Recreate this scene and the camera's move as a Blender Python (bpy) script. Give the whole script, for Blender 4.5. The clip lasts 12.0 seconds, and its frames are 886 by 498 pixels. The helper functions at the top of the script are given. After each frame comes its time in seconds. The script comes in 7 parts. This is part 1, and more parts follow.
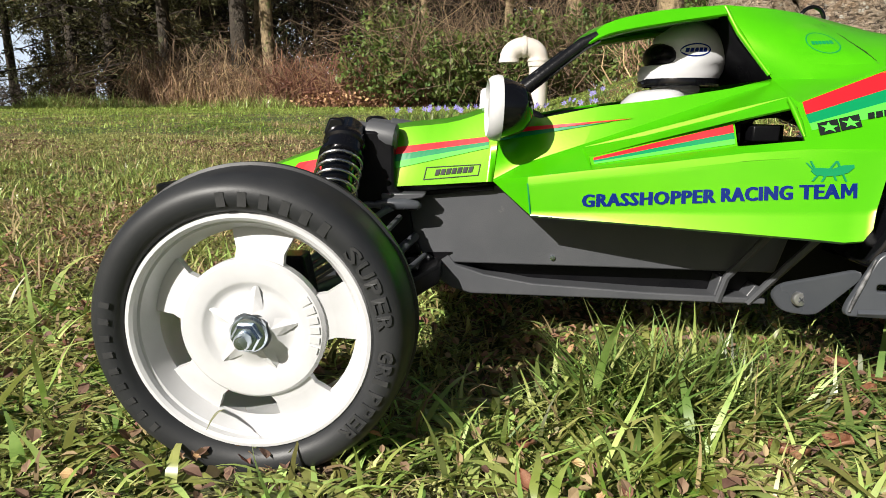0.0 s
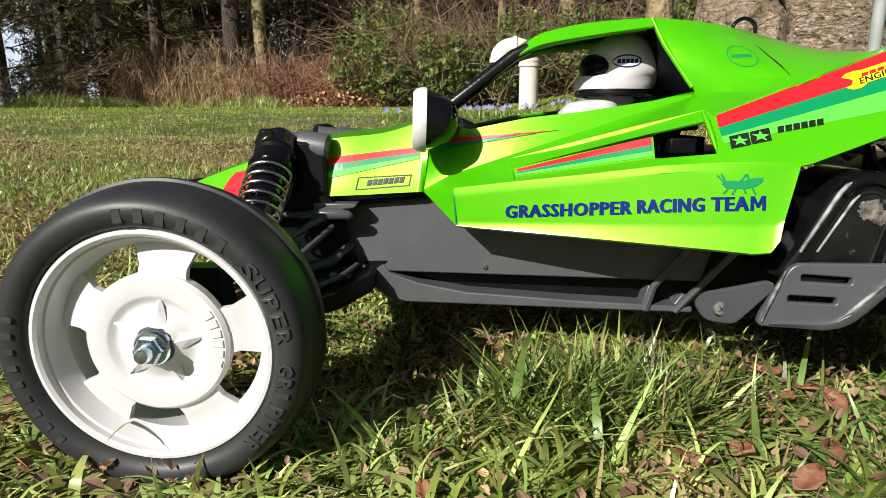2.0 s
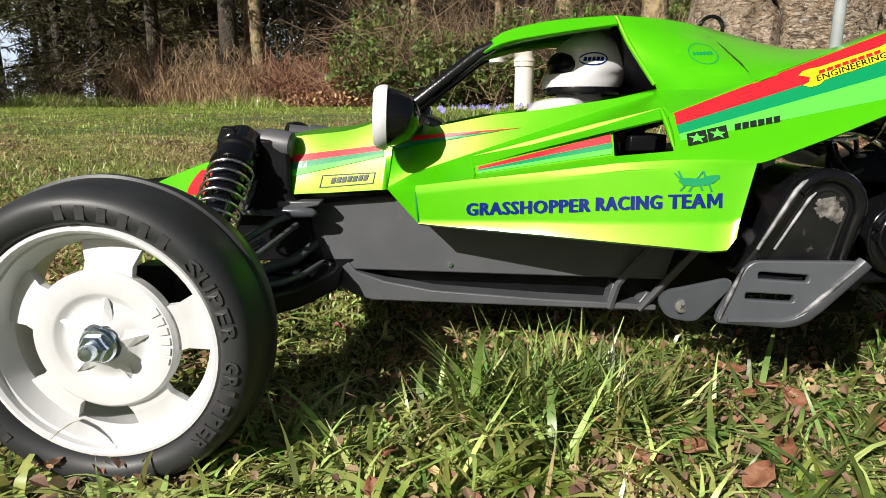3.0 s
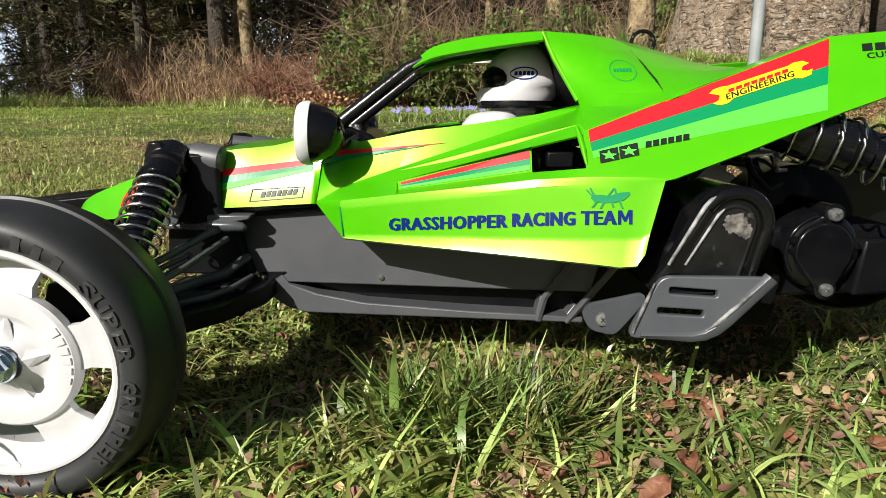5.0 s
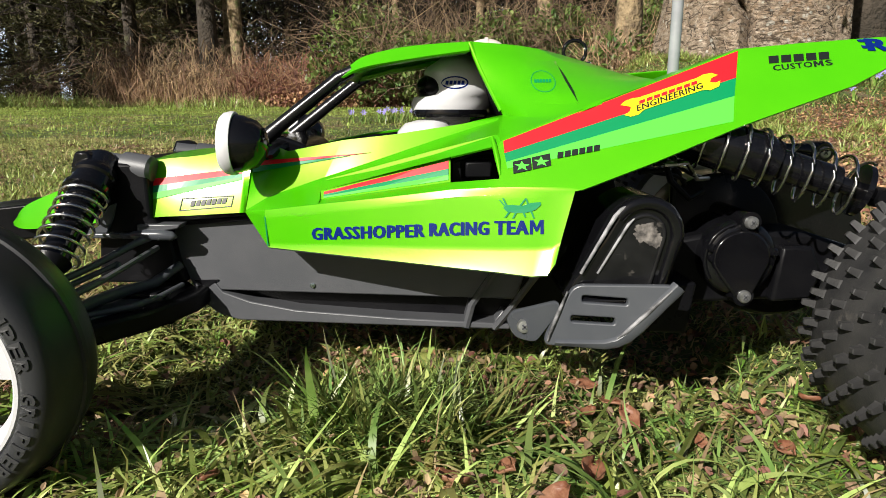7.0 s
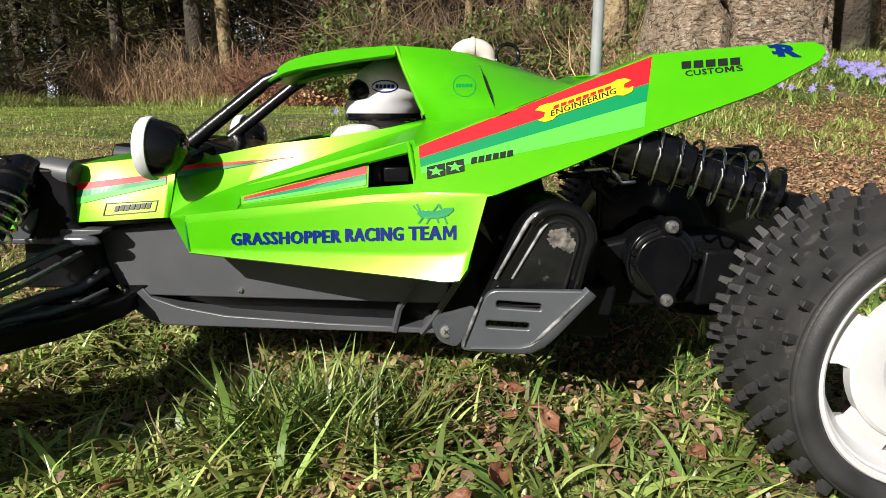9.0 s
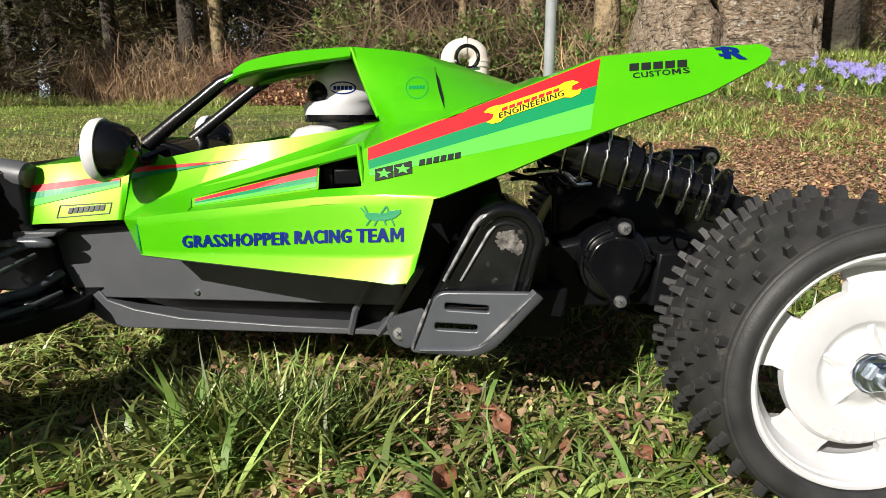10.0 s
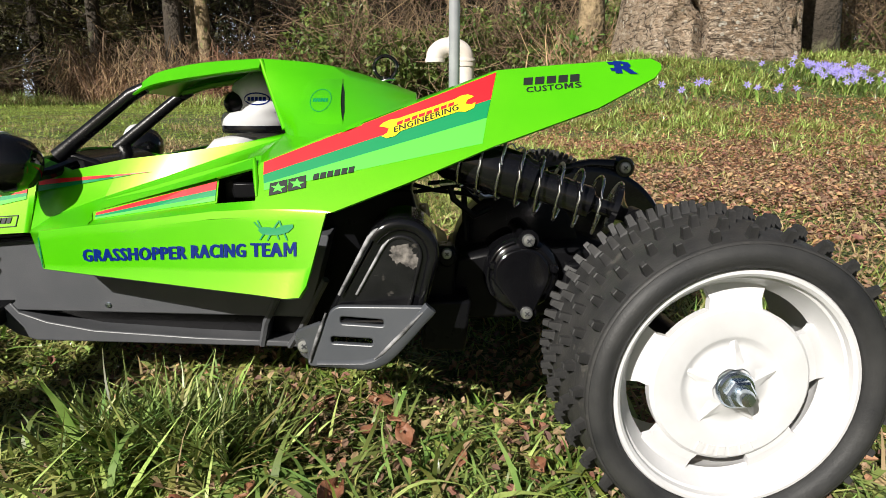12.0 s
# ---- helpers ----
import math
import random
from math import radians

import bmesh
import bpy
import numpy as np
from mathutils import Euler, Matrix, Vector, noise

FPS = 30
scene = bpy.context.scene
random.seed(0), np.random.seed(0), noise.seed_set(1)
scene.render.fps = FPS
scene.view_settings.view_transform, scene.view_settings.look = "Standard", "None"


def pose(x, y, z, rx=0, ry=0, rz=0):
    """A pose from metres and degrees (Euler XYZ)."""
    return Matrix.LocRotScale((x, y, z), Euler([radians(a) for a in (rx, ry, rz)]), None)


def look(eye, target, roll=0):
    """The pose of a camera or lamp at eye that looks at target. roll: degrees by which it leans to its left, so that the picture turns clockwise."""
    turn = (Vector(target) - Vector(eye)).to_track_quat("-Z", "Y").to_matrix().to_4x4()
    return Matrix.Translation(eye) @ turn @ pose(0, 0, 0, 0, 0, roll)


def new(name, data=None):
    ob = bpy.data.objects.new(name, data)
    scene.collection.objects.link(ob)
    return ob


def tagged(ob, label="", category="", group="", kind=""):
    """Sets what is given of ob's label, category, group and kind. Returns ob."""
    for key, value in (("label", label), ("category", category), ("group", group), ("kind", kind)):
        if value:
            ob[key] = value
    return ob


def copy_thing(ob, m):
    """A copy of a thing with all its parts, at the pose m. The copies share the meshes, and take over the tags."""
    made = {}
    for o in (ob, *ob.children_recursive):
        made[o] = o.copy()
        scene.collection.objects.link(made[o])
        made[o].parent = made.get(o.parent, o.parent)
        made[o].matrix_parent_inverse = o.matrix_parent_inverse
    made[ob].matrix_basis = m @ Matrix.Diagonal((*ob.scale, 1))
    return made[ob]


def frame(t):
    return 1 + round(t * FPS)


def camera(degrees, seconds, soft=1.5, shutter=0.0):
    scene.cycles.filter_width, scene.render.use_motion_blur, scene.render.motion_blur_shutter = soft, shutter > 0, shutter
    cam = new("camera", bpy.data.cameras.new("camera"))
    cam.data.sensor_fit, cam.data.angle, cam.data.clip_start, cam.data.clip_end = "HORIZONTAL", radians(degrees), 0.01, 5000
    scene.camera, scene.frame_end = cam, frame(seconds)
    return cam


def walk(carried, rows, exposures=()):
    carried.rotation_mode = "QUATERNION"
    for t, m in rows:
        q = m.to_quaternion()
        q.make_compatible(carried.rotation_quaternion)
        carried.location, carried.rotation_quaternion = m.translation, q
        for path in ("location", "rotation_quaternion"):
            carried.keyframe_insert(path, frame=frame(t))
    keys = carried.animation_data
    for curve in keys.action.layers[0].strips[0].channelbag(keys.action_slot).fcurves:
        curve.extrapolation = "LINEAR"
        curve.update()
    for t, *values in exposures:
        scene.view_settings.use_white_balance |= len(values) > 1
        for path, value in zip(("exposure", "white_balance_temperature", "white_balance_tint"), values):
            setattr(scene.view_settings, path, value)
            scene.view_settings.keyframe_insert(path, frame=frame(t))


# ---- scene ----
from mathutils.bvhtree import BVHTree

cam = camera(70.0, 12.0, soft=0.9)
PATH = [
    (0, (0.04820, -0.22546, 0.08648), (0.01351, 0.75166, -0.12335), 0.04),
    (0.5, (0.05373, -0.22572, 0.08766), (0.02067, 0.75141, -0.12236), 0.04),
    (1, (0.05818, -0.22587, 0.08929), (0.02715, 0.75118, -0.12147), 0.02),
    (1.5, (0.06393, -0.22615, 0.08994), (0.03517, 0.75098, -0.12071), 0.06),
    (2, (0.06964, -0.22638, 0.09032), (0.04319, 0.75080, -0.12045), 0.06),
    (2.5, (0.07565, -0.22599, 0.09025), (0.05085, 0.75122, -0.12059), 0.08),
    (3, (0.08090, -0.22578, 0.08954), (0.05844, 0.75152, -0.12109), 0.09),
    (5, (0.10240, -0.22638, 0.09449), (0.09236, 0.75107, -0.11642), 0.13),
    (5.5, (0.10897, -0.22730, 0.09606), (0.10118, 0.75015, -0.11495), 0.15),
    (6, (0.11423, -0.22777, 0.09726), (0.10958, 0.74971, -0.11370), 0.14),
    (6.5, (0.11889, -0.22788, 0.09815), (0.11710, 0.74958, -0.11297), 0.12),
    (7, (0.12456, -0.22812, 0.09778), (0.12564, 0.74935, -0.11331), 0.07),
    (9, (0.14657, -0.22750, 0.09953), (0.16207, 0.74954, -0.11294), 0.09),
    (9.5, (0.15274, -0.22779, 0.10006), (0.17174, 0.74911, -0.11277), 0.10),
    (10, (0.16000, -0.22746, 0.10025), (0.18334, 0.74929, -0.11285), 0.10),
    (10.5, (0.16627, -0.22719, 0.10238), (0.19310, 0.74948, -0.11069), 0.13),
    (11, (0.17345, -0.22766, 0.10271), (0.20442, 0.74869, -0.11125), 0.11),
    (11.5, (0.18073, -0.22776, 0.10342), (0.21570, 0.74843, -0.11063), 0.10),
    (12, (0.18756, -0.22791, 0.10462), (0.22544, 0.74798, -0.11032), 0.07),
]
walk(cam, [(t, look(eye, target, roll)) for t, eye, target, roll in PATH])

# ---------------------------------------------------------------- light
SUN_WAY = Vector((12.0, 17.0, -12.8)).normalized()
sun = new("sun", bpy.data.lights.new("sun", "SUN"))
sun.data.energy, sun.data.angle, sun.data.color = 5.6, radians(0.53), (1.0, 0.955, 0.88)
sun.rotation_mode = "QUATERNION"
sun.rotation_quaternion = SUN_WAY.to_track_quat("-Z", "Y")
world = bpy.data.worlds.new("world")
scene.world = world
world.use_nodes = True
wt = world.node_tree
sky = wt.nodes.new("ShaderNodeTexSky")
sky.sky_type, sky.sun_disc, sky.dust_density = "NISHITA", False, 3.0
sky.sun_elevation = math.asin(-SUN_WAY.z)
sky.sun_rotation = math.atan2(-SUN_WAY.x, -SUN_WAY.y)
wt.nodes["Background"].inputs["Strength"].default_value = 0.032
wt.links.new(sky.outputs[0], wt.nodes["Background"].inputs[0])
scene.view_settings.exposure = 0.35


# ---------------------------------------------------------------- materials
def material(name, colour, rough=0.5, metal=0.0, second=None, scale=60.0, mix=0.5, bump=0.0, bump_scale=300.0,
             coat=0.0, coat_rough=0.06, tint=None, wear=None, wear_scale=25.0, wear_edge=0.62, stretch=1.0, distort=0.0, translucent=0.0, per_island=0.0, hue=0.0, spec=0.5, rough_var=0.12):
    m = bpy.data.materials.new(name)
    m.use_nodes = True
    t = m.node_tree
    n, l = t.nodes, t.links
    p = n["Principled BSDF"]
    co = n.new("ShaderNodeTexCoord").outputs["Object"]
    if stretch != 1.0:
        mp = n.new("ShaderNodeMapping")
        mp.inputs["Scale"].default_value = (1, 1, stretch)
        l.new(co, mp.inputs["Vector"])
        co = mp.outputs["Vector"]

    def noise_at(s, detail=4.0, rough_=0.55):
        k = n.new("ShaderNodeTexNoise")
        k.inputs["Scale"].default_value, k.inputs["Detail"].default_value, k.inputs["Roughness"].default_value = s, detail, rough_
        k.inputs["Distortion"].default_value = distort
        l.new(co, k.inputs["Vector"])
        return k.outputs["Fac"]

    def mixed(fac, a, b):
        k = n.new("ShaderNodeMix")
        k.data_type = "RGBA"
        for sock, v in ((k.inputs["Factor"], fac), (k.inputs["A"], a), (k.inputs["B"], b)):
            if hasattr(v, "links"):
                l.new(v, sock)
            else:
                sock.default_value = v
        return k.outputs["Result"]

    def ramp(v, lo, hi, to_lo=0.0, to_hi=1.0):
        k = n.new("ShaderNodeMapRange")
        l.new(v, k.inputs["Value"])
        for q, w in (("From Min", lo), ("From Max", hi), ("To Min", to_lo), ("To Max", to_hi)):
            k.inputs[q].default_value = w
        return k.outputs["Result"]

    col = (*colour, 1)
    grain = noise_at(scale)
    if second:
        col = mixed(ramp(grain, 0.35, 0.35 + mix * 0.6), col, (*second, 1))
    if wear:
        col = mixed(ramp(noise_at(wear_scale, 6.0, 0.65), wear_edge, wear_edge + 0.08), col, (*wear, 1))
    if per_island:
        g = n.new("ShaderNodeNewGeometry").outputs["Random Per Island"]
        h = n.new("ShaderNodeHueSaturation")
        l.new(ramp(g, 0, 1, 1 - per_island, 1 + per_island), h.inputs["Value"])
        l.new(ramp(g, 0, 1, 0.5 - hue, 0.5 + hue), h.inputs["Hue"])
        if hasattr(col, "links"):
            l.new(col, h.inputs["Color"])
        else:
            h.inputs["Color"].default_value = col
        col = h.outputs["Color"]
    if hasattr(col, "links"):
        l.new(col, p.inputs["Base Color"])
    else:
        p.inputs["Base Color"].default_value = col
    l.new(ramp(noise_at(scale * 0.37), 0.3, 0.7, max(0.02, rough - rough_var), min(1, rough + rough_var)), p.inputs["Roughness"])
    p.inputs["Metallic"].default_value = metal
    p.inputs["Specular IOR Level"].default_value = spec
    if tint:
        p.inputs["Specular Tint"].default_value = (*tint, 1)
    p.inputs["Coat Weight"].default_value = coat
    p.inputs["Coat Roughness"].default_value = coat_rough
    if bump:
        b = n.new("ShaderNodeBump")
        b.inputs["Strength"].default_value, b.inputs["Distance"].default_value = bump, 1.0 / bump_scale
        l.new(noise_at(bump_scale, 3.0), b.inputs["Height"])
        l.new(b.outputs["Normal"], p.inputs["Normal"])
    if translucent:
        tr = n.new("ShaderNodeBsdfTranslucent")
        if hasattr(col, "links"):
            l.new(col, tr.inputs["Color"])
        else:
            tr.inputs["Color"].default_value = col
        ms = n.new("ShaderNodeMixShader")
        ms.inputs["Fac"].default_value = translucent
        l.new(p.outputs[0], ms.inputs[1])
        l.new(tr.outputs[0], ms.inputs[2])
        l.new(ms.outputs[0], n["Material Output"].inputs[0])
    return m


GREEN = material("lime_plastic", (0.049, 0.385, 0.0011), 0.37, second=(0.056, 0.405, 0.0013), scale=90, coat=0.75, coat_rough=0.17, spec=0.7, tint=(1.0, 0.85, 0.12), bump=0.02, bump_scale=900, rough_var=0.04)
PALE = material("pale_green_film", (0.09, 0.72, 0.055), 0.4, scale=80, coat=0.06, coat_rough=0.2, spec=0.3, rough_var=0.05)
TEAL = material("dark_green_film", (0.0, 0.22, 0.075), 0.4, scale=80, coat=0.06, coat_rough=0.2, spec=0.3, rough_var=0.05)
RED = material("red_film", (0.80, 0.012, 0.02), 0.4, scale=80, coat=0.06, coat_rough=0.2, spec=0.3, rough_var=0.05)
YELLOW = material("yellow_film", (0.85, 0.62, 0.01), 0.4, scale=80, coat=0.06, coat_rough=0.2, spec=0.3, rough_var=0.05)
BLUE = material("blue_film", (0.001, 0.014, 0.135), 0.45, scale=80, spec=0.12, coat=0.0, coat_rough=0.25, rough_var=0.05)
INK = material("black_film", (0.008, 0.012, 0.01), 0.4, scale=80, coat=0.06, coat_rough=0.2, spec=0.3, rough_var=0.05)
GREY = material("grey_plastic", (0.066, 0.069, 0.076), 0.42, second=(0.078, 0.080, 0.087), scale=70, bump=0.12, bump_scale=2500, wear=(0.16, 0.155, 0.145), wear_scale=90, wear_edge=0.70)
BLACK = material("black_plastic", (0.0035, 0.0035, 0.0045), 0.12, second=(0.005, 0.005, 0.006), spec=0.55, rough_var=0.03, scale=90, bump=0.02, bump_scale=1800)
SLATE = material("slate_grey_plastic", (0.058, 0.063, 0.073), 0.32, second=(0.07, 0.075, 0.084), scale=70, bump=0.06, bump_scale=2500, wear=(0.15, 0.15, 0.15), wear_scale=110, wear_edge=0.72)
SCUFF = material("scuffed_plastic_edge", (0.30, 0.30, 0.31), 0.5, second=(0.04, 0.04, 0.042), scale=260, mix=0.5, bump=0.2, bump_scale=1500)
PILLAR = material("pillar_plastic", (0.005, 0.005, 0.006), 0.27, second=(0.007, 0.007, 0.008), scale=120, bump=0.08, bump_scale=900, wear=(0.06, 0.06, 0.06), wear_scale=160, wear_edge=0.66)
SATIN = material("satin_black", (0.004, 0.004, 0.005), 0.36, second=(0.006, 0.006, 0.007), spec=0.14, scale=120, bump=0.1, bump_scale=1500)
DUSTY = material("dusty_black_plastic", (0.006, 0.006, 0.007), 0.2, second=(0.012, 0.012, 0.013), scale=150, wear=(0.09, 0.082, 0.074), wear_scale=160, wear_edge=0.58, bump=0.08, bump_scale=1500)
SMUDGE = material("dried_mud", (0.22, 0.20, 0.18), 0.9, second=(0.035, 0.032, 0.03), scale=420, bump=0.4, bump_scale=900)
RUBBER = material("tyre_rubber", (0.020, 0.0212, 0.0235), 0.46, second=(0.030, 0.031, 0.033), scale=60, bump=0.05, bump_scale=1800, wear=(0.055, 0.053, 0.050), wear_scale=70, wear_edge=0.68, spec=0.35)
SIDEWALL = material("dusty_sidewall_rubber", (0.018, 0.0185, 0.02), 0.6, second=(0.038, 0.038, 0.038), scale=70, bump=0.15, bump_scale=1500, wear=(0.06, 0.057, 0.052), wear_scale=130, wear_edge=0.66, spec=0.35)
RUBBER_MARK = material("scuffed_raised_rubber", (0.024, 0.025, 0.027), 0.5, second=(0.042, 0.042, 0.043), scale=160, bump=0.1, bump_scale=1800, spec=0.4)
TREAD = material("dusty_tread_rubber", (0.022, 0.022, 0.023), 0.55, second=(0.042, 0.041, 0.040), scale=90, bump=0.2, bump_scale=1600, wear=(0.075, 0.070, 0.064), wear_scale=110, wear_edge=0.60, spec=0.3)
WHITE = material("white_plastic", (0.61, 0.61, 0.625), 0.38, second=(0.56, 0.56, 0.57), scale=110, bump=0.03, bump_scale=1500, wear=(0.55, 0.52, 0.46), wear_scale=120, wear_edge=0.74)
CHROME = material("zinc_plated_steel", (0.62, 0.68, 0.74), 0.2, 1.0, second=(0.50, 0.60, 0.70), scale=260, bump=0.05, bump_scale=2000)
STEEL = material("spring_steel", (0.66, 0.65, 0.64), 0.24, 1.0, scale=300)
SCREW = material("bright_screw", (0.62, 0.62, 0.61), 0.34, 0.9, second=(0.42, 0.43, 0.44), scale=400)
PIPE = material("white_pipe", (0.70, 0.66, 0.62), 0.42, second=(0.60, 0.54, 0.49), scale=9, wear=(0.36, 0.30, 0.24), wear_scale=7, wear_edge=0.66, bump=0.05, bump_scale=200)


# ---------------------------------------------------------------- mesh helpers (millimetres in, metres out)
MM = 0.001
CY = 25.0


def mesh_object(name, verts, faces, mats, smooth=False, angle=None):
    me = bpy.data.meshes.new(name)
    me.from_pydata(verts, [], faces)
    for m in (mats if isinstance(mats, (list, tuple)) else [mats]):
        me.materials.append(m)
    if smooth:
        me.polygons.foreach_set("use_smooth", [True] * len(me.polygons))
        if angle:
            me.set_sharp_from_angle(angle=radians(angle))
    return new(name, me)


def part(name, bm, mat, parent, label="", smooth=40, bevel=0.0, thick=0.0, tidy=True):
    if tidy:
        bmesh.ops.remove_doubles(bm, verts=bm.verts, dist=0.00005)
        bmesh.ops.recalc_face_normals(bm, faces=bm.faces)
    me = bpy.data.meshes.new(name)
    bm.to_mesh(me)
    bm.free()
    for m in (mat if isinstance(mat, (list, tuple)) else [mat]):
        me.materials.append(m)
    me.polygons.foreach_set("use_smooth", [smooth > 0] * len(me.polygons))
    if smooth:
        me.set_sharp_from_angle(angle=radians(smooth))
    ob = new(name, me)
    ob.parent = parent
    if thick:
        s = ob.modifiers.new("shell", "SOLIDIFY")
        s.thickness, s.offset = thick * MM, -1
    if bevel:
        b = ob.modifiers.new("edge", "BEVEL")
        b.width, b.segments, b.limit_method, b.angle_limit = bevel * MM, 2, "ANGLE", radians(28)
    if label:
        ob["label"] = label
    return ob


def holder(name, parent=None):
    ob = new(name)
    ob.empty_display_size = 0.01
    ob.parent = parent
    return ob


def add_face(bm, pts, mi=0):
    f = bm.faces.new([bm.verts.new(Vector(p) * MM) for p in pts])
    f.material_index = mi
    return f


def prism(bm, poly, y0, y1, mi=0):
    """Closed solid: an outline of (x, z) between two depths; y0 and y1 are numbers or functions of x and z."""
    a0 = [Vector((x, y0(x, z) if callable(y0) else y0, z)) for x, z in poly]
    a1 = [Vector((x, y1(x, z) if callable(y1) else y1, z)) for x, z in poly]
    v0 = [bm.verts.new(p * MM) for p in a0]
    v1 = [bm.verts.new(p * MM) for p in a1]
    n = len(poly)
    fs = [bm.faces.new(v0), bm.faces.new(v1[::-1])]
    fs += [bm.faces.new((v0[i], v1[i], v1[(i + 1) % n], v0[(i + 1) % n])) for i in range(n)]
    for f in fs:
        f.material_index = mi
    return bm


def box(bm, x0, x1, y0, y1, z0, z1, mi=0):
    return prism(bm, [(x0, z0), (x1, z0), (x1, z1), (x0, z1)], y0, y1, mi)


def rings(bm, loops, closed=True, cap=True, mi=0):
    vs = [[bm.verts.new(Vector(p) * MM) for p in loop] for loop in loops]
    n = len(vs[0])
    for a, b in zip(vs, vs[1:]):
        for i in range(n if closed else n - 1):
            j = (i + 1) % n
            bm.faces.new((a[i], a[j], b[j], b[i])).material_index = mi
    if cap:
        bm.faces.new(vs[0][::-1]).material_index = mi
        bm.faces.new(vs[-1]).material_index = mi
    return bm


def tube(bm, pts, r, n=10, cap=True, mi=0, flat=1.0):
    """A round bar along points; r is a number or one for each point."""
    pts = [Vector(p) for p in pts]
    loops = []
    up = Vector((0.13, 0.31, 0.94))
    for i, p in enumerate(pts):
        d = (pts[min(i + 1, len(pts) - 1)] - pts[max(i - 1, 0)]).normalized()
        side = d.cross(up)
        if side.length < 0.2:
            side = d.cross(Vector((1, 0, 0)))
        side.normalize()
        w = side.cross(d)
        q = r[i] if isinstance(r, (list, tuple)) else r
        loops.append([p + q * (math.cos(a) * side + flat * math.sin(a) * w) for a in (2 * math.pi * k / n for k in range(n))])
    return rings(bm, loops, True, cap, mi)


def turned(bm, profile, centre, axis, n=48, closed=False, mi=0):
    """A solid of revolution: profile of (radius, along) about an axis through a centre."""
    c, ax = Vector(centre), Vector(axis).normalized()
    u = ax.orthogonal().normalized()
    w = ax.cross(u)
    loops = [[c + ax * h + max(r, 0.001) * (math.cos(a) * u + math.sin(a) * w) for a in (2 * math.pi * k / n for k in range(n))] for r, h in profile]
    if closed:
        loops.append(loops[0])
    return rings(bm, loops, True, not closed, mi)


def coil(bm, p0, p1, radius, wire, turns, n=22, mi=0):
    p0, p1 = Vector(p0), Vector(p1)
    d = (p1 - p0).normalized()
    u = d.orthogonal().normalized()
    w = d.cross(u)
    steps = int(turns * n)
    pts = []
    for i in range(steps + 1):
        a, f = 2 * math.pi * i / n, i / steps
        pts.append(p0.lerp(p1, f) + radius * (math.cos(a) * u + math.sin(a) * w))
    return tube(bm, pts, wire, 10, True, mi)


def strip(bm, rail_a, rail_b, mi=0, far=False):
    """A skin between two rails of as many points each; far: its mirror image about the middle of the car as well."""
    for side in ((False, True) if far else (False,)):
        f = (lambda p: (p[0], 2 * CY - p[1], p[2])) if side else (lambda p: p)
        for i in range(len(rail_a) - 1):
            q = [f(rail_a[i]), f(rail_a[i + 1]), f(rail_b[i + 1]), f(rail_b[i])]
            add_face(bm, q if not side else q[::-1], mi)


def mirrored(rail):
    return [(x, 2 * CY - y, z) for x, y, z in rail]


def plane_y(points):
    """The depth y as a linear function of x and z, through points."""
    a = np.array([(1, p[0], p[2]) for p in points])
    c = np.linalg.lstsq(a, np.array([p[1] for p in points]), rcond=None)[0]
    return lambda x, z: float(c[0] + c[1] * x + c[2] * z)


def letters(text, size, bold=0.0, spread=1.0):
    cu = bpy.data.curves.new("letters", "FONT")
    cu.body, cu.size, cu.offset, cu.space_character, cu.resolution_u = text, size, bold, spread, 2
    ob = new("letters", cu)
    me = bpy.data.meshes.new_from_object(ob.evaluated_get(bpy.context.evaluated_depsgraph_get()))
    bpy.data.objects.remove(ob)
    v = np.array([tuple(q.co) for q in me.vertices])
    f = [tuple(q.vertices) for q in me.polygons]
    bpy.data.meshes.remove(me)
    v = v - v.min(axis=0)
    return v, f, v[:, 0].max(), v[:, 1].max()


def lettering(bm, text, a, b, height, depth_of, lift=0.25, bold=0.0, spread=1.0, slant=0.0, mi=0, up=(0, 1), fat=0.0):
    """Letters in the (x, z) plane from a to b on the skin y = depth_of(x, z)."""
    v, f, w, h = letters(text, 1.0, fat, spread)
    ax = Vector((b[0] - a[0], b[1] - a[1]))
    ay = Vector((-ax.y, ax.x)).normalized() * height if up is None else Vector(up).normalized() * height
    for layer, shift in enumerate((0.0, -bold, bold) if bold else (0.0,)):
        made = []
        for q in v:
            s, r = q[0] / w, q[1] / h
            x = a[0] + ax.x * s + ay.x * r + slant * height * r + shift * height
            z = a[1] + ax.y * s + ay.y * r
            made.append(bm.verts.new(Vector((x, depth_of(x, z) - lift - 0.015 * layer, z)) * MM))
        for q in f:
            try:
                bm.faces.new([made[i] for i in q]).material_index = mi
            except ValueError:
                pass


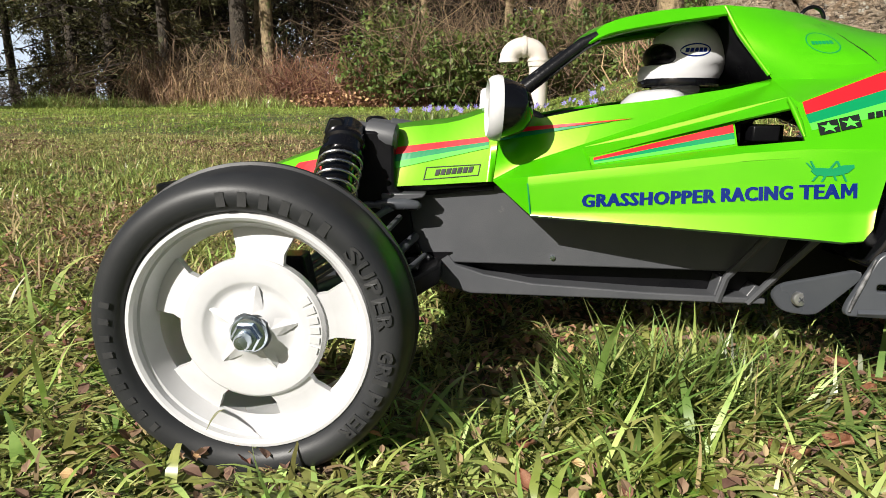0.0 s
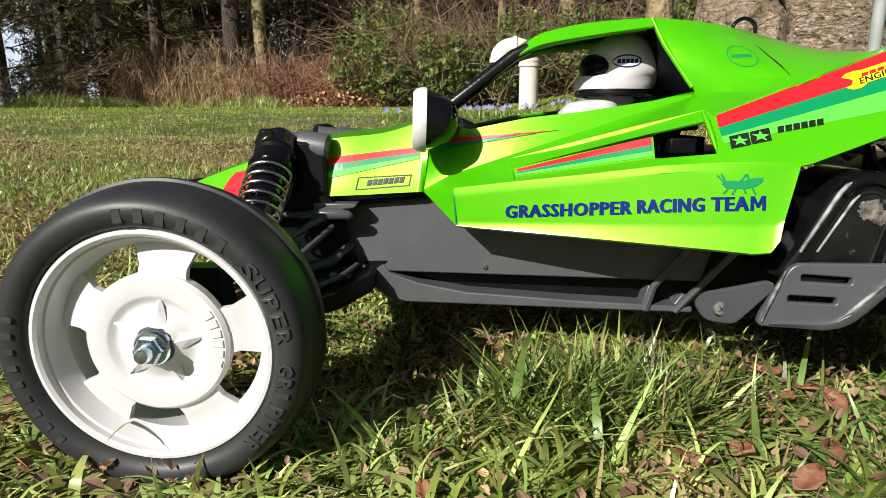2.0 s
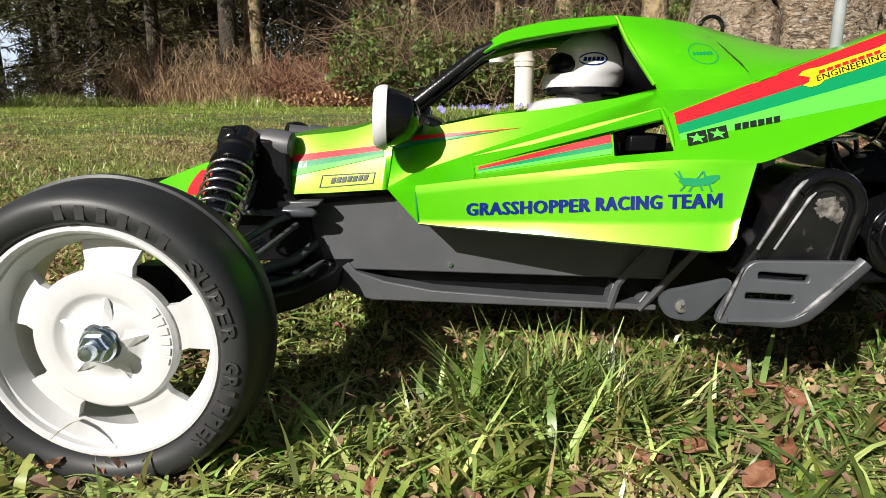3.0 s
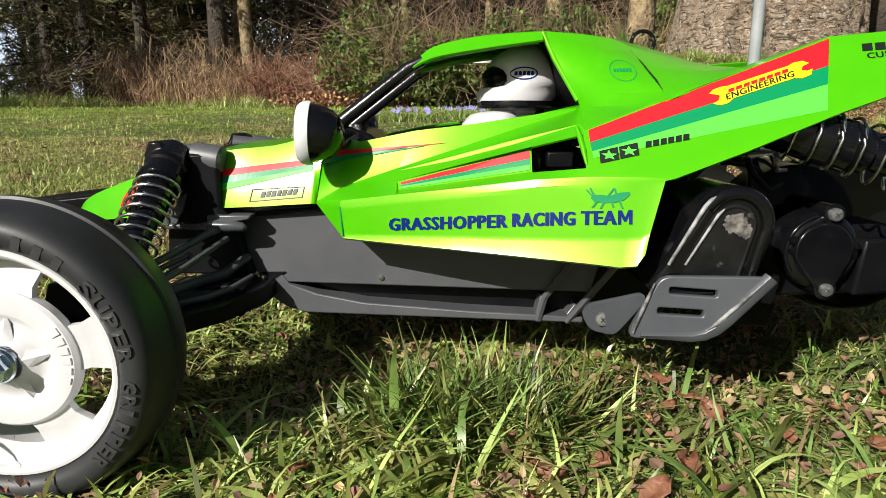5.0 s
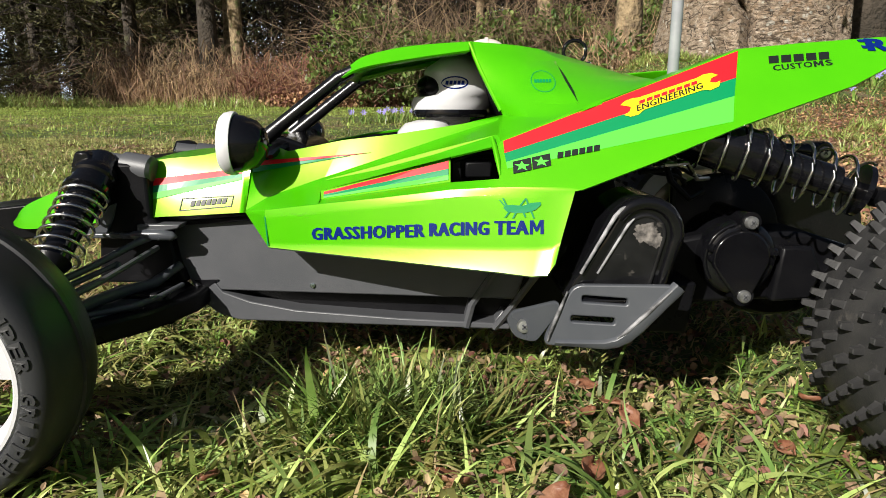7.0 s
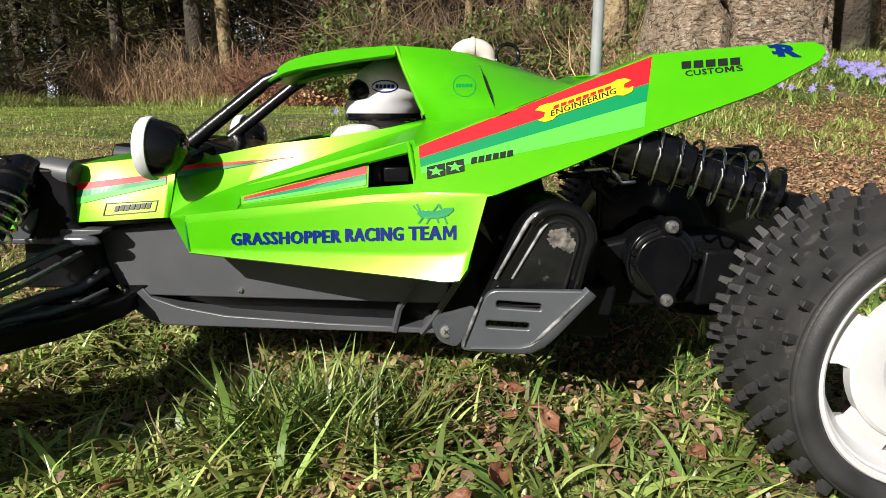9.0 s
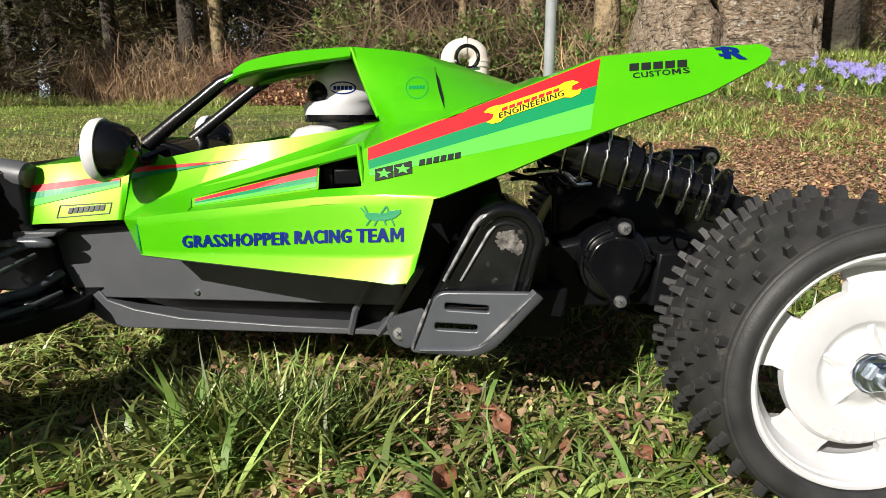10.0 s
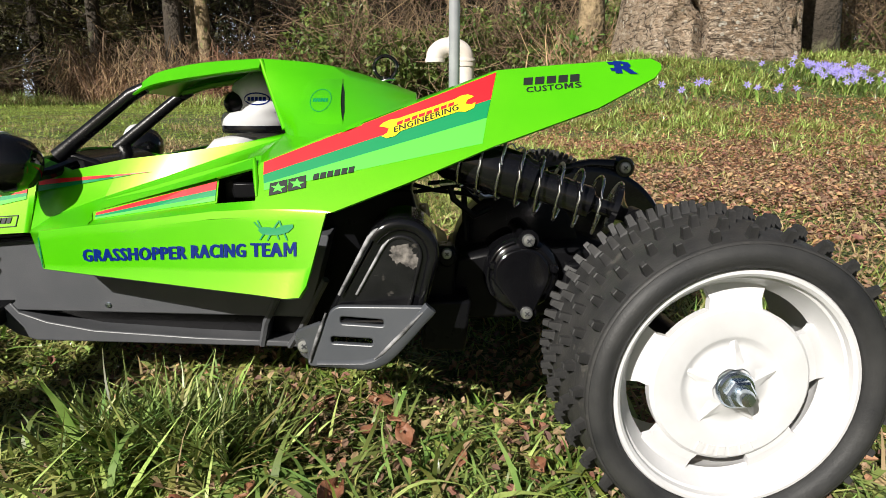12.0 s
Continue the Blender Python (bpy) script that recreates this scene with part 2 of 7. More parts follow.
def sheet(outline, holes, depth_of, thick, round_=0.5):
    """A plate with real holes and rounded edges: closed (x, z) outlines laid on a skin y = depth_of(x, z), its front there."""
    cu = bpy.data.curves.new("sheet", "CURVE")
    cu.dimensions, cu.fill_mode, cu.extrude, cu.bevel_depth, cu.bevel_resolution = "2D", "BOTH", thick / 2 - round_, round_, 2
    for loop in (outline, *holes):
        sp = cu.splines.new("POLY")
        sp.points.add(len(loop) - 1)
        for q, (x, z) in zip(sp.points, loop):
            q.co = (x, z, 0, 1)
        sp.use_cyclic_u = True
    ob = new("sheet", cu)
    me = bpy.data.meshes.new_from_object(ob.evaluated_get(bpy.context.evaluated_depsgraph_get()))
    bpy.data.objects.remove(ob)
    bm = bmesh.new()
    bm.from_mesh(me)
    bpy.data.meshes.remove(me)
    for v in bm.verts:
        x, z, d = v.co
        v.co = Vector((x, depth_of(x, z) + thick / 2 - d, z)) * MM
    return bm


def softened(poly, r, k=5):
    """An outline with its corners rounded off."""
    out = []
    n = len(poly)
    for i in range(n):
        a, b, c = Vector(poly[i - 1]), Vector(poly[i]), Vector(poly[(i + 1) % n])
        u, w = (a - b), (c - b)
        d = min(r, 0.45 * u.length, 0.45 * w.length)
        p, q = b + u.normalized() * d, b + w.normalized() * d
        out += [tuple((1 - t) ** 2 * p + 2 * t * (1 - t) * b + t * t * q) for t in (j / k for j in range(k + 1))]
    return out


def film(bm, poly, depth_of, lift=0.2, mi=0):
    """A thin sticker: an (x, z) outline laid on a skin."""
    return prism(bm, poly, lambda x, z: depth_of(x, z) - lift, lambda x, z: depth_of(x, z) + 0.05, mi)


# ---------------------------------------------------------------- the model buggy
buggy = tagged(new("model_buggy"), "lime green plastic radio-controlled buggy with white wheels parked on grass", "toy car")
buggy.location = (0, 0, 0)

# body rails, near side: x towards the tail, y away, z up
def smooth_rail(rail, k=4):
    """More points along a rail, on a soft curve through the given ones."""
    p = [Vector(q) for q in rail]
    out = []
    for i in range(len(p) - 1):
        a, b, c, d = p[max(i - 1, 0)], p[i], p[i + 1], p[min(i + 2, len(p) - 1)]
        for j in range(k):
            t = j / k
            out.append(tuple(0.5 * (2 * b + (c - a) * t + (2 * a - 5 * b + 4 * c - d) * t * t + (3 * b - a - 3 * c + d) * t ** 3)))
    return out + [tuple(p[-1])]


NOSE_TOP = [(-39, 12, 57.6), (-34.5, 9.5, 62.0), (-25, 6, 66.4), (0, -1, 75), (22, -4.9, 81), (41.6, -5.2, 83.2), (52, -5.6, 86), (60, -6, 88.8)]
NOSE_LOW = [(-39.8, 11, 55.2), (-33, 6, 54.8), (-23, 2, 55.8), (0, -6, 59), (22.7, -11.4, 62), (38, -13, 63), (48, -13.6, 63.7), (57.4, -14.5, 64.3)]
NOSE_TOP, NOSE_LOW = smooth_rail(NOSE_TOP, 3), smooth_rail(NOSE_LOW, 3)
SILL = [(60, -6, 88.8), (72.5, -12, 84.9), (91.3, -15.6, 88.7), (109.4, -17, 90.8), (130.8, -18, 94.1), (144.3, -16, 97.1)]
SHOULDER = [(57.4, -14.5, 64.3), (66.2, -16.4, 70.1), (85, -20.4, 75.8), (103.3, -24.2, 80.9), (122, -29, 86.2), (140.9, -36, 91.3)]
on_flank = plane_y([(141.6, -37.8, 89.5), (211, -36.8, 116), (162.3, -54, 76.2), (208.6, -48, 95.3), (146.3, -45.3, 82.6), (207, -44.4, 104.8), (253, -42, 116)])
RIDGE = [(57.4, -14.5, 64.3), (67.6, -27.4, 64.9), (86, -33.4, 67.7), (105, -38.7, 70.3), (124.5, -43.4, 73.1), (141, on_flank(141, 74.8) + 1.0, 74.8)]
RIDGE_REAR = (161.6, on_flank(161.6, 76.3) + 0.3, 76.3)
VALLEY = SHOULDER[:2] + [(86, -19.8, 77.0), (105, -19.3, 83.2), (124, -19.4, 89.6), (142.5, -18.2, 95.3)]
# the narrow bevel that runs along above the ridge
BEVEL = [(57.4, -14.3, 65.0)] + [(x, y + 0.45, z + 2.1) for x, y, z in RIDGE[1:-1]] + [(141, on_flank(141, 76.9), 76.9)]
BEVEL_REAR = (160.2, on_flank(160.2, 77.4), 77.4)
SCOOP_TOP = [(86, -28.6, 73.4), (103.3, -30.5, 78.2), (127, -35, 84.6), (140.9, on_flank(140.9, 88.3), 88.3)]
SCOOP_LOW = [(86.3, -30.2, 70.9), (105, -34.2, 73.8), (127, -39, 77.3), (140.9, on_flank(140.9, 79.2), 79.2)]


def flank(x, z):
    return (x, on_flank(x, z), z)


CREST = [flank(141.6, 89.5), flank(161, 97.3), flank(187, 106.7), flank(211, 116)]
TAIL = [flank(*q) for q in ((227.7, 117.4), (246.4, 118.6), (254.2, 119.0), (256.6, 117.6), (256.6, 116), (254.5, 113.6), (238.2, 105.2), (208.6, 94.6), (183.8, 84.4), (164, 76.9))]
CREST_FINE = [tuple(Vector(p).lerp(Vector(q), k / 4)) for p, q in zip(CREST[:2], CREST[1:3]) for k in range(4)] + [CREST[2]]
SHELF = [(144.3, -16, 97.1), (161, on_flank(161, 97.3) + 4, 98.3), (187, on_flank(187, 106.7) + 3, 107.5), (211, on_flank(211, 116) + 2, 116.2)]
ROOF_EDGE = [(88.3, 1.6, 110), (92.6, 2.5, 114.2), (98.6, 2.5, 117.4), (113.5, 2.2, 120.4), (134, 0.2, 121.7)]
ROOF_UNDER = [(88.6, 0.4, 109.3), (93, -0.8, 111.5), (99.8, -1.4, 113.6), (117.6, -2.2, 116.4), (133.7, -3.4, 118.5)]
ROOF_EDGE, ROOF_UNDER = smooth_rail(ROOF_EDGE), smooth_rail(ROOF_UNDER)
ROOF_REAR = [(134, 0.2, 121.7), (158, 1.5, 119.4), (187, -6, 110.2)]

bm = bmesh.new()
NOSE_MID = [((a[0] + b[0]) / 2, (a[1] + b[1]) / 2 - 0.9, (a[2] + b[2]) / 2 + 0.3) for a, b in zip(NOSE_TOP, NOSE_LOW)]
strip(bm, NOSE_TOP, NOSE_MID, far=True)
strip(bm, NOSE_MID, NOSE_LOW, far=True)
CROWN = [(x, CY, z + 1.6) for x, y, z in NOSE_TOP]
strip(bm, NOSE_TOP, CROWN, far=True)
add_face(bm, [NOSE_TOP[0], NOSE_LOW[0], *mirrored([NOSE_LOW[0], NOSE_TOP[0]])])
strip(bm, SILL, VALLEY, far=True)
strip(bm, VALLEY[1:], SHOULDER[1:], far=True)
strip(bm, SHOULDER[:3], BEVEL[:3], far=True)
strip(bm, BEVEL[:3], RIDGE[:3], far=True)
for side in (lambda p: p, lambda p: (p[0], 2 * CY - p[1], p[2])):
    # round the air scoop: above it, below it, its shallow floor and its edges
    above = SHOULDER[2:6]
    lip = [above[0]] + [(x, y - 0.55, z - 1.2) for x, y, z in above[1:3]] + [above[3]]
    below = [BEVEL[2], BEVEL[3], (127, -42.6, 75.5), BEVEL[5]]
    fold = [RIDGE[2], RIDGE[3], (127, -43.6, 73.4), RIDGE[5]]
    floor = lambda rail: [(x, y + d, z) for (x, y, z), d in zip(rail[:3], (0.0, 1.0, 2.2))]
    for ra, rb in ((above, lip), (lip, SCOOP_TOP), (SCOOP_LOW, below), (below, fold), (floor(SCOOP_TOP), floor(SCOOP_LOW)), (SCOOP_TOP[:3], floor(SCOOP_TOP)), (floor(SCOOP_LOW), SCOOP_LOW[:3])):
        for i in range(len(ra) - 1):
            add_face(bm, [side(p) for p in (ra[i], ra[i + 1], rb[i + 1], rb[i])])
    add_face(bm, [side(p) for p in (SHOULDER[2], SCOOP_TOP[0], SCOOP_LOW[0], BEVEL[2])])
    # lower panel, a little bowed
    brow = (154, on_flank(154, 75.7) + 0.6, 75.7)
    brow_rear = (158.6, on_flank(158.6, 76.05) + 0.4, 76.05)
    up = RIDGE[1:] + [brow, brow_rear, RIDGE_REAR]
    low = [(68.5, -28.5, 55.2), (86, -34.6, 54.7), (105, -41, 54.2), (124.5, -47.6, 53.6), (141, -53, 53.1), (149.6, -55.9, 52.7), (153.9, -56.9, 53.3), (156.1, -56.8, 56.6)]
    rise = [0.8, 2.0, 3.2, 4.4, 5.6, 6.6, 6.4, 4.4]
    mid = [(b[0] + (a[0] - b[0]) * h / (a[2] - b[2]), b[1] + 0.39 * h, b[2] + h) for a, b, h in zip(up, low, rise)]
    hem = [(x + 0.3, y + 1.6, z - 0.8) for x, y, z in low]
    up2 = [tuple(Vector(a).lerp(Vector(b), 0.10)) for a, b in zip(up, mid)]
    mid2 = [tuple(Vector(a).lerp(Vector(b), 0.90)) for a, b in zip(up, mid)]
    for ra, rb in ((up, up2), (up2, mid2), (mid2, mid), (mid, low), (low, hem)):
        for i in range(len(ra) - 1):
            add_face(bm, [side(p) for p in (ra[i], ra[i + 1], rb[i + 1], rb[i])])
    add_face(bm, [side(p) for p in (RIDGE[0], up[0], up2[0], mid2[0], mid[0], low[0])])
    # flank with the fin
    add_face(bm, [side(p) for p in (SHOULDER[5], *CREST[0:1], SCOOP_TOP[3])])
    add_face(bm, [side(p) for p in (BEVEL[5], BEVEL_REAR, RIDGE_REAR, brow_rear, brow, RIDGE[5])])
    add_face(bm, [side(p) for p in (BEVEL_REAR, TAIL[-1], RIDGE_REAR)])
    add_face(bm, [side(p) for p in (*CREST_FINE, CREST[3], *TAIL, BEVEL_REAR, BEVEL[5], SCOOP_LOW[3], SCOOP_TOP[3])])
strip(bm, CREST[2:], SHELF[2:], far=True)
for far in (False, True):
    face = [CREST[0], SHOULDER[5], VALLEY[5], SHELF[0]]
    add_face(bm, mirrored(face) if far else face)
A_, B_ = smooth_rail(SHELF[:3], 4), smooth_rail(ROOF_REAR, 4)
STATIONS = []
for i, (c, m, e) in enumerate(zip(CREST_FINE, A_, B_)):
    c, m, e = Vector(c), Vector(m), Vector(e)
    pull = m + 0.45 * (m - (c + e) / 2) + Vector((0, -1.5, 0))
    w = min(1.0, i / 2.5) * (1.0 if i < 8 else 0.0)
    row = []
    for k in range(13):
        t = k / 12
        bent = c.lerp(m, k / 4) if k < 4 else m.lerp(e, (k - 4) / 8)
        curve = (1 - t) ** 2 * c + 2 * t * (1 - t) * pull + t * t * e
        row.append(tuple(bent.lerp(curve, 0.8 * w) + Vector((0, -0.9 * w * math.sin(math.pi * max(0, (t - 0.3) / 0.7)), 0))))
    STATIONS.append(row)
for ra, rb in zip(STATIONS, STATIONS[1:]):
    strip(bm, ra, rb, far=True)
strip(bm, ROOF_EDGE, ROOF_UNDER, far=True)
ROOF_MID = [(x - 1.5 * (1 - i / 16), CY, z + 0.9) for i, (x, y, z) in enumerate(ROOF_EDGE)]
strip(bm, ROOF_EDGE, ROOF_MID, far=True)
strip(bm, B_, [(x, CY, z + 0.9) for x, y, z in B_], far=True)
add_face(bm, [SHELF[2], ROOF_REAR[2], (187, CY, 111.1), *mirrored([ROOF_REAR[2], SHELF[2]])])
strip(bm, [SHELF[2], SHELF[3], (246, -36, 108)], [(187, CY, 106), (211, CY, 105), (246, CY, 104)], far=True)
bmesh.ops.remove_doubles(bm, verts=bm.verts, dist=0.00025)
body = part("body", bm, GREEN, buggy, "lime green moulded plastic body shell with striped stickers", smooth=34, bevel=1.1, thick=0.8, tidy=True)
flat_faces = body.modifiers.new("flat_faces", "WEIGHTED_NORMAL")
flat_faces.keep_sharp, flat_faces.weight = True, 90

# the depth of the outer skin at any (x, z), to lay stickers on it
skin = BVHTree.FromObject(body, bpy.context.evaluated_depsgraph_get())


def skin_y(x, z):
    hit = skin.ray_cast(Vector((x * MM, -0.2, z * MM)), Vector((0, 1, 0)))
    return hit[0].y / MM if hit[0] else on_flank(x, z)


# stickers on the body
bands = [[(142.4, 89.6), (210.6, 115.4), (208.6, 107.6), (142.6, 86.2)], [(142.6, 86.2), (208.6, 107.6), (207.2, 102.4), (143.0, 83.8)],
         [(143.0, 83.8), (207.2, 102.4), (205.6, 95.4), (143.2, 82.0)]]
for poly, mat, word in ((bands[0], RED, "red"), (bands[1], TEAL, "dark green"), (bands[2], PALE, "pale green")):
    part("stripe", film(bmesh.new(), poly, skin_y, 0.12), mat, body, f"{word} stripe sticker", smooth=0)
for lo0, lo1, hi0, hi1, mat, word in ((72.6, 77.2, 75.0, 78.9, RED, "red"), (70.2, 76.1, 72.6, 77.2, TEAL, "dark green"), (67.9, 75.2, 70.2, 76.1, PALE, "pale green")):
    bm = bmesh.new()
    for i in range(20):
        a, b = i / 20, (i + 1) / 20
        x0, x1 = 22.9 + 33 * a, 22.9 + 33 * b
        film(bm, [(x0, lo0 + (lo1 - lo0) * a), (x1, lo0 + (lo1 - lo0) * b), (x1, hi0 + (hi1 - hi0) * b), (x0, hi0 + (hi1 - hi0) * a)], skin_y, 0.3)
    part("stripe", bm, mat, body, f"{word} stripe sticker", smooth=0)
bm = bmesh.new()
nose_band = lambda f, g: (-17.0 + 5.4 * f ** 1.6 + (13.0 - 5.4 * f ** 1.6 + 2.0 * f) * g, 60.5 + 8.6 * f + 1.9 * f * g)
for i in range(8):
    for k in range(5):
        film(bm, [nose_band((i + a) / 8, (k + b) / 5) for a, b in ((0, 0), (0, 1), (1, 1), (1, 0))], skin_y, 0.3)
part("stripe", bm, RED, body, "red stripe sticker", smooth=0)


for poly, mat, word in (([(59.5, 79.6), (101, 84.9), (59.5, 81.4)], RED, "red"), ([(59.5, 77.6), (94, 83.8), (59.5, 79.6)], TEAL, "dark green")):
    bm = bmesh.new()
    (ax, az), (bx, bz), (cx, cz) = poly
    for i in range(6):
        f0, f1 = i / 6, (i + 1) / 6
        film(bm, [(ax + (bx - ax) * f0, az + (bz - az) * f0), (ax + (bx - ax) * f1, az + (bz - az) * f1), (cx + (bx - cx) * f1, cz + (bz - cz) * f1 + 0.01), (cx + (bx - cx) * f0, cz + (bz - cz) * f0)], skin_y, 0.35)
    part("stripe", bm, mat, body, f"tapered {word} stripe sticker", smooth=0)
for f0, f1, mat, word in ((0.12, 0.46, RED, "red"), (0.46, 0.72, TEAL, "dark green"), (0.72, 0.94, PALE, "pale green")):
    top = lambda x: 73.2 + (x - 86) * (84.3 - 73.2) / 41
    low = lambda x: 71.1 + (x - 86) * (77.5 - 71.1) / 41
    bm = bmesh.new()
    for i in range(4):
        x0, x1 = 87.2 + 39.2 * i / 4, 87.2 + 39.2 * (i + 1) / 4
        zz = lambda x, f: top(x) + (low(x) - top(x)) * f
        film(bm, [(x0, zz(x0, f1)), (x1, zz(x1, f1)), (x1, zz(x1, f0)), (x0, zz(x0, f0))], skin_y, 0.25)
    part("stripe", bm, mat, body, f"{word} stripe sticker in the side scoop", smooth=0)

def broad_m(bm, a, b, height, depth_of, lift):
    """A heavy capital M from a to b."""
    shape = [(0, 0), (0, 1), (0.27, 1), (0.5, 0.5), (0.73, 1), (1, 1), (1, 0), (0.77, 0), (0.77, 0.6), (0.58, 0.2), (0.42, 0.2), (0.23, 0.6), (0.23, 0)]
    film(bm, [(a[0] + (b[0] - a[0]) * u, a[1] + (b[1] - a[1]) * u + height * v) for u, v in shape], depth_of, lift)


bm = bmesh.new()
for word, a, b in (("GRASSHOPPER", (83.8, 58.5), (119.2, 61.6)), ("RACING", (120.9, 61.9), (137.8, 63.3)), ("TEA", (139.7, 63.5), (148.8, 64.05))):
    lettering(bm, word, a, b, 3.9, skin_y, 0.2, bold=0.072, spread=1.12, fat=0.012)
broad_m(bm, (149.3, 64.05), (153.1, 64.3), 3.9, skin_y, 0.2)
part("lettering", bm, BLUE, body, "bold blue racing team lettering", smooth=0, tidy=False)
# insect emblem as a plain shape
insect = [(141.9, 71.2), (142.9, 70.2), (145.4, 69.9), (148.4, 70.1), (150.8, 70.9), (152.3, 72.3), (152.2, 73.1), (149.6, 72.8), (147.2, 71.9), (144.6, 72.1), (142.8, 72.0)]
part("emblem", film(bmesh.new(), insect, skin_y, 0.3), TEAL, body, "dark green insect emblem sticker", smooth=0)
for leg in (((143.4, 70.2), (142.2, 68.5)), ((145.2, 70.0), (144.4, 68.4)), ((145.8, 71.2), (147.9, 74.0)), ((147.9, 74.0), (150.2, 68.6)), ((147.2, 70.3), (147.8, 68.8)), ((142.2, 71.6), (140.6, 73.4)), ((142.6, 71.8), (141.6, 73.9))):
    (ax, az), (bx, bz) = leg
    part("emblem_leg", film(bmesh.new(), [(ax, az), (ax + 0.55, az), (bx + 0.45, bz), (bx, bz)], skin_y, 0.3), TEAL, body, smooth=0)
# twin square logo with light stars
for k in range(2):
    x0, z0 = 144.9 + 5.45 * k, 80.7 + 1.25 * k
    part("logo", film(bmesh.new(), [(x0, z0), (x0 + 5.1, z0 + 1.1), (x0 + 5.0, z0 + 4.4), (x0 - 0.1, z0 + 3.2)], skin_y, 0.4), INK, body, "black square sticker with a pale star", smooth=0)
    star = [(x0 + 2.5 + (2.25 if i % 2 == 0 else 0.92) * math.sin(math.pi * i / 5), z0 + 2.1 + 0.62 * (2.25 if i % 2 == 0 else 0.92) * math.cos(math.pi * i / 5)) for i in range(10)]
    part("star", film(bmesh.new(), star, skin_y, 0.5), PALE, body, "pale green star", smooth=0)


def bar_word(a, b, height, count, depth_of, mat, lift=0.22, slant=0.15, label="plain bar of a maker's mark"):
    """A brand's word as a row of short plain bars."""
    for i in range(count):
        f0, f1 = (i + 0.08) / count, (i + 0.86) / count
        p = [(a[0] + (b[0] - a[0]) * f, a[1] + (b[1] - a[1]) * f) for f in (f0, f1)]
        q = [(x + slant * height, z + height) for x, z in p]
        part("mark", film(bmesh.new(), [p[0], p[1], q[1], q[0]], depth_of, lift), mat, body, label, smooth=0)


bar_word((157.2, 85.0), (169.4, 87.4), 1.6, 6, skin_y, INK, 0.42)
bar_word((217.8, 111.6), (234.2, 112.7), 2.1, 5, skin_y, INK)
bm = bmesh.new()
lettering(bm, "CUSTO", (218.8, 109.5), (229.0, 110.5), 1.55, skin_y, 0.22, bold=0.05, spread=1.1)
broad_m(bm, (229.5, 110.5), (231.9, 110.75), 1.55, skin_y, 0.22)
lettering(bm, "S", (232.5, 110.8), (234.2, 111.0), 1.55, skin_y, 0.22, bold=0.05)
part("lettering", bm, INK, body, "small black lettering", smooth=0, tidy=False)
# yellow spanner sticker across the stripes
SPAN = 26.2
wrench = [(-1.4, 2.0), (0.2, 2.8), (2.4, 2.9), (4.4, 2.5), (SPAN - 4.4, 2.5), (SPAN - 2.4, 2.9), (SPAN - 0.2, 2.6), (SPAN + 1.3, 1.3), (SPAN - 0.9, 0.9), (SPAN - 1.6, -0.2), (SPAN, -0.9), (SPAN + 1.3, -0.7), (SPAN + 0.3, -2.3), (SPAN - 2.4, -2.6), (SPAN - 4.4, -1.75), (4.4, -1.75), (2.4, -2.7), (0.0, -2.5), (-1.5, -1.4), (0.4, -0.9), (1.2, 0.3), (0.2, 1.1)]
ca, sa = math.cos(math.radians(18.4)), math.sin(math.radians(18.4))
spanner = [(178.0 + u * ca - v * sa * 0.7, 98.7 + u * sa + v * ca * 0.86) for u, v in wrench]
part("spanner_sticker", film(bmesh.new(), spanner, skin_y, 0.36), YELLOW, body, "yellow spanner-shaped sticker", smooth=0)
bm = bmesh.new()
lettering(bm, "ENGINEERING", (180.6, 98.2), (199.2, 104.7), 1.6, skin_y, 0.46, bold=0.04, spread=1.05)
part("lettering", bm, INK, body, "black lettering on the yellow sticker", smooth=0, tidy=False)
bar_word((181.2, 100.15), (198.2, 106.05), 0.95, 8, skin_y, RED, 0.46)
# blue letter near the tail, cut off at the edge
bm = bmesh.new()
lettering(bm, "R", (244.2, 114.9), (249.8, 114.6), 3.5, skin_y, 0.3, bold=0.07, slant=-0.1, fat=0.03)
film(bm, [(242.4, 117.4), (244.4, 117.3), (244.2, 118.2), (241.9, 118.1)], skin_y, 0.3)
film(bm, [(242.9, 115.6), (244.2, 115.5), (244.1, 116.3), (242.7, 116.4)], skin_y, 0.3)
part("lettering", bm, BLUE, body, "blue letter near the tail", smooth=0, tidy=False)
# nose label: a thin outline round bars
bm = bmesh.new()
frame_ = [(33.9, 64.5), (52.4, 66.2), (53.2, 69.9), (34.9, 68.7)]
for (ax, az), (bx, bz) in zip(frame_, frame_[1:] + frame_[:1]):
    dx, dz = (bx - ax), (bz - az)
    ln = math.hypot(dx, dz)
    nx, nz = -dz / ln * 0.22, dx / ln * 0.22
    for i in range(4):
        f0, f1 = i / 4, (i + 1) / 4
        film(bm, [(ax + dx * f0, az + dz * f0), (ax + dx * f1, az + dz * f1), (ax + dx * f1 + nx, az + dz * f1 + nz), (ax + dx * f0 + nx, az + dz * f0 + nz)], skin_y, 0.3)
part("sticker", bm, INK, body, "black outline of the nose label", smooth=0)
bar_word((37.6, 66.0), (50.6, 67.3), 1.9, 7, skin_y, INK, 0.3, 0.3)
# rounded intake bulge behind the cockpit, ending in a narrow slot
SLOT_X = lambda z: 162.6 + 0.055 * (113 - z) + 0.012 * (113 - z) ** 2


def soft(v):
    v = min(1.0, max(0.0, v))
    return v * v * (3 - 2 * v)


def bulge_y(x, z):
    return skin_y(x, z) + 0.12 - 1.5 * soft((x - 147.5) / 13.0) * soft(1 - ((z - 107.8) / 8.2) ** 2)


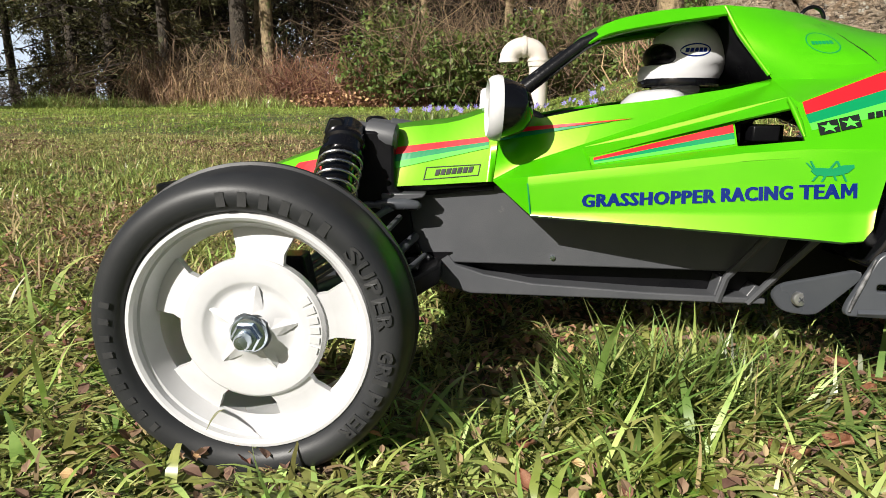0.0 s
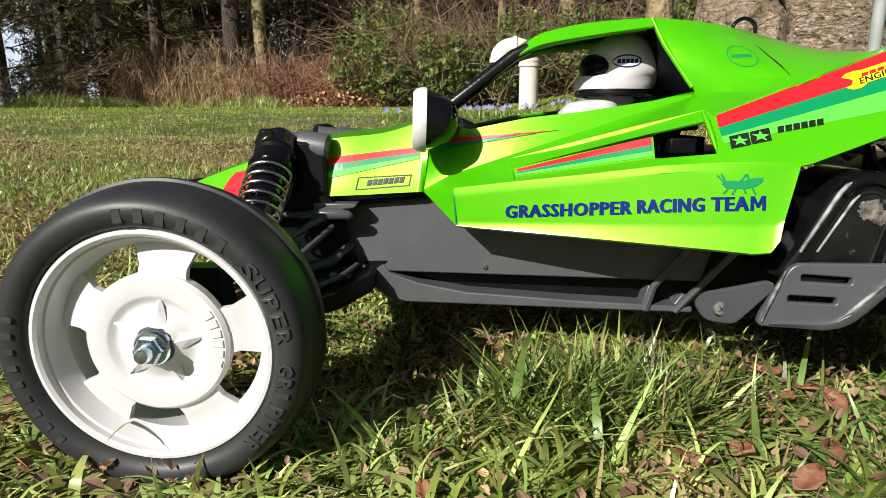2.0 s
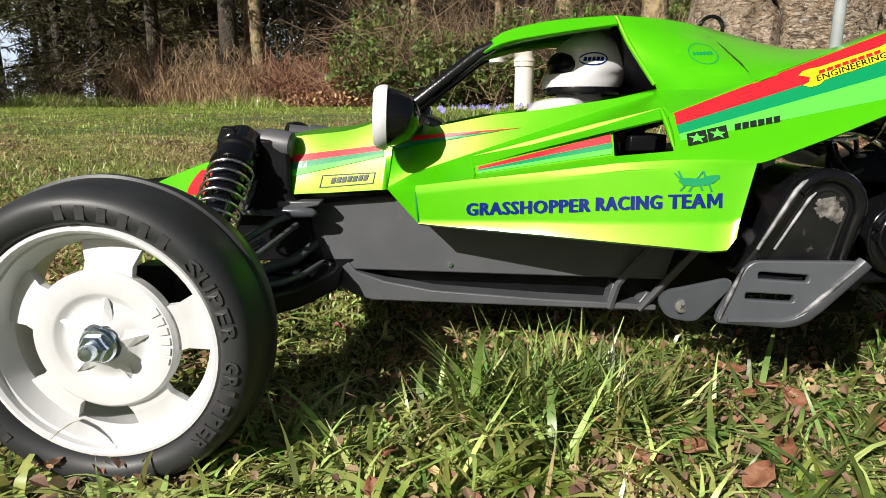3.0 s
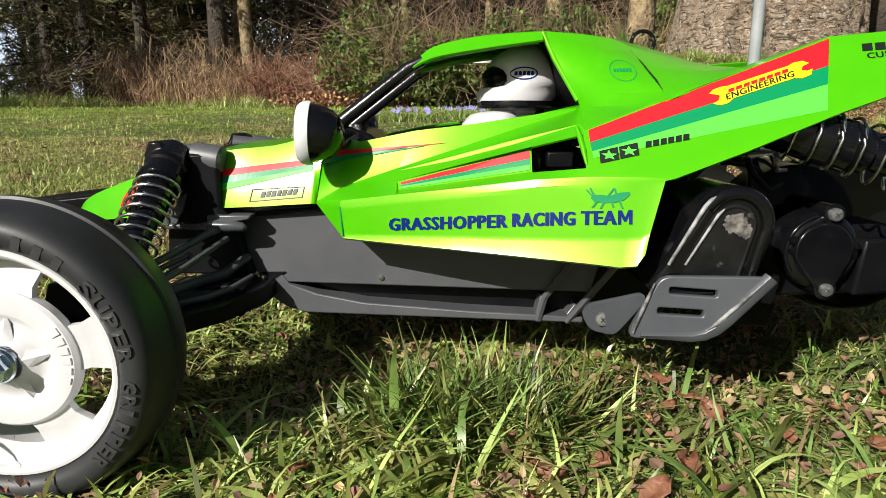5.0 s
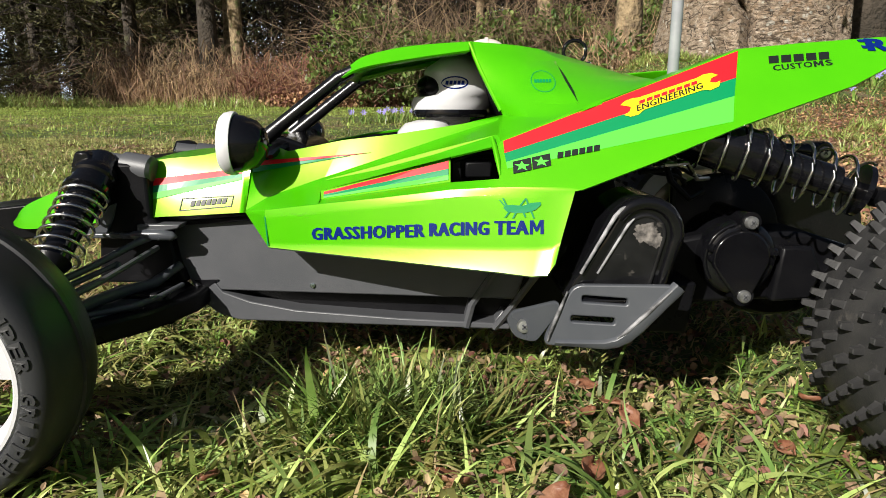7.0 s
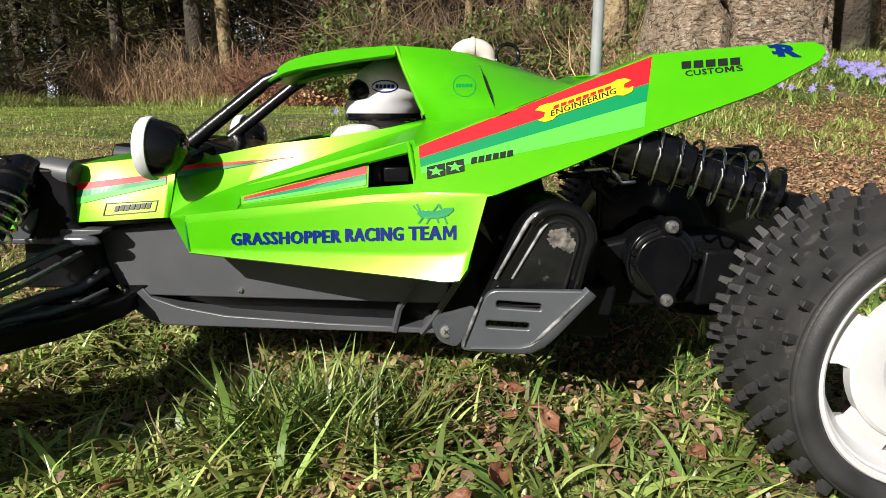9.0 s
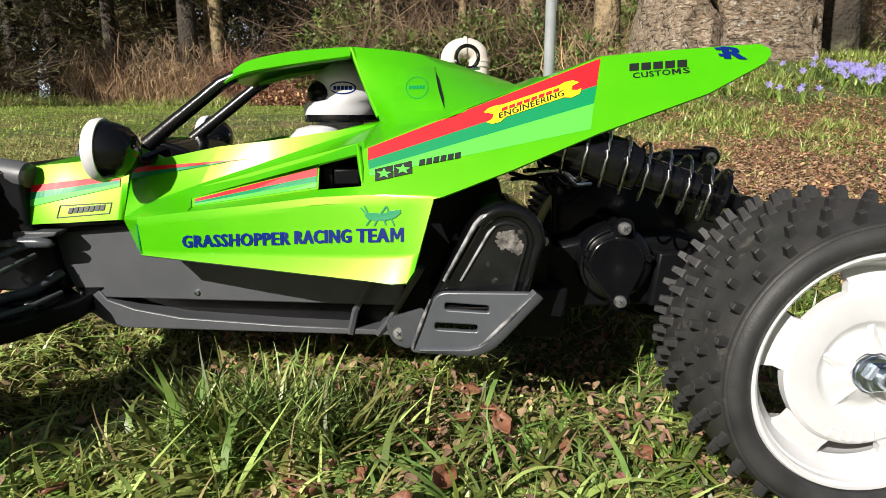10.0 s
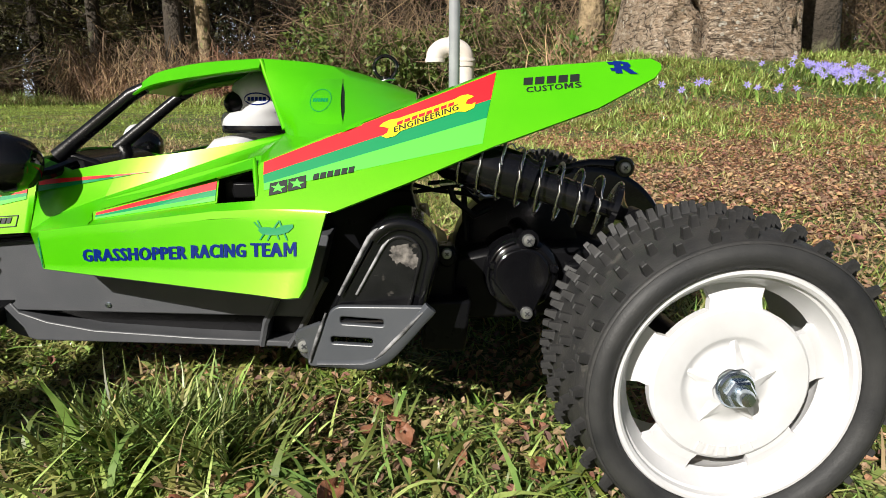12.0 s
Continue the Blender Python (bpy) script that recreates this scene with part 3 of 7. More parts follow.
bm = bmesh.new()
grid = []
for j in range(19):
    z = 100.2 + 14.6 * j / 18
    x1 = SLOT_X(z)
    row = [(147.5 + (x1 - 147.5) * i / 20, z) for i in range(21)]
    grid.append([(x, bulge_y(x, z), z) for x, z in row] + [(x1 + 0.15, skin_y(x1, z) + 0.1, z)])
rings(bm, grid, closed=False, cap=False)
part("intake_bulge", bm, GREEN, body, "rounded lime bulge behind the cockpit", smooth=60)
bm = bmesh.new()
for i in range(36):
    a0, a1 = 2 * math.pi * i / 36, 2 * math.pi * (i + 1) / 36
    film(bm, [(156.6 + r * math.cos(a), 107.6 + r * math.sin(a)) for r, a in ((3.62, a0), (3.62, a1), (3.4, a1), (3.4, a0))], bulge_y, 0.16)
part("sticker", bm, TEAL, body, "thin dark ring of a round clear sticker", smooth=0)
for k in range(6):
    x0 = 154.0 + 0.86 * k
    part("mark", film(bmesh.new(), [(x0, 107.1), (x0 + 0.66, 107.1), (x0 + 0.75, 108.2), (x0 + 0.09, 108.2)], bulge_y, 0.16), TEAL, body, "plain bar of a maker's mark", smooth=0)
# shade of the slot laid on the skin as a strip of black film
bm = bmesh.new()
zs = [101.2 + 12.0 * j / 12 for j in range(13)]
for z0, z1 in zip(zs, zs[1:]):
    w0, w1 = (0.1 + 0.85 * soft(1.6 * (1 - abs((z - 107.2) / 6.2))) for z in (z0, z1))
    film(bm, [(SLOT_X(z0) + 0.1, z0), (SLOT_X(z0) + 0.1 + w0, z0), (SLOT_X(z1) + 0.1 + w1, z1), (SLOT_X(z1) + 0.1, z1)], skin_y, 0.3)
part("slot", bm, INK, body, "black film for the shade of a narrow slot behind the cockpit", smooth=0)
lip_ = [(139.2, 90.6), (140.0, 87.6), (140.7, 84.0), (141.2, 80.2)]
part("scoop_lip", tube(bmesh.new(), [(x, on_flank(x, z) + 0.2, z) for x, z in lip_], [0.5, 0.85, 0.85, 0.4], 10), GREEN, body, "raised edge behind the side opening", smooth=60)
part("seam", tube(bmesh.new(), [(66.3, -17.4, 69.6), (67.6, -27.4, 64.9), (68.5, -28.8, 55.8)], 0.22, 6), TEAL, body, "thin moulded seam line")

# cockpit: black inner tub, dash cowl, pillars
bm = bmesh.new()
strip(bm, [(x, y + 1.8, z - 1.5) for x, y, z in SILL], [(x, max(y + 8, 6), 66) for x, y, z in SILL], far=True)
strip(bm, [(x, max(y + 8, 6), 66) for x, y, z in SILL], [(x, CY, 66) for x, y, z in SILL], far=True)
strip(bm, [SILL[-1], (134, 1.6, 121)], [(144.7, CY, 97), (136, CY, 121.6)], far=True)
part("cockpit_tub", bm, SATIN, buggy, "black cockpit liner", thick=0.8)
bm = bmesh.new()
prism(bm, [(60.3, 80), (61, 89.2), (66, 89.8), (74, 87.0), (82, 80)], 1.5, 2 * CY - 1.5)
part("dash_cowl", bm, BLACK, buggy, "glossy black dash cowl", bevel=1.2)
for s in (1, -1):
    y0 = CY - s * (CY - 2.4)
    bm = bmesh.new()
    tube(bm, [(60.6, y0, 88.4), (66, y0, 92.8), (88, y0, 109.6), (93, y0, 112)], [2.9, 2.5, 2.3, 2.0], 20)
    part("pillar", bm, PILLAR, buggy, "glossy black windscreen pillar")
    bm = bmesh.new()
    tube(bm, [(90, y0 + s * 2, 111.2), (103, y0 + s * 1.5, 114.6), (120, y0 + s * 1.0, 117.4), (133, y0 + s * 0.5, 119)], 1.2, 6)
    part("roof_rail", bm, GREEN, buggy)
tube(bm := bmesh.new(), [(133.9, 0.0, 121.0), (137.4, -4.2, 112.4), (141.0, -10.2, 104.6), (143.9, -15.2, 98.2)], [0.9, 0.9, 0.9, 0.8], 12)
part("cockpit_edge", bm, GREEN, buggy, "rounded lime edge of the cockpit opening", smooth=60)
# behind the scoop opening: battery tray and wiring
bm = bmesh.new()
box(bm, 122, 146, -24, 60, 60, 83)
box(bm, 133.5, 139.8, -32, -24, 77.5, 82.5)
box(bm, 127.5, 130.5, -30, -24, 74, 85)
tube(bm, [(128, -30, 83), (134, -33, 85.5), (141, -30, 86)], 0.8, 6)
part("battery_tray", bm, SATIN, buggy, "dark battery tray behind the side opening", bevel=0.6)
part("servo_block", box(bmesh.new(), 131.6, 139.4, -35.5, -30, 78.4, 83), SATIN, buggy, "black block behind the side opening", bevel=0.5)

# headlamps
for s in (1, -1):
    yc = CY - s * (CY + 24.0)
    lamp = holder("headlamp", buggy)
    ax = Vector((-1, -0.06 * s, 0.03)).normalized()
    c = Vector((58.3, yc, 88.0))
    bowl = [(9.3, 0.0), (9.2, -1.2), (8.7, -3.6), (7.4, -7.2), (4.8, -9.6), (2.2, -10.6), (0.1, -10.9)]
    part("lamp_shell", turned(bmesh.new(), bowl, c, ax, 40), BLACK, lamp, "glossy black lamp bowl")
    rim_profile = [(8.4, -0.6), (9.9, -0.6), (10.1, 0.6), (9.6, 2.6), (8.6, 3.6), (8.2, 3.0), (8.2, 0.2)]
    part("lamp_ring", turned(bmesh.new(), rim_profile, c, ax, 40, closed=True), WHITE, lamp, "white lamp ring")
    part("lens", turned(bmesh.new(), [(8.4, 0.6), (6, 2.2), (3, 3.0), (0.1, 3.2)], c, ax, 40), WHITE, lamp, "white ribbed lens")
    bm = bmesh.new()
    tube(bm, [(64, yc, 84), (66, yc + s * 9, 84), (69, yc + s * 20, 86)], [2.4, 2.0, 2.4], 8)
    part("bracket", bm, BLACK, lamp)

# driver doll: one plain mesh, several materials
bm = bmesh.new()
n = 32
HELMET = [(97.2, 113.6, 140.0, 11.4), (98.6, 112.7, 141.6, 12.0), (101.2, 112.6, 143.0, 12.3), (103.4, 113.6, 143.7, 12.5), (104.3, 118.4, 143.9, 12.6), (106.0, 119.2, 144.1, 12.7), (109.0, 118.8, 143.9, 12.8),
          (111.6, 117.6, 143.0, 12.6), (112.6, 117.4, 142.4, 12.4), (114.6, 118.8, 140.9, 11.4), (116.4, 121.8, 138.8, 10.0), (118.0, 124.2, 136.4, 7.8), (119.2, 127.2, 133.8, 4.4), (119.6, 129.6, 131.6, 1.4)]
loops = [[((xf + xb) / 2 + (xb - xf) / 2 * math.cos(a), CY - 2.5 + hw * math.sin(a), z) for a in (2 * math.pi * i / n for i in range(n))] for z, xf, xb, hw in HELMET]
rings(bm, loops, True, True, 0)
rings(bm, [[(120.4 + 6.2 * math.cos(t) * math.cos(a), CY - 2.5 + 10.8 * math.cos(t) * math.sin(a), 106.8 + 5.3 * math.sin(t)) for a in (2 * math.pi * i / 20 for i in range(20))] for t in (-1.4, -1.0, -0.6, -0.2, 0.2, 0.6, 1.0, 1.4)], True, True, 3)
turned(bm, [(12.8, 96.0), (14.4, 96.2), (14.6, 97.4), (14.3, 98.8), (13.0, 98.8)], (127.4, CY - 2.5, 0), (0, 0, 1), 32, closed=True, mi=1)
turned(bm, [(9.6, 89.5), (9.2, 92.0), (8.2, 92.3), (9.0, 93.4), (8.0, 94.0), (8.8, 95.0), (8.4, 96.4)], (126.6, CY - 2.5, 0), (0, 0, 1), 24, mi=0)
rings(bm, [[(x + 10.5 * w * math.cos(a), CY - 2.5 + 17 * w * math.sin(a), z) for a in (2 * math.pi * i / 24 for i in range(24))] for x, w, z in ((118, 1.05, 70), (118, 1.15, 84), (118.5, 1.08, 90.5), (119.5, 0.9, 93.6), (122, 0.55, 95.2))], True, True, 0)
helmet = BVHTree.FromBMesh(bm)


def helmet_y(x, z):
    hit = helmet.ray_cast(Vector((x, -200, z)) * MM, Vector((0, 1, 0)))
    return hit[0].y / MM if hit[0] else CY - 14


for rx, rz, lift, mi in ((5.0, 2.3, 0.10, 2), (4.4, 1.8, 0.22, 0)):
    oval = [(129.1 + rx * math.cos(a), 108.4 + rz * math.sin(a)) for a in (2 * math.pi * i / 24 for i in range(24))]
    for q, w in zip(oval, oval[1:] + oval[:1]):
        prism(bm, [q, w, (129.1, 108.4)], lambda x, z, k=lift: helmet_y(x, z) - k, lambda x, z: helmet_y(x, z) + 0.3, mi)
for k in range(5):
    x0 = 125.6 + 1.45 * k
    prism(bm, [(x0, 107.7), (x0 + 1.1, 107.7), (x0 + 1.25, 109.1), (x0 + 0.15, 109.1)], lambda x, z: helmet_y(x, z) - 0.4, lambda x, z: helmet_y(x, z) + 0.3, 2)
doll = part("driver_doll", bm, [WHITE, BLACK, BLUE, SATIN], None, "", smooth=45)
tagged(doll, "white plastic helmeted driver doll sitting in the cockpit", "doll")

part("body_clip", tube(bmesh.new(), [(175.2 + 4.3 * math.cos(a), 25, 120.4 + 4.3 * math.sin(a)) for a in (2 * math.pi * i / 24 for i in range(25))], 0.75, 8), BLACK, buggy, "black ring of the body clip behind the roof")
part("body_post", tube(bmesh.new(), [(175.2, 25, 108), (175.2, 25, 117)], 2.2, 12), BLACK, buggy, "short black body post")
# aerial with its clear tube
aerial = bmesh.new()
tube(aerial, [(199.4, -15, 96), (199.4, -15, 150), (199.8, -15, 230), (200.6, -15, 330)], [1.8, 1.8, 1.7, 1.6], 14)
part("aerial", aerial, material("clear_tube", (0.34, 0.35, 0.37), 0.22, second=(0.26, 0.27, 0.29), scale=120, spec=0.8), buggy, "pale translucent aerial tube")
bm = bmesh.new()
coil(bm, (176, 14, 112), (176, 15, 116.5), 3.0, 0.5, 1.1)
part("body_clip", bm, STEEL, buggy, "bent wire body clip")

# chassis tub
on_tub = lambda x, z: -4.5 - 0.128 * (x - 30)
bm = bmesh.new()
far_tub = lambda x, z: 2 * CY - on_tub(x, z)
prism(bm, [(25.5, 62), (26.2, 58.5), (28, 47), (32.6, 38.3), (34.5, 34.5), (150, 35.2), (158, 64)], on_tub, far_tub)
prism(bm, [(33.5, 37.8), (35.2, 33.0), (38.2, 29.0), (43.5, 25.4), (50.5, 23.6), (148, 24.4), (148, 26.4), (110, 26.8), (72, 28.2), (55, 30.8), (45, 34.0), (41.5, 38.4)], lambda x, z: on_tub(x, z) - 0.6, lambda x, z: far_tub(x, z) + 0.6)
tub = part("chassis_tub", bm, GREY, buggy, "dark grey plastic chassis tub", bevel=0.5)
# shade of the recess put in as satin black; the tub is grey
part("tub_recess", prism(bmesh.new(), [(36.5, 34.8), (38, 29), (42, 25.2), (150, 26), (150, 35.6)], lambda x, z: on_tub(x, z) + 8, lambda x, z: far_tub(x, z) - 8), SATIN, tub, "recessed lower side of the tub, blackened for its shade", smooth=0)
# dark plate set slightly proud in place of a notch and its shadow
part("notch_shade", prism(bmesh.new(), [(34.4, 38.1), (43.6, 38.5), (39.2, 35.4)], lambda x, z: on_tub(x, z) - 0.75, lambda x, z: on_tub(x, z) + 0.5), SATIN, tub, "small dark triangular plate standing in for a shaded notch", smooth=0)
part("tub_lip", prism(bmesh.new(), [(27, 59.5), (58, 62.4), (58, 60.8), (27, 58.0)], lambda x, z: on_tub(x, z) - 2.4, lambda x, z: on_tub(x, z)), SATIN, tub, "black rim of the tub", bevel=0.3)
part("catch", turned(bmesh.new(), [(0.9, -0.6), (0.9, 0.5), (0.1, 0.6)], (78.5, on_tub(78.5, 39) - 0.2, 37.6), (0, -1, 0), 12), CHROME, tub)
for p0, p1, p2 in (((133, -18, 24.6), (135, -19, 33.5), (146, -30, 54)), ((142.5, -19, 24.6), (147, -21, 31), (158, -33, 52))):
    bm = bmesh.new()
    tube(bm, [p0, p1, p2], 1.25, 6)
    part("strut", bm, GREY, tub)
part("step", prism(bmesh.new(), [(131.5, 23.6), (144, 23.6), (147.5, 29.5), (145.5, 30.2), (142.4, 25.6), (134.5, 25.6), (135.8, 33), (133.8, 33)], -17, -10), GREY, tub, "grey plastic hook under the side pod", bevel=0.4)

# skid plate beside the gearbox
bm = bmesh.new()
tab = plane_y([(147.3, -31, 33.3), (152.2, -31, 25.5), (161, -50, 40), (156, -50, 31)])
face = plane_y([(161.1, -52.3, 48.8), (187.8, -57.6, 51.1), (172.2, -55.6, 30.6), (156.2, -52.7, 30.3)])
plate = holder("skid_plate", buggy)
plate["label"] = "dark grey slotted plastic skid plate"
plate_edge = softened([(162.8, 48.9), (155.6, 34.2), (155.0, 31.4), (172.6, 31.3), (179.4, 34.8), (192.0, 49.4), (188.6, 50.0)], 2.6)
plate_slots = [softened([(164.3, 43.9), (177.8, 43.7), (177.8, 46.6), (164.3, 46.9)], 1.4), softened([(161.4, 37.9), (174.6, 37.9), (174.6, 40.8), (161.4, 40.8)], 1.4)]
part("plate", sheet(plate_edge, plate_slots, face, 2.2, 0.5), SLATE, plate, smooth=50, tidy=False)
# broad turned rim along the lower and rear edge
rim_line = [(157.5, 31.3), (162.0, 31.2), (167.0, 31.1), (171.4, 31.0), (175.2, 31.8), (178.4, 33.6), (181.4, 36.6), (185.8, 41.8), (189.6, 46.4), (192.0, 49.2)]
loops = []
for i, (x, z) in enumerate(rim_line):
    (ax, az), (bx, bz) = rim_line[max(0, i - 1)], rim_line[min(len(rim_line) - 1, i + 1)]
    way = Vector((bx - ax, bz - az)).normalized()
    inward = (-way.y, way.x)
    wide = 1.3 + 1.9 * min(1, i / 5)
    loops.append([(x + inward[0] * d, face(x + inward[0] * d, z + inward[1] * d) + y, z + inward[1] * d) for d, y in ((wide + 0.5, 0.4), (wide, -0.5), (wide - 0.6, -0.9), (0.5, -0.5), (-0.2, 0.2), (-0.2, 1.8), (wide, 1.8))])
part("plate_rim", rings(bmesh.new(), loops, True, True), SLATE, plate, "broad raised rim", smooth=40)
tab_edge = softened([(146.4, 30.0), (147.6, 34.0), (152.0, 37.6), (158.6, 43.2), (158.4, 40.4), (155.0, 30.4), (153.6, 26.8), (148.6, 25.6)], 1.8)
part("plate_tab", sheet(tab_edge, [], lambda x, z: max(tab(x, z), face(x, z) + 1.2), 2.2, 0.5), SLATE, plate, smooth=50, tidy=False)
part("scuffed_edge", tube(bmesh.new(), [(x, face(x, z) - 0.5, z) for x, z in ((160.6, 47.4), (158.2, 41.0), (156.2, 35.4), (155.4, 32.4))], [0.3, 0.6, 0.55, 0.3], 8), SCUFF, plate, "pale scuffed fold", smooth=60)


def screw(c, axis, r, parent, name="screw"):
    bm = bmesh.new()
    turned(bm, [(r, -0.8), (r, 0.3), (r * 0.85, 0.8), (r * 0.3, 1.0), (0.1, 1.0)], c, axis, 20)
    ob = part(name, bm, SCREW, parent, "cross-head plated screw")
    ax = Vector(axis).normalized()
    u = ax.orthogonal().normalized()
    w = ax.cross(u)
    bm = bmesh.new()
    for d, e in ((u, w), (w, u)):
        q = [Vector(c) + ax * h + d * (i * r * 0.45) + e * (j * r * 0.11) for h in (0.86, 1.12) for i, j in ((-1, -1), (1, -1), (1, 1), (-1, 1))]
        rings(bm, [q[:4], q[4:]], True, True)
    part("screw_slot", bm, GREY, parent, smooth=0)


part("scuffed_edge", tube(bmesh.new(), [(x, face(x, z) - 0.7, z) for x, z in ((174.6, 34.6), (177.0, 36.6), (183.2, 43.4), (188.6, 49.2))], [0.25, 0.6, 0.7, 0.3], 8), SCUFF, plate, "pale scuffed edge", smooth=60)
screw((150.8, tab(150.8, 30.9) - 0.3, 30.9), (0, -1, 0), 2.3, plate)

# gear cover: leaning rounded housing with a dusty inset panel
cover = holder("gear_cover", buggy)
cover["label"] = "glossy black rounded belt-style cover with dried mud"


def capsule(grow, cx=182.4, cz=63.6, r=11.2, foot=(168.0, 42.0)):
    pts = [(cx + (r + grow) * math.cos(a), cz + (r + grow) * math.sin(a)) for a in np.linspace(math.radians(148), math.radians(-14), 22)]
    d = Vector((math.cos(math.radians(238)), math.sin(math.radians(238))))
    return pts + [(188.4 + grow * 0.8, 44), (foot[0] - 8.6 - grow, 44)] 


bm = bmesh.new()
prism(bm, capsule(0), -50.5, -24)
part("housing", bm, BLACK, cover, bevel=2.6)
tube(bm := bmesh.new(), [(x, -50.4, z) for x, z in capsule(-1.9)], 2.0, 14)
part("housing_rim", bm, BLACK, cover, "raised glossy rim", smooth=60)
tube(bm := bmesh.new(), [(x, -50.6, z) for x, z in capsule(-5.6)[:-2]] + [(184.4, -50.6, 48)], 0.7, 8)
part("inset_bead", bm, DUSTY, cover, "scuffed inner bead", smooth=60)
tube(bm := bmesh.new(), [(x - 1.1, -51.6, z + 0.6) for x, z in (tuple(Vector(capsule(-1.9)[-1]).lerp(Vector(capsule(-1.9)[0]), 0.32)), capsule(-1.9)[0], capsule(-1.9)[2], capsule(-1.9)[4])], [0.5, 0.7, 0.6, 0.2], 8)
part("scuffed_edge", bm, SCUFF, cover, "pale scuffed edge of the rim", smooth=60)
tube(bm := bmesh.new(), [(x - 0.2, -51.1, z + 0.2) for x, z in (tuple(Vector(capsule(-5.6)[-1]).lerp(Vector(capsule(-5.6)[0]), 0.36)), capsule(-5.6)[0], capsule(-5.6)[3])], [0.4, 0.5, 0.2], 8)
part("scuffed_edge", bm, SCUFF, cover, "pale scuffed bead", smooth=60)
part("inset_panel", prism(bmesh.new(), capsule(-6.0), -50.8, -50.2), DUSTY, cover, "dusty inset panel", smooth=0)
random.seed(5)
bm = bmesh.new()
for i, (cx, cz, r) in enumerate(((183.0, 63.9, 3.2), (185.4, 62.0, 2.2), (181.4, 65.2, 1.9))):
    ph = [random.uniform(0, 6.28) for _ in range(4)]
    wob = lambda a: 1 + 0.13 * math.sin(3 * a + ph[0]) + 0.09 * math.sin(7 * a + ph[1]) + 0.08 * math.sin(13 * a + ph[2]) + 0.05 * math.sin(23 * a + ph[3])
    prism(bm, [(cx + r * wob(a) * math.cos(a), cz + 0.9 * r * wob(a) * math.sin(a)) for a in (2 * math.pi * k / 64 for k in range(64))], -50.95 - 0.03 * i, -50.5)
part("mud", bm, SMUDGE, cover, "pale dried mud smear", smooth=0)

# gearbox, axle, motor
box_ = holder("gearbox", buggy)
box_["label"] = "glossy black plastic gearbox and motor"
bm = bmesh.new()
turned(bm, [(12.6, 0), (12.6, 24.5), (12.3, 26), (11.6, 27.2), (10.6, 27.9), (9.6, 28.2), (0.1, 28.2)], (221.6, 0, 51.3), (0, -1, 0), 40)
part("end_cap", bm, BLACK, box_, bevel=0.4)
cap_edge = [(221.0 + 9.3 * math.cos(a), 52.0 + 8.9 * math.sin(a)) for a in np.linspace(math.radians(-22), math.radians(200), 26)]
cap_edge += [(222.6 + 3.6 * math.cos(a), 41.6 + 3.6 * math.sin(a)) for a in np.linspace(math.radians(212), math.radians(330), 8)]
part("cap_disc", prism(bmesh.new(), cap_edge, -29.9, -27.5), BLACK, box_, "teardrop-shaped glossy end plate", bevel=0.7)
part("cap_bead", tube(bmesh.new(), [(221.6 + 11.6 * math.cos(a), -27.6, 51.4 + 11.6 * math.sin(a)) for a in np.linspace(math.radians(105), math.radians(215), 20)], 0.7, 8), BLACK, box_, "thin raised bead round the end plate", smooth=60)
for bx, bz in ((211.6, 55.0), (212.2, 51.6), (231.8, 53.6)):
    part("stud_nut", turned(bmesh.new(), [(1.5, -1), (1.5, 0.9), (1.0, 1.5), (0.1, 1.6)], (bx, -28, bz), (0, -1, 0), 12), BLACK, box_)
for c in ((222.8, 63.6), (222.8, 39.3)):
    part("lug", turned(bmesh.new(), [(3.4, 0), (3.4, 29.6), (0.1, 29.6)], (c[0], 0, c[1]), (0, -1, 0), 20), BLACK, box_)
    screw((c[0], -30.4, c[1]), (0, -1, 0), 2.1, box_)
bm = bmesh.new()
prism(bm, [(196, 40), (200, 34), (240, 36), (262, 44), (262, 54), (246, 59), (214, 59), (200, 56)], -22, CY)
part("gear_case", bm, SATIN, box_, bevel=1.5)
bm = bmesh.new()
prism(bm, [(234, 36), (247, 37), (250, 46), (246, 55), (236, 55)], -26, -20)
part("axle_case", bm, SATIN, box_, bevel=1.2)
bm = bmesh.new()
turned(bm, [(22.0, -6), (22.6, -5), (22.6, 8), (21.4, 9), (0.1, 9)], (223, 4, 54.5), (0, -1, 0), 48)
part("wheel_case", bm, SATIN, box_, "round black gear case")
bm = bmesh.new()
turned(bm, [(30.6, -9), (31.5, -8), (31.5, 2), (30.0, 3), (0.1, 3.6)], (251, 8, 52.6), (0, -1, 0), 56)
part("spur_case", bm, BLACK, box_, "large round black cover behind the spring", bevel=0.5)
bm = bmesh.new()
turned(bm, [(4.0, -8), (4.0, 2), (3.4, 2.8), (0.1, 2.8)], (264.2, 8, 83.6), (0, -1, 0), 20)
tube(bm, [(264, 9, 83.6), (252, 9, 84.6), (236, 9, 82)], [3.2, 2.2, 1.6], 10)
part("lug", bm, BLACK, box_)
screw((264.2, 5.2, 83.6), (0, -1, 0), 2.2, box_)
bm = bmesh.new()
turned(bm, [(3.0, 0), (3.0, 3), (0.1, 3)], (196.5, -30, 58.5), (0, -1, 0), 18)
box(bm, 189, 199, -31, -22, 44, 62)
part("motor_block", bm, SATIN, box_, bevel=0.8)
screw((196.3, -33.2, 60.2), (0, -1, 0), 1.7, box_)
bm = bmesh.new()
prism(bm, [(188, 30), (202, 29), (204, 46), (190, 46)], -38, -20)
part("lower_case", bm, SATIN, box_, bevel=1.0)
bm = bmesh.new()
tube(bm, [(256, -88, 44.4), (256, 2 * CY + 88, 44.4)], 3.4, 14)
part("axle", bm, SATIN, box_, "black rear axle")
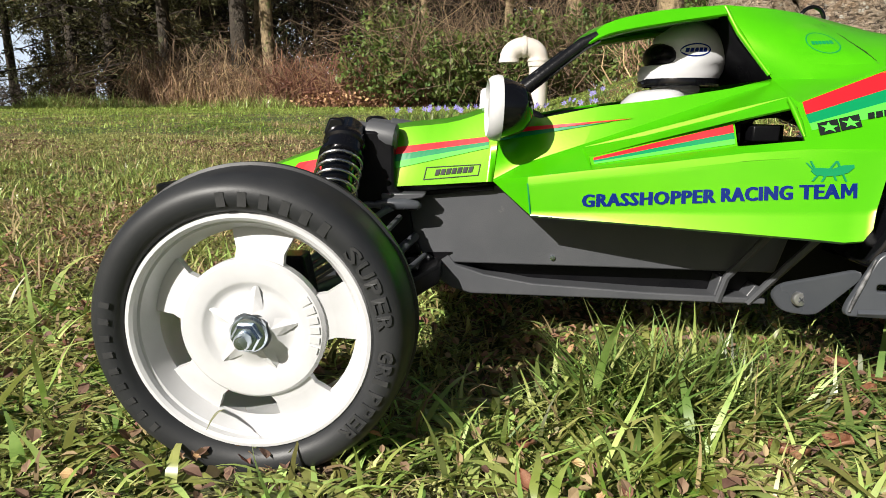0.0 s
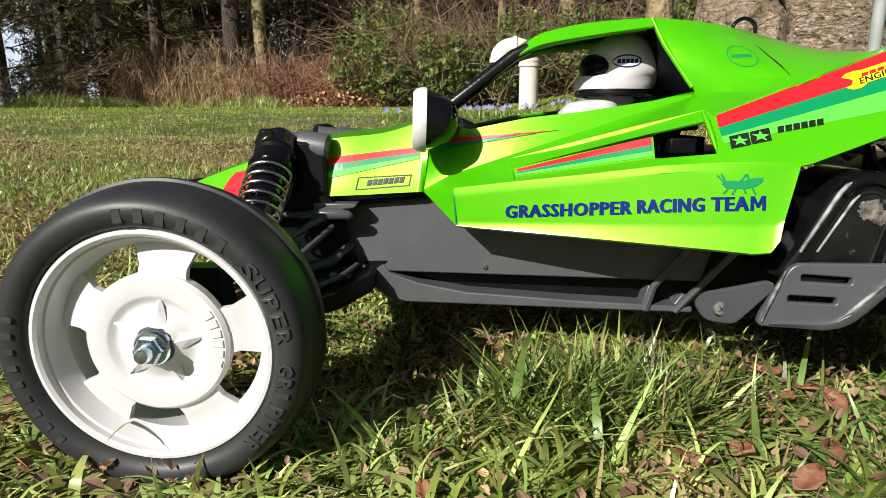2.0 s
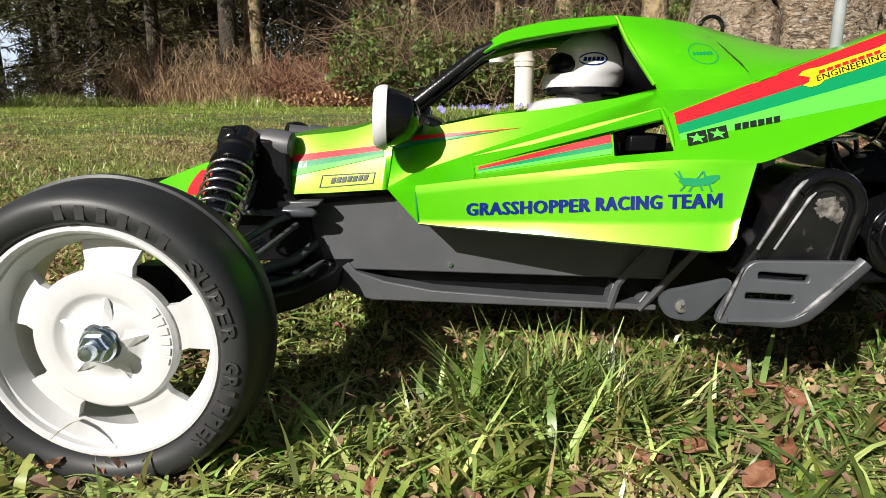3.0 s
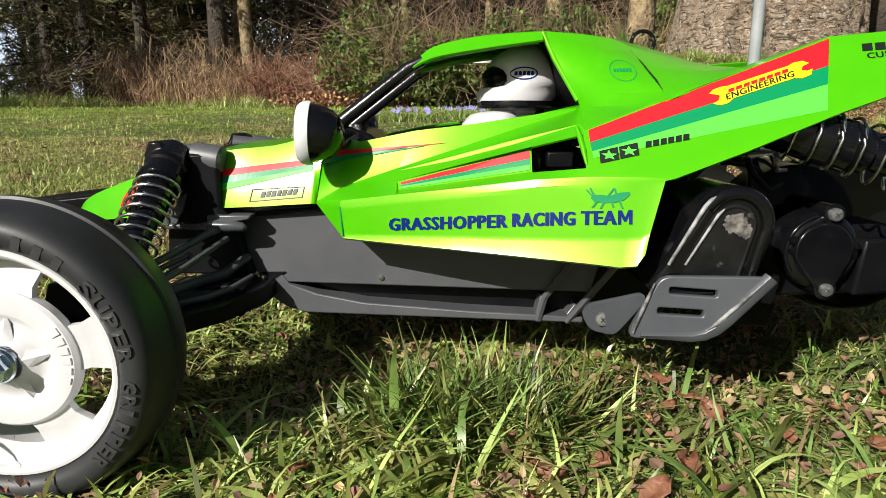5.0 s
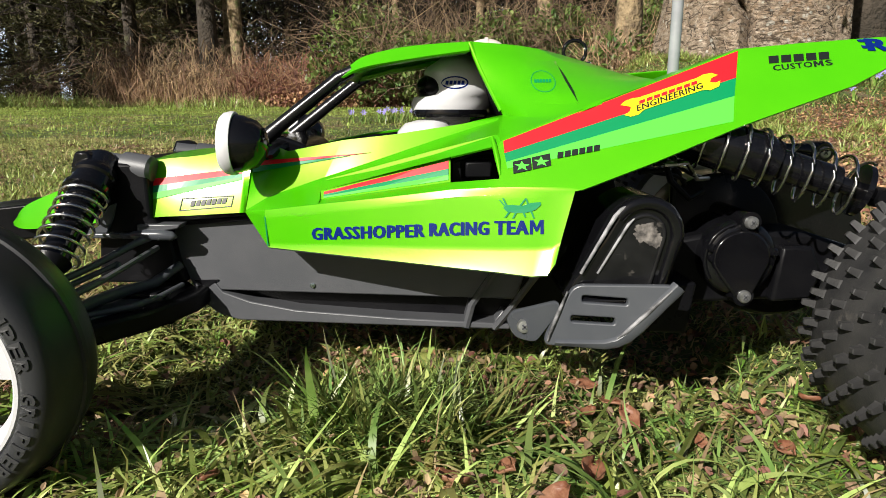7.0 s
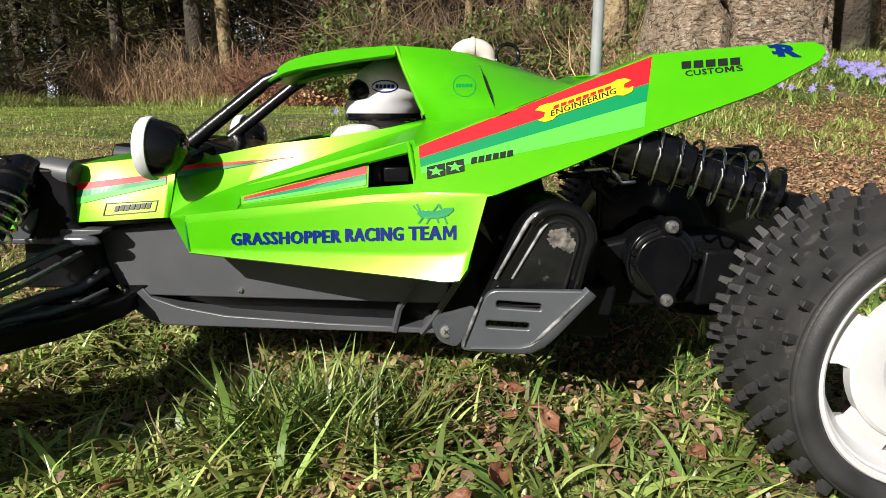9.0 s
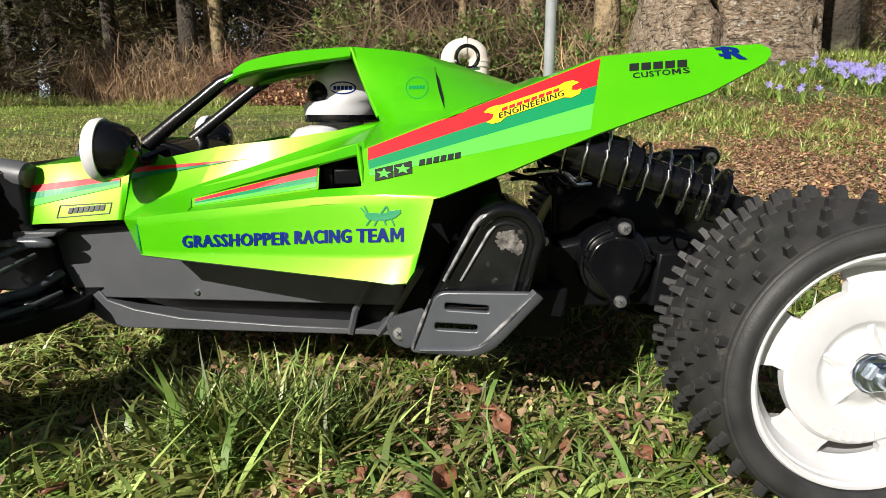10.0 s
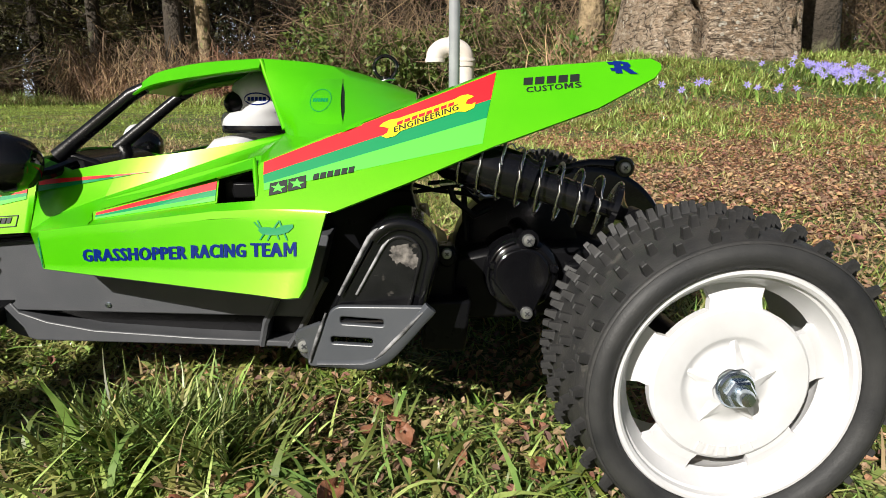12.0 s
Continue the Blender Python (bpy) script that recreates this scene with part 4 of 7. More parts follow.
# black block added to fill the gap under the body where deep shade lies
bm = bmesh.new()
prism(bm, [(146, 27), (190, 25), (200, 34), (200, 50), (190, 58), (185, 77), (150, 77)], -4, 2 * CY + 4)
part("gap_filler", bm, SATIN, box_, "black filler for the deep shade between tub and gearbox", bevel=1.0)
random.seed(11)
for i in range(7):
    bm = bmesh.new()
    x, z = random.uniform(183, 200), random.uniform(78, 84)
    pts = [(x, -26 + random.uniform(-4, 4), z), (x + 7, -24 + random.uniform(-5, 5), z + random.uniform(-3, 4)), (x + 15, -18, z + random.uniform(-6, 2)), (x + 22, -10, z - 6)]
    tube(bm, pts, 0.75, 6)
    part("wire", bm, SATIN if i % 3 else STEEL, box_, "thin motor lead")
for pts in ([(202.5, -12, 93), (203, -13, 78), (204, -12, 60)], [(196, -20, 86), (199, -22, 76), (206, -20, 70), (212, -16, 72)]):
    part("cable", tube(bmesh.new(), pts, 1.1, 8), SATIN, box_, "thick black cable")
bm = bmesh.new()
box(bm, 178, 192, -20, 40, 56, 66)
part("motor_can", bm, SATIN, box_, bevel=1.5)

# rear coil-over units
for s in (1, -1):
    def q(x, y, z):
        return (x, CY - s * (CY - y), z)
    unit = holder("rear_damper", buggy)
    a, b = q(199, -37.5, 91.0), q(244.0, -47.5, 76.0)
    part("damper_body", tube(bmesh.new(), [Vector(a).lerp(Vector(b), f) for f in (-0.08, -0.04, 0.42, 0.45, 0.50, 0.51, 0.86, 0.88, 1.0)], [6.6, 7.4, 7.4, 6.6, 6.4, 4.7, 4.7, 2.4, 2.4], 28), BLACK, unit, "glossy black damper tube")
    part("spring", coil(bmesh.new(), a, b, 8.3, 0.46, 8.2, 28), STEEL, unit, "bright steel coil spring", smooth=70)
    part("spring_seat", turned(bmesh.new(), [(7.6, -1.0), (7.6, 0.6), (4, 2.2), (2, 4), (0.1, 4)], b, Vector(b) - Vector(a), 28), BLACK, unit)
    part("end_eye", turned(bmesh.new(), [(3.0, -3), (3.0, 3)], Vector(b).lerp(Vector(a), -0.13), (0, 1, 0), 16), SATIN, unit)

# front suspension
front = holder("front_suspension", buggy)
front["label"] = "black plastic front arms and dampers"
bm = bmesh.new()
prism(bm, [(5, 59), (4.5, 72), (8, 81), (21, 81), (24.4, 77), (24.4, 62), (29, 58.5), (26, 55), (12, 55)], -13.5, 2 * CY + 13.5)
part("tower", bm, SATIN, front, "black front bulkhead", bevel=1.2)
bm = bmesh.new()
prism(bm, [(2, 38), (4, 58), (28, 58), (30, 46), (33, 38)], -9, 2 * CY + 9)
part("gear_bulkhead", bm, SATIN, front, "black block between the wishbones", bevel=1.0)
for s in (1, -1):
    def q(x, y, z):
        return (x, CY - s * (CY - y), z)
    part("tower_cap", tube(bmesh.new(), [q(6.5, -6.5, 81.0), q(14.6, -8.0, 79.9), q(15.2, -8.1, 79.8), q(22.6, -9.2, 78.6), q(24.4, -9.4, 78.3), q(25.2, -9.4, 78.2)], [3.5, 3.7, 4.7, 4.9, 4.7, 3.6], 24), GREY, front, "grey cylindrical mount")
    unit = holder("front_damper", buggy)
    a, b = q(8.6, -14.0, 78.6), q(7.0, -44, 52.6)
    va, vb = Vector(a), Vector(b)
    part("damper_cap", tube(bmesh.new(), [va.lerp(vb, f) for f in (-0.16, -0.10, 0.02, 0.04, 0.10, 0.12, 0.22, 0.23, 0.27, 0.28, 0.31)], [3.6, 5.6, 6.4, 7.0, 7.0, 6.3, 6.6, 7.4, 7.4, 6.4, 5.0], 22), BLACK, unit, "black damper cap")
    part("damper_body", tube(bmesh.new(), [va, va.lerp(vb, 0.62), va.lerp(vb, 0.64), vb], [5.4, 5.4, 4.4, 4.4], 18), BLACK, unit)
    part("cap_rib", prism(bmesh.new(), [(2.0, 80), (4.2, 85.2), (8.4, 85.0), (10.6, 79), (7, 76)], q(0, -19, 0)[1], q(0, -11, 0)[1]), BLACK, unit, "ribbed black top of the damper", bevel=0.8)
    part("lower_ball", turned(bmesh.new(), [(0.1, -2.9), (1.9, -2.2), (2.9, 0), (1.9, 2.2), (0.1, 2.9)], va.lerp(vb, 1.04), (0, 1, 0), 16), STEEL, unit, "steel ball joint", smooth=60)
    part("spring", coil(bmesh.new(), va.lerp(vb, 0.27), va.lerp(vb, 0.98), 6.9, 0.52, 7, 26), STEEL, unit, "bright steel coil spring", smooth=70)
    part("damper_foot", tube(bmesh.new(), [va.lerp(vb, 0.95), va.lerp(vb, 1.08)], [5.6, 3.5], 14), SATIN, unit)
    # grey of the two rims stands in for reflections on the black arm
    part("arm_rib", tube(bmesh.new(), [q(3, -60, 37.4), q(11, -46, 38.0), q(13, -34, 38.4), q(18, -24, 39.0), q(25, -17, 40.0), q(31, -8, 44.5)], [1.5, 1.9, 2.0, 2.0, 1.9, 1.5], 12), SLATE, front, "raised rim of the black lower wishbone, toned grey for reflected light", smooth=60)
    part("arm_rib", tube(bmesh.new(), [q(8, -60, 36.4), q(17, -43, 37.0), q(26, -35.5, 37.2), q(31, -27, 38.0), q(34.5, -16, 39.4)], [0.7, 1.0, 1.1, 1.0, 0.8], 10), SLATE, front, "thin rim of the black lower wishbone, toned grey for reflected light", smooth=60)
    bm = bmesh.new()
    plan = [(40, -5), (39.5, -17), (32, -37), (21, -51), (9, -68), (-4, -68), (6, -3)]
    rings(bm, [[q(x, y, z) for x, y in plan] for z in (29.5, 36.0)], True, True)
    part("lower_arm", bm, SATIN, front, "black lower wishbone", bevel=1.0)
    # lit top of the black arm put in as a thin grey plate
    bm = bmesh.new()
    plan = [(31, -8), (31, -24), (23, -37), (9, -60), (0, -60), (9, -8)]
    rings(bm, [[q(x, y, z) for x, y in plan] for z in (35.6, 36.5)], True, True)
    part("arm_web", bm, SLATE, front, "upper face of the black lower wishbone, toned grey as lit", bevel=0.3)
    bm = bmesh.new()
    tube(bm, [q(27, -9, 57), q(21, -18, 54.4), q(12, -32, 49.2), q(2, -56, 44.5)], [2.0, 1.3, 1.2, 1.2], 10)
    tube(bm, [q(17, -24, 48.6), q(18, -26, 47.0), q(16.4, -27, 45.6), q(10, -38, 42.8), q(2, -54, 39.6)], 0.95, 10)
    tube(bm, [q(17, -24, 48.6), q(10, -36, 45.6), q(3, -52, 42.6)], 0.95, 10)
    part("upper_arm", bm, SLATE, front, "grey slotted upper arm", smooth=60)
    part("tower_ledge", prism(bmesh.new(), [(-8, 55.6), (20, 55.2), (22, 57.2), (-8, 57.2)], q(0, -15.5, 0)[1], q(0, -9, 0)[1]), SLATE, front, "grey ledge on the front bulkhead", bevel=0.5)
    part("hinge_pin", tube(bmesh.new(), [q(18, -15, 56.4), q(22, -15, 56.6), q(28, -15, 56.6), q(32, -15, 56.2), q(33.5, -15, 56.0)], [1.2, 1.9, 2.0, 1.6, 0.6], 14), SLATE, front, "tapered grey hinge pin", smooth=60)
    part("tower_web", prism(bmesh.new(), [(2, 57), (9.5, 57), (12, 62.5), (13.5, 67.5), (11, 66.5), (7.5, 62)], q(0, -14.6, 0)[1], q(0, -12, 0)[1]), SLATE, front, "grey stepped web of the bulkhead", bevel=0.4)
    bm = bmesh.new()
    prism(bm, [(-5, 28), (6, 28), (8, 38), (6, 50), (-4, 50), (-7, 40)], q(0, -66, 0)[1], q(0, -58, 0)[1])
    tube(bm, [q(0, -88, 38.2), q(0, -60, 38.2)], 2.6, 12)
    part("upright", bm, SATIN, front, bevel=0.8)
    bm = bmesh.new()
    tube(bm, [q(26, -14, 52), q(20, -40, 47), q(14, -60, 44)], 1.0, 8)
    part("track_rod", bm, GREY, front, "thin steering rod")
    bm = bmesh.new()
    prism(bm, [(20, 56.5), (34, 58.6), (35, 60.2), (20, 60.2)], q(0, -15, 0)[1], q(0, -8, 0)[1])
    part("mount_tab", bm, GREY, front, bevel=0.5)
    bm = bmesh.new()
    prism(bm, [(12, 29.5), (33, 27), (36, 33), (30, 38.5), (14, 38)], q(0, -24, 0)[1], q(0, -3, 0)[1])
    part("arm_mount", bm, SATIN, front, bevel=1.0)


# wide flat bumper plate under the nose tip
bm = bmesh.new()
plan = softened([(-76, 20), (-76, 36), (-62, 50), (-22, 50), (-22, 12), (-62, 12)], 9, 6)
rings(bm, [[(x, y, z + 0.11 * (x + 60)) for x, y in plan] for z in (47.0, 60.4)], True, True)
part("bumper", bm, SATIN, buggy, "satin black front bumper plate", bevel=0.8)


# wheels
def make_wheel(name, label, centre, lip_r, back, tyre_profile, start, studs=False, camber=0.0, toe=0.0, side=1, disc=16.8):
    """A dished five-spoke wheel built about the y axis, its outer face towards -y."""
    wheel = holder(name, buggy)
    wheel["label"] = label
    bm = bmesh.new()
    prof = [(lip_r, 0.0), (lip_r + 0.6, 1.0), (lip_r, 2.2), (lip_r - 1.2, 3.0), (lip_r - 1.2, back - 2), (lip_r, back), (lip_r - 1.6, back), (lip_r - 2.6, back - 2), (lip_r - 3.4, 11), (lip_r - (5.0 if studs else 4.5), 7), (lip_r - 2.7, 3.2), (lip_r - 2.3, 2.2), (lip_r - 1.7, 1.9), (lip_r - 1.5, 0.5), (lip_r - 0.8, -0.1)]
    turned(bm, prof, (0, 0, 0), (0, 1, 0), 72, closed=True)
    part("barrel", bm, WHITE, wheel)
    bm = bmesh.new()
    hub = [(disc, 6.4), (disc, 4.0), (disc - 0.8, 3.2), (11.9, 2.9), (11.2, 3.2), (10.3, 4.0), (9.2, 4.3), (7.4, 3.7), (4.8, 2.0), (4.6, 3.2), (0.1, 3.2)]
    turned(bm, hub, (0, 0, 0), (0, 1, 0), 60)
    turned(bm, [(6.0, 5), (6.0, 18), (4.0, 19), (0.1, 19)], (0, 0, 0), (0, 1, 0), 24)
    part("hub_disc", bm, WHITE, wheel)
    for k in range(5):
        a0 = math.radians(start + 72 * k)
        bm = bmesh.new()
        pts = []
        for r, half, y in ((disc - 1.2, 21, 4.4), (disc + 2.2, 16.5, 5.0), (lip_r - 2.6, 17.5, 6.6)):
            row = []
            for f in (-1, -0.5, 0, 0.5, 1):
                a = a0 + math.radians(half * f)
                row.append((r * math.cos(a), y, r * math.sin(a)))
            pts.append(row)
        thick = [[(x, y + 2.0, z) for x, y, z in row] for row in pts]
        loops = [p + t[::-1] for p, t in zip(pts, thick)]
        rings(bm, loops, True, True)
        part("spoke", bm, WHITE, wheel, smooth=0)
        a1 = a0
        bm = bmesh.new()
        d, e = Vector((math.cos(a1), 0, math.sin(a1))), Vector((-math.sin(a1), 0, math.cos(a1)))
        loops = []
        for r, h, y0 in ((4.4, 2.7, 1.9), (8.0, 1.5, 3.0), (11.8, 0.15, 3.9)):
            c = d * r
            loops.append([tuple(c + e * h + Vector((0, y0 + 0.6, 0))), tuple(c - e * h + Vector((0, y0 + 0.6, 0))), tuple(c + Vector((0, y0 - 0.1, 0)))])
        rings(bm, loops, True, True)
        part("rib", bm, WHITE, wheel, smooth=0)
    # raised maker's mark on the disc as plain bars
    for k in range(6):
        a = math.radians((-18 if not studs else 248) + 9.5 * k)
        d, e = Vector((math.cos(a), 0, math.sin(a))), Vector((-math.sin(a), 0, math.cos(a)))
        bm = bmesh.new()
        loops = [[tuple(d * (disc - 0.8 - q * 0.62 if r else disc - 3.6 + q * 0.1) + e * h + Vector((0, 3.6 if lo else 2.8, 0))) for r, h in ((0, -0.8), (1, -0.8), (1, 0.8), (0, 0.8))] for lo, q in ((1, 0.5), (0, 0.8))]
        rings(bm, loops, True, True)
        part("raised_mark", bm, WHITE, wheel, smooth=0)
    bm = bmesh.new()
    hexa = [[(r * math.cos(math.pi * k / 3), y, r * math.sin(math.pi * k / 3)) for k in range(6)] for r, y in ((3.4, 3), (3.4, -1.6), (2.9, -2.2))]
    rings(bm, hexa, True, True)
    turned(bm, [(4.1, 2.2), (4.3, 0.8), (3.9, 0.2), (3.0, 0.0)], (0, 0, 0), (0, 1, 0), 24)
    part("wheel_nut", bm, CHROME, wheel, "plated locking wheel nut", smooth=25)
    bm = bmesh.new()
    turned(bm, [(1.9, 0), (1.9, -3.8), (1.5, -4.6), (0.1, -4.8)], (0, 0, 0), (0, 1, 0), 18)
    part("axle_end", bm, CHROME, wheel, "threaded plated axle end")
    bm = bmesh.new()
    turned(bm, tyre_profile, (0, 0, 0), (0, 1, 0), 96, closed=True)
    part("tyre", bm, TREAD if studs else RUBBER, wheel, "black rubber tyre with rows of spikes" if studs else "smooth black rubber tyre with a centre rib", smooth=35)
    if studs:
        bm = bmesh.new()
        turned(bm, [(27.9, 0.9), (28.4, -1.1), (29.4, -2.0), (30.8, -2.55), (32.2, -2.4), (33.3, -1.4), (33.9, -0.3), (33.2, 0.6), (30.5, 0.8)], (0, 0, 0), (0, 1, 0), 96, closed=True)
        part("sidewall", bm, SIDEWALL, wheel, "black rounded sidewall with dusty scuffs", smooth=60)
        part("sidewall_ring", turned(bmesh.new(), [(33.5, -1.3), (33.9, -1.2), (34.2, -0.4), (33.8, 0.4), (33.0, 0.2)], (0, 0, 0), (0, 1, 0), 96, closed=True), TREAD, wheel, "thin moulded ring at the shoulder", smooth=60)
        bm = bmesh.new()
        rings(bm, [[(h, w * i, v * j) for i, j in ((-1, -1), (1, -1), (1, 1), (-1, 1))] for h, w, v in ((-0.6, 1.3, 1.2), (0.2, 1.0, 0.95), (2.7, 0.74, 0.7), (2.9, 0.55, 0.5))], True, True)
        stud = part("stud", bm, TREAD, wheel, smooth=0)
        first_one = True
        for y, r, ph, count in ((1.6, 34.4, 0.0, 28), (6.4, 35.4, 0.5, 28), (11.4, 35.8, 0.0, 28), (16.4, 36.0, 0.5, 28), (21.4, 36.0, 0.0, 28), (26.4, 35.8, 0.5, 28), (31.4, 35.0, 0.0, 28), (35.6, 33.8, 0.5, 28)):
            for k in range(count):
                a = 2 * math.pi * (k + ph) / count
                lean = (y - 17.5) / 40
                rad = Vector((math.cos(a), lean, math.sin(a))).normalized()
                tan = Vector((-math.sin(a), 0, math.cos(a)))
                m = Matrix((rad, tan, rad.cross(tan))).transposed().to_4x4()
                m.translation = Vector((r * math.cos(a), y, r * math.sin(a))) * MM
                ob = stud if first_one else stud.copy()
                if not first_one:
                    scene.collection.objects.link(ob)
                first_one = False
                ob.matrix_basis = m
    wheel.matrix_basis = pose(centre[0] * MM, centre[1] * MM, centre[2] * MM, camber, 0, toe) @ (Matrix.Identity(4) if side > 0 else pose(0, 0, 0, 0, 0, 180))
    return wheel


FRONT_TYRE = [(27.6, 1.6), (28.0, 0.2), (28.8, -1.0), (30.2, -1.9), (31.6, -2.2), (33.0, -2.0), (34.2, -1.3), (35.1, -0.2), (35.7, 1.2), (36.1, 3.0), (36.4, 5.5), (36.6, 9.5), (36.7, 10.6), (37.4, 10.9), (37.4, 12.5), (36.7, 12.8), (36.5, 15), (36.0, 18), (35.0, 20.5), (33.4, 22.6), (31.4, 23.8), (29, 24), (27.4, 22)]
REAR_TYRE = [(27.6, 1.6), (28.4, -0.8), (30.6, -2.2), (32.4, -2.0), (33.8, -0.2), (34.8, 3.0), (35.6, 8), (36.0, 14), (36.0, 21), (35.6, 27), (34.8, 32), (33.4, 36), (31.4, 38.6), (28.6, 38.6), (27.4, 36)]
for s in (1, -1):
    wheel = make_wheel("front_wheel", "white plastic dished front wheel with a smooth ribbed tyre", (0.0, CY - s * (CY + 93.5), 38.0), 27.6, 22, FRONT_TYRE, 82, camber=2.0 * s, toe=0, side=s)
    if s == 1:
        # raised sidewall lettering: a legible word and plain bars for the maker's marks
        def on_wall(u, r, proud=0.5):
            return (r * math.cos(u), -2.05 - proud * math.sin(math.pi * min(1, max(0, (r - 28.4) / 6.2))), r * math.sin(u))

        def raised(poly):
            bm = bmesh.new()
            top = [on_wall(math.radians(a), r, 0.3) for a, r in poly]
            rings(bm, [[(x, y + 0.8, z) for x, y, z in top], top], True, True)
            return part("raised_mark", bm, RUBBER_MARK, wheel, smooth=0)
        for word, first_a, step in (("SUPER", 41.0, 7.6), ("GRIPPER", -4.0, 6.5)):
            for i, ch in enumerate(word):
                v, f, w, h = letters(ch, 1.0, 0.02)
                bm = bmesh.new()
                a0 = first_a - step * i
                wide = step * (0.34 if ch == "I" else 0.80)
                made = [bm.verts.new(Vector(on_wall(math.radians(a0 - wide * p[0] / w), 29.5 + 3.5 * p[1] / h)) * MM) for p in v]
                for p in f:
                    try:
                        bm.faces.new([made[k] for k in p])
                    except ValueError:
                        pass
                part("letter", bm, RUBBER_MARK, wheel, "raised moulded letter", smooth=0, tidy=False, thick=0.7)
        for k, a in enumerate(list(np.linspace(95, 53, 6)) + list(np.linspace(166, 224, 9))):
            raised([(a + 1.9, 29.6), (a + 1.6, 32.7), (a - 1.6, 32.7), (a - 1.9, 29.6)] if k < 6 else [(a + 1.3, 30.2), (a + 1.2, 32.4), (a - 1.2, 32.4), (a - 1.3, 30.2)])
    make_wheel("rear_wheel", "white plastic dished rear wheel with a spiked tyre", (257.4, CY - s * (CY + 101.5), 44.2), 27.6, 34, REAR_TYRE, 90, studs=True, camber=0, toe=0, side=s, disc=18.4)

# ---------------------------------------------------------------- the garden
def ground_z(x, y):
    x, y = np.asarray(x, float), np.asarray(y, float)
    base = 0.003 + 0.034 * np.maximum(0, np.minimum(y, 2.6) - 0.4) + 0.0125 * np.maximum(0, np.minimum(y, 60) - 2.6) + 0.010 * np.maximum(0, -np.maximum(y, -60) - 0.5)
    bank = 0.245 * np.exp(-(((np.minimum(x, 1.02) - 1.02) / 0.38) ** 2 + ((np.minimum(y, 2.35) - 2.35) / 0.75) ** 2)) * np.exp(-np.maximum(0, y - 2.35) * 0.25)
    lumps = 0.003 * np.sin(11 * x + 3 * y) * np.sin(9 * y - 4 * x) + 0.0016 * np.sin(47 * x + 1) * np.sin(53 * y)
    soft = lambda v: np.clip(v, 0, 1) ** 2 * (3 - 2 * np.clip(v, 0, 1))
    # hollow and dip are added to the ground's shape to deepen shade there
    hollow = 0.021 * soft((y + 0.026) / 0.024) * soft((0.13 - y) / 0.04) * soft((x - 0.176) / 0.024) * soft((0.268 - x) / 0.03)
    dip = 0.009 * soft((y + 0.06) / 0.024) * soft((0.075 - y) / 0.04) * soft((x + 0.004) / 0.024) * soft((0.086 - x) / 0.024)
    return base + bank + lumps - hollow - dip


SOIL = bpy.data.materials.new("lawn_soil")
SOIL.use_nodes = True
t_ = SOIL.node_tree
n_, l_ = t_.nodes, t_.links
co_ = n_.new("ShaderNodeTexCoord").outputs["Object"]


def soil_noise(s, d=6.0):
    k = n_.new("ShaderNodeTexNoise")
    k.inputs["Scale"].default_value, k.inputs["Detail"].default_value, k.inputs["Roughness"].default_value = s, d, 0.65
    l_.new(co_, k.inputs["Vector"])
    return k.outputs["Fac"]


def soil_mix(fac, lo, hi, a, b):
    r = n_.new("ShaderNodeMapRange")
    l_.new(fac, r.inputs["Value"])
    r.inputs["From Min"].default_value, r.inputs["From Max"].default_value = lo, hi
    k = n_.new("ShaderNodeMix")
    k.data_type = "RGBA"
    l_.new(r.outputs["Result"], k.inputs["Factor"])
    for sock, v in ((k.inputs["A"], a), (k.inputs["B"], b)):
        if isinstance(v, tuple):
            sock.default_value = (*v, 1)
        else:
            l_.new(v, sock)
    return k.outputs["Result"]


earth = soil_mix(soil_noise(170), 0.35, 0.65, (0.075, 0.05, 0.032), (0.25, 0.17, 0.11))
moss = soil_mix(soil_noise(300), 0.35, 0.65, (0.028, 0.05, 0.012), (0.11, 0.145, 0.035))
l_.new(soil_mix(soil_noise(5.0), 0.54, 0.64, moss, earth), n_["Principled BSDF"].inputs["Base Color"])
n_["Principled BSDF"].inputs["Roughness"].default_value = 0.95
b_ = n_.new("ShaderNodeBump")
b_.inputs["Strength"].default_value, b_.inputs["Distance"].default_value = 0.8, 0.006
l_.new(soil_noise(140), b_.inputs["Height"])
l_.new(b_.outputs["Normal"], n_["Principled BSDF"].inputs["Normal"])

u_ = np.linspace(-1, 1, 321)
axis_ = np.sign(u_) * (1.6 * np.abs(u_) + 14 * np.abs(u_) ** 3 + 600 * np.abs(u_) ** 9)
gx, gy = np.meshgrid(axis_ + 0.1, axis_ + 0.3)
gz = ground_z(gx, gy)
gv = np.stack([gx, gy, gz], -1).reshape(-1, 3)
k_ = len(u_)
gf = [(r * k_ + c, r * k_ + c + 1, (r + 1) * k_ + c + 1, (r + 1) * k_ + c) for r in range(k_ - 1) for c in range(k_ - 1)]
tagged(mesh_object("ground", gv.tolist(), gf, SOIL, smooth=True), "mossy lawn soil with bare brown patches", "ground", kind="structure")

GRASS = material("grass_blade", (0.16, 0.23, 0.034), 0.32, second=(0.46, 0.49, 0.165), scale=45, translucent=0.2, per_island=0.6, hue=0.04, spec=0.45)
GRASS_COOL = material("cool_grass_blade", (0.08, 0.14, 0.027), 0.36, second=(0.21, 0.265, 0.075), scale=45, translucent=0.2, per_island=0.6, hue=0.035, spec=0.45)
LAWN = material("far_lawn_blade", (0.22, 0.30, 0.05), 0.6, second=(0.44, 0.49, 0.135), scale=6, translucent=0.3, per_island=0.6, hue=0.035, spec=0.2)
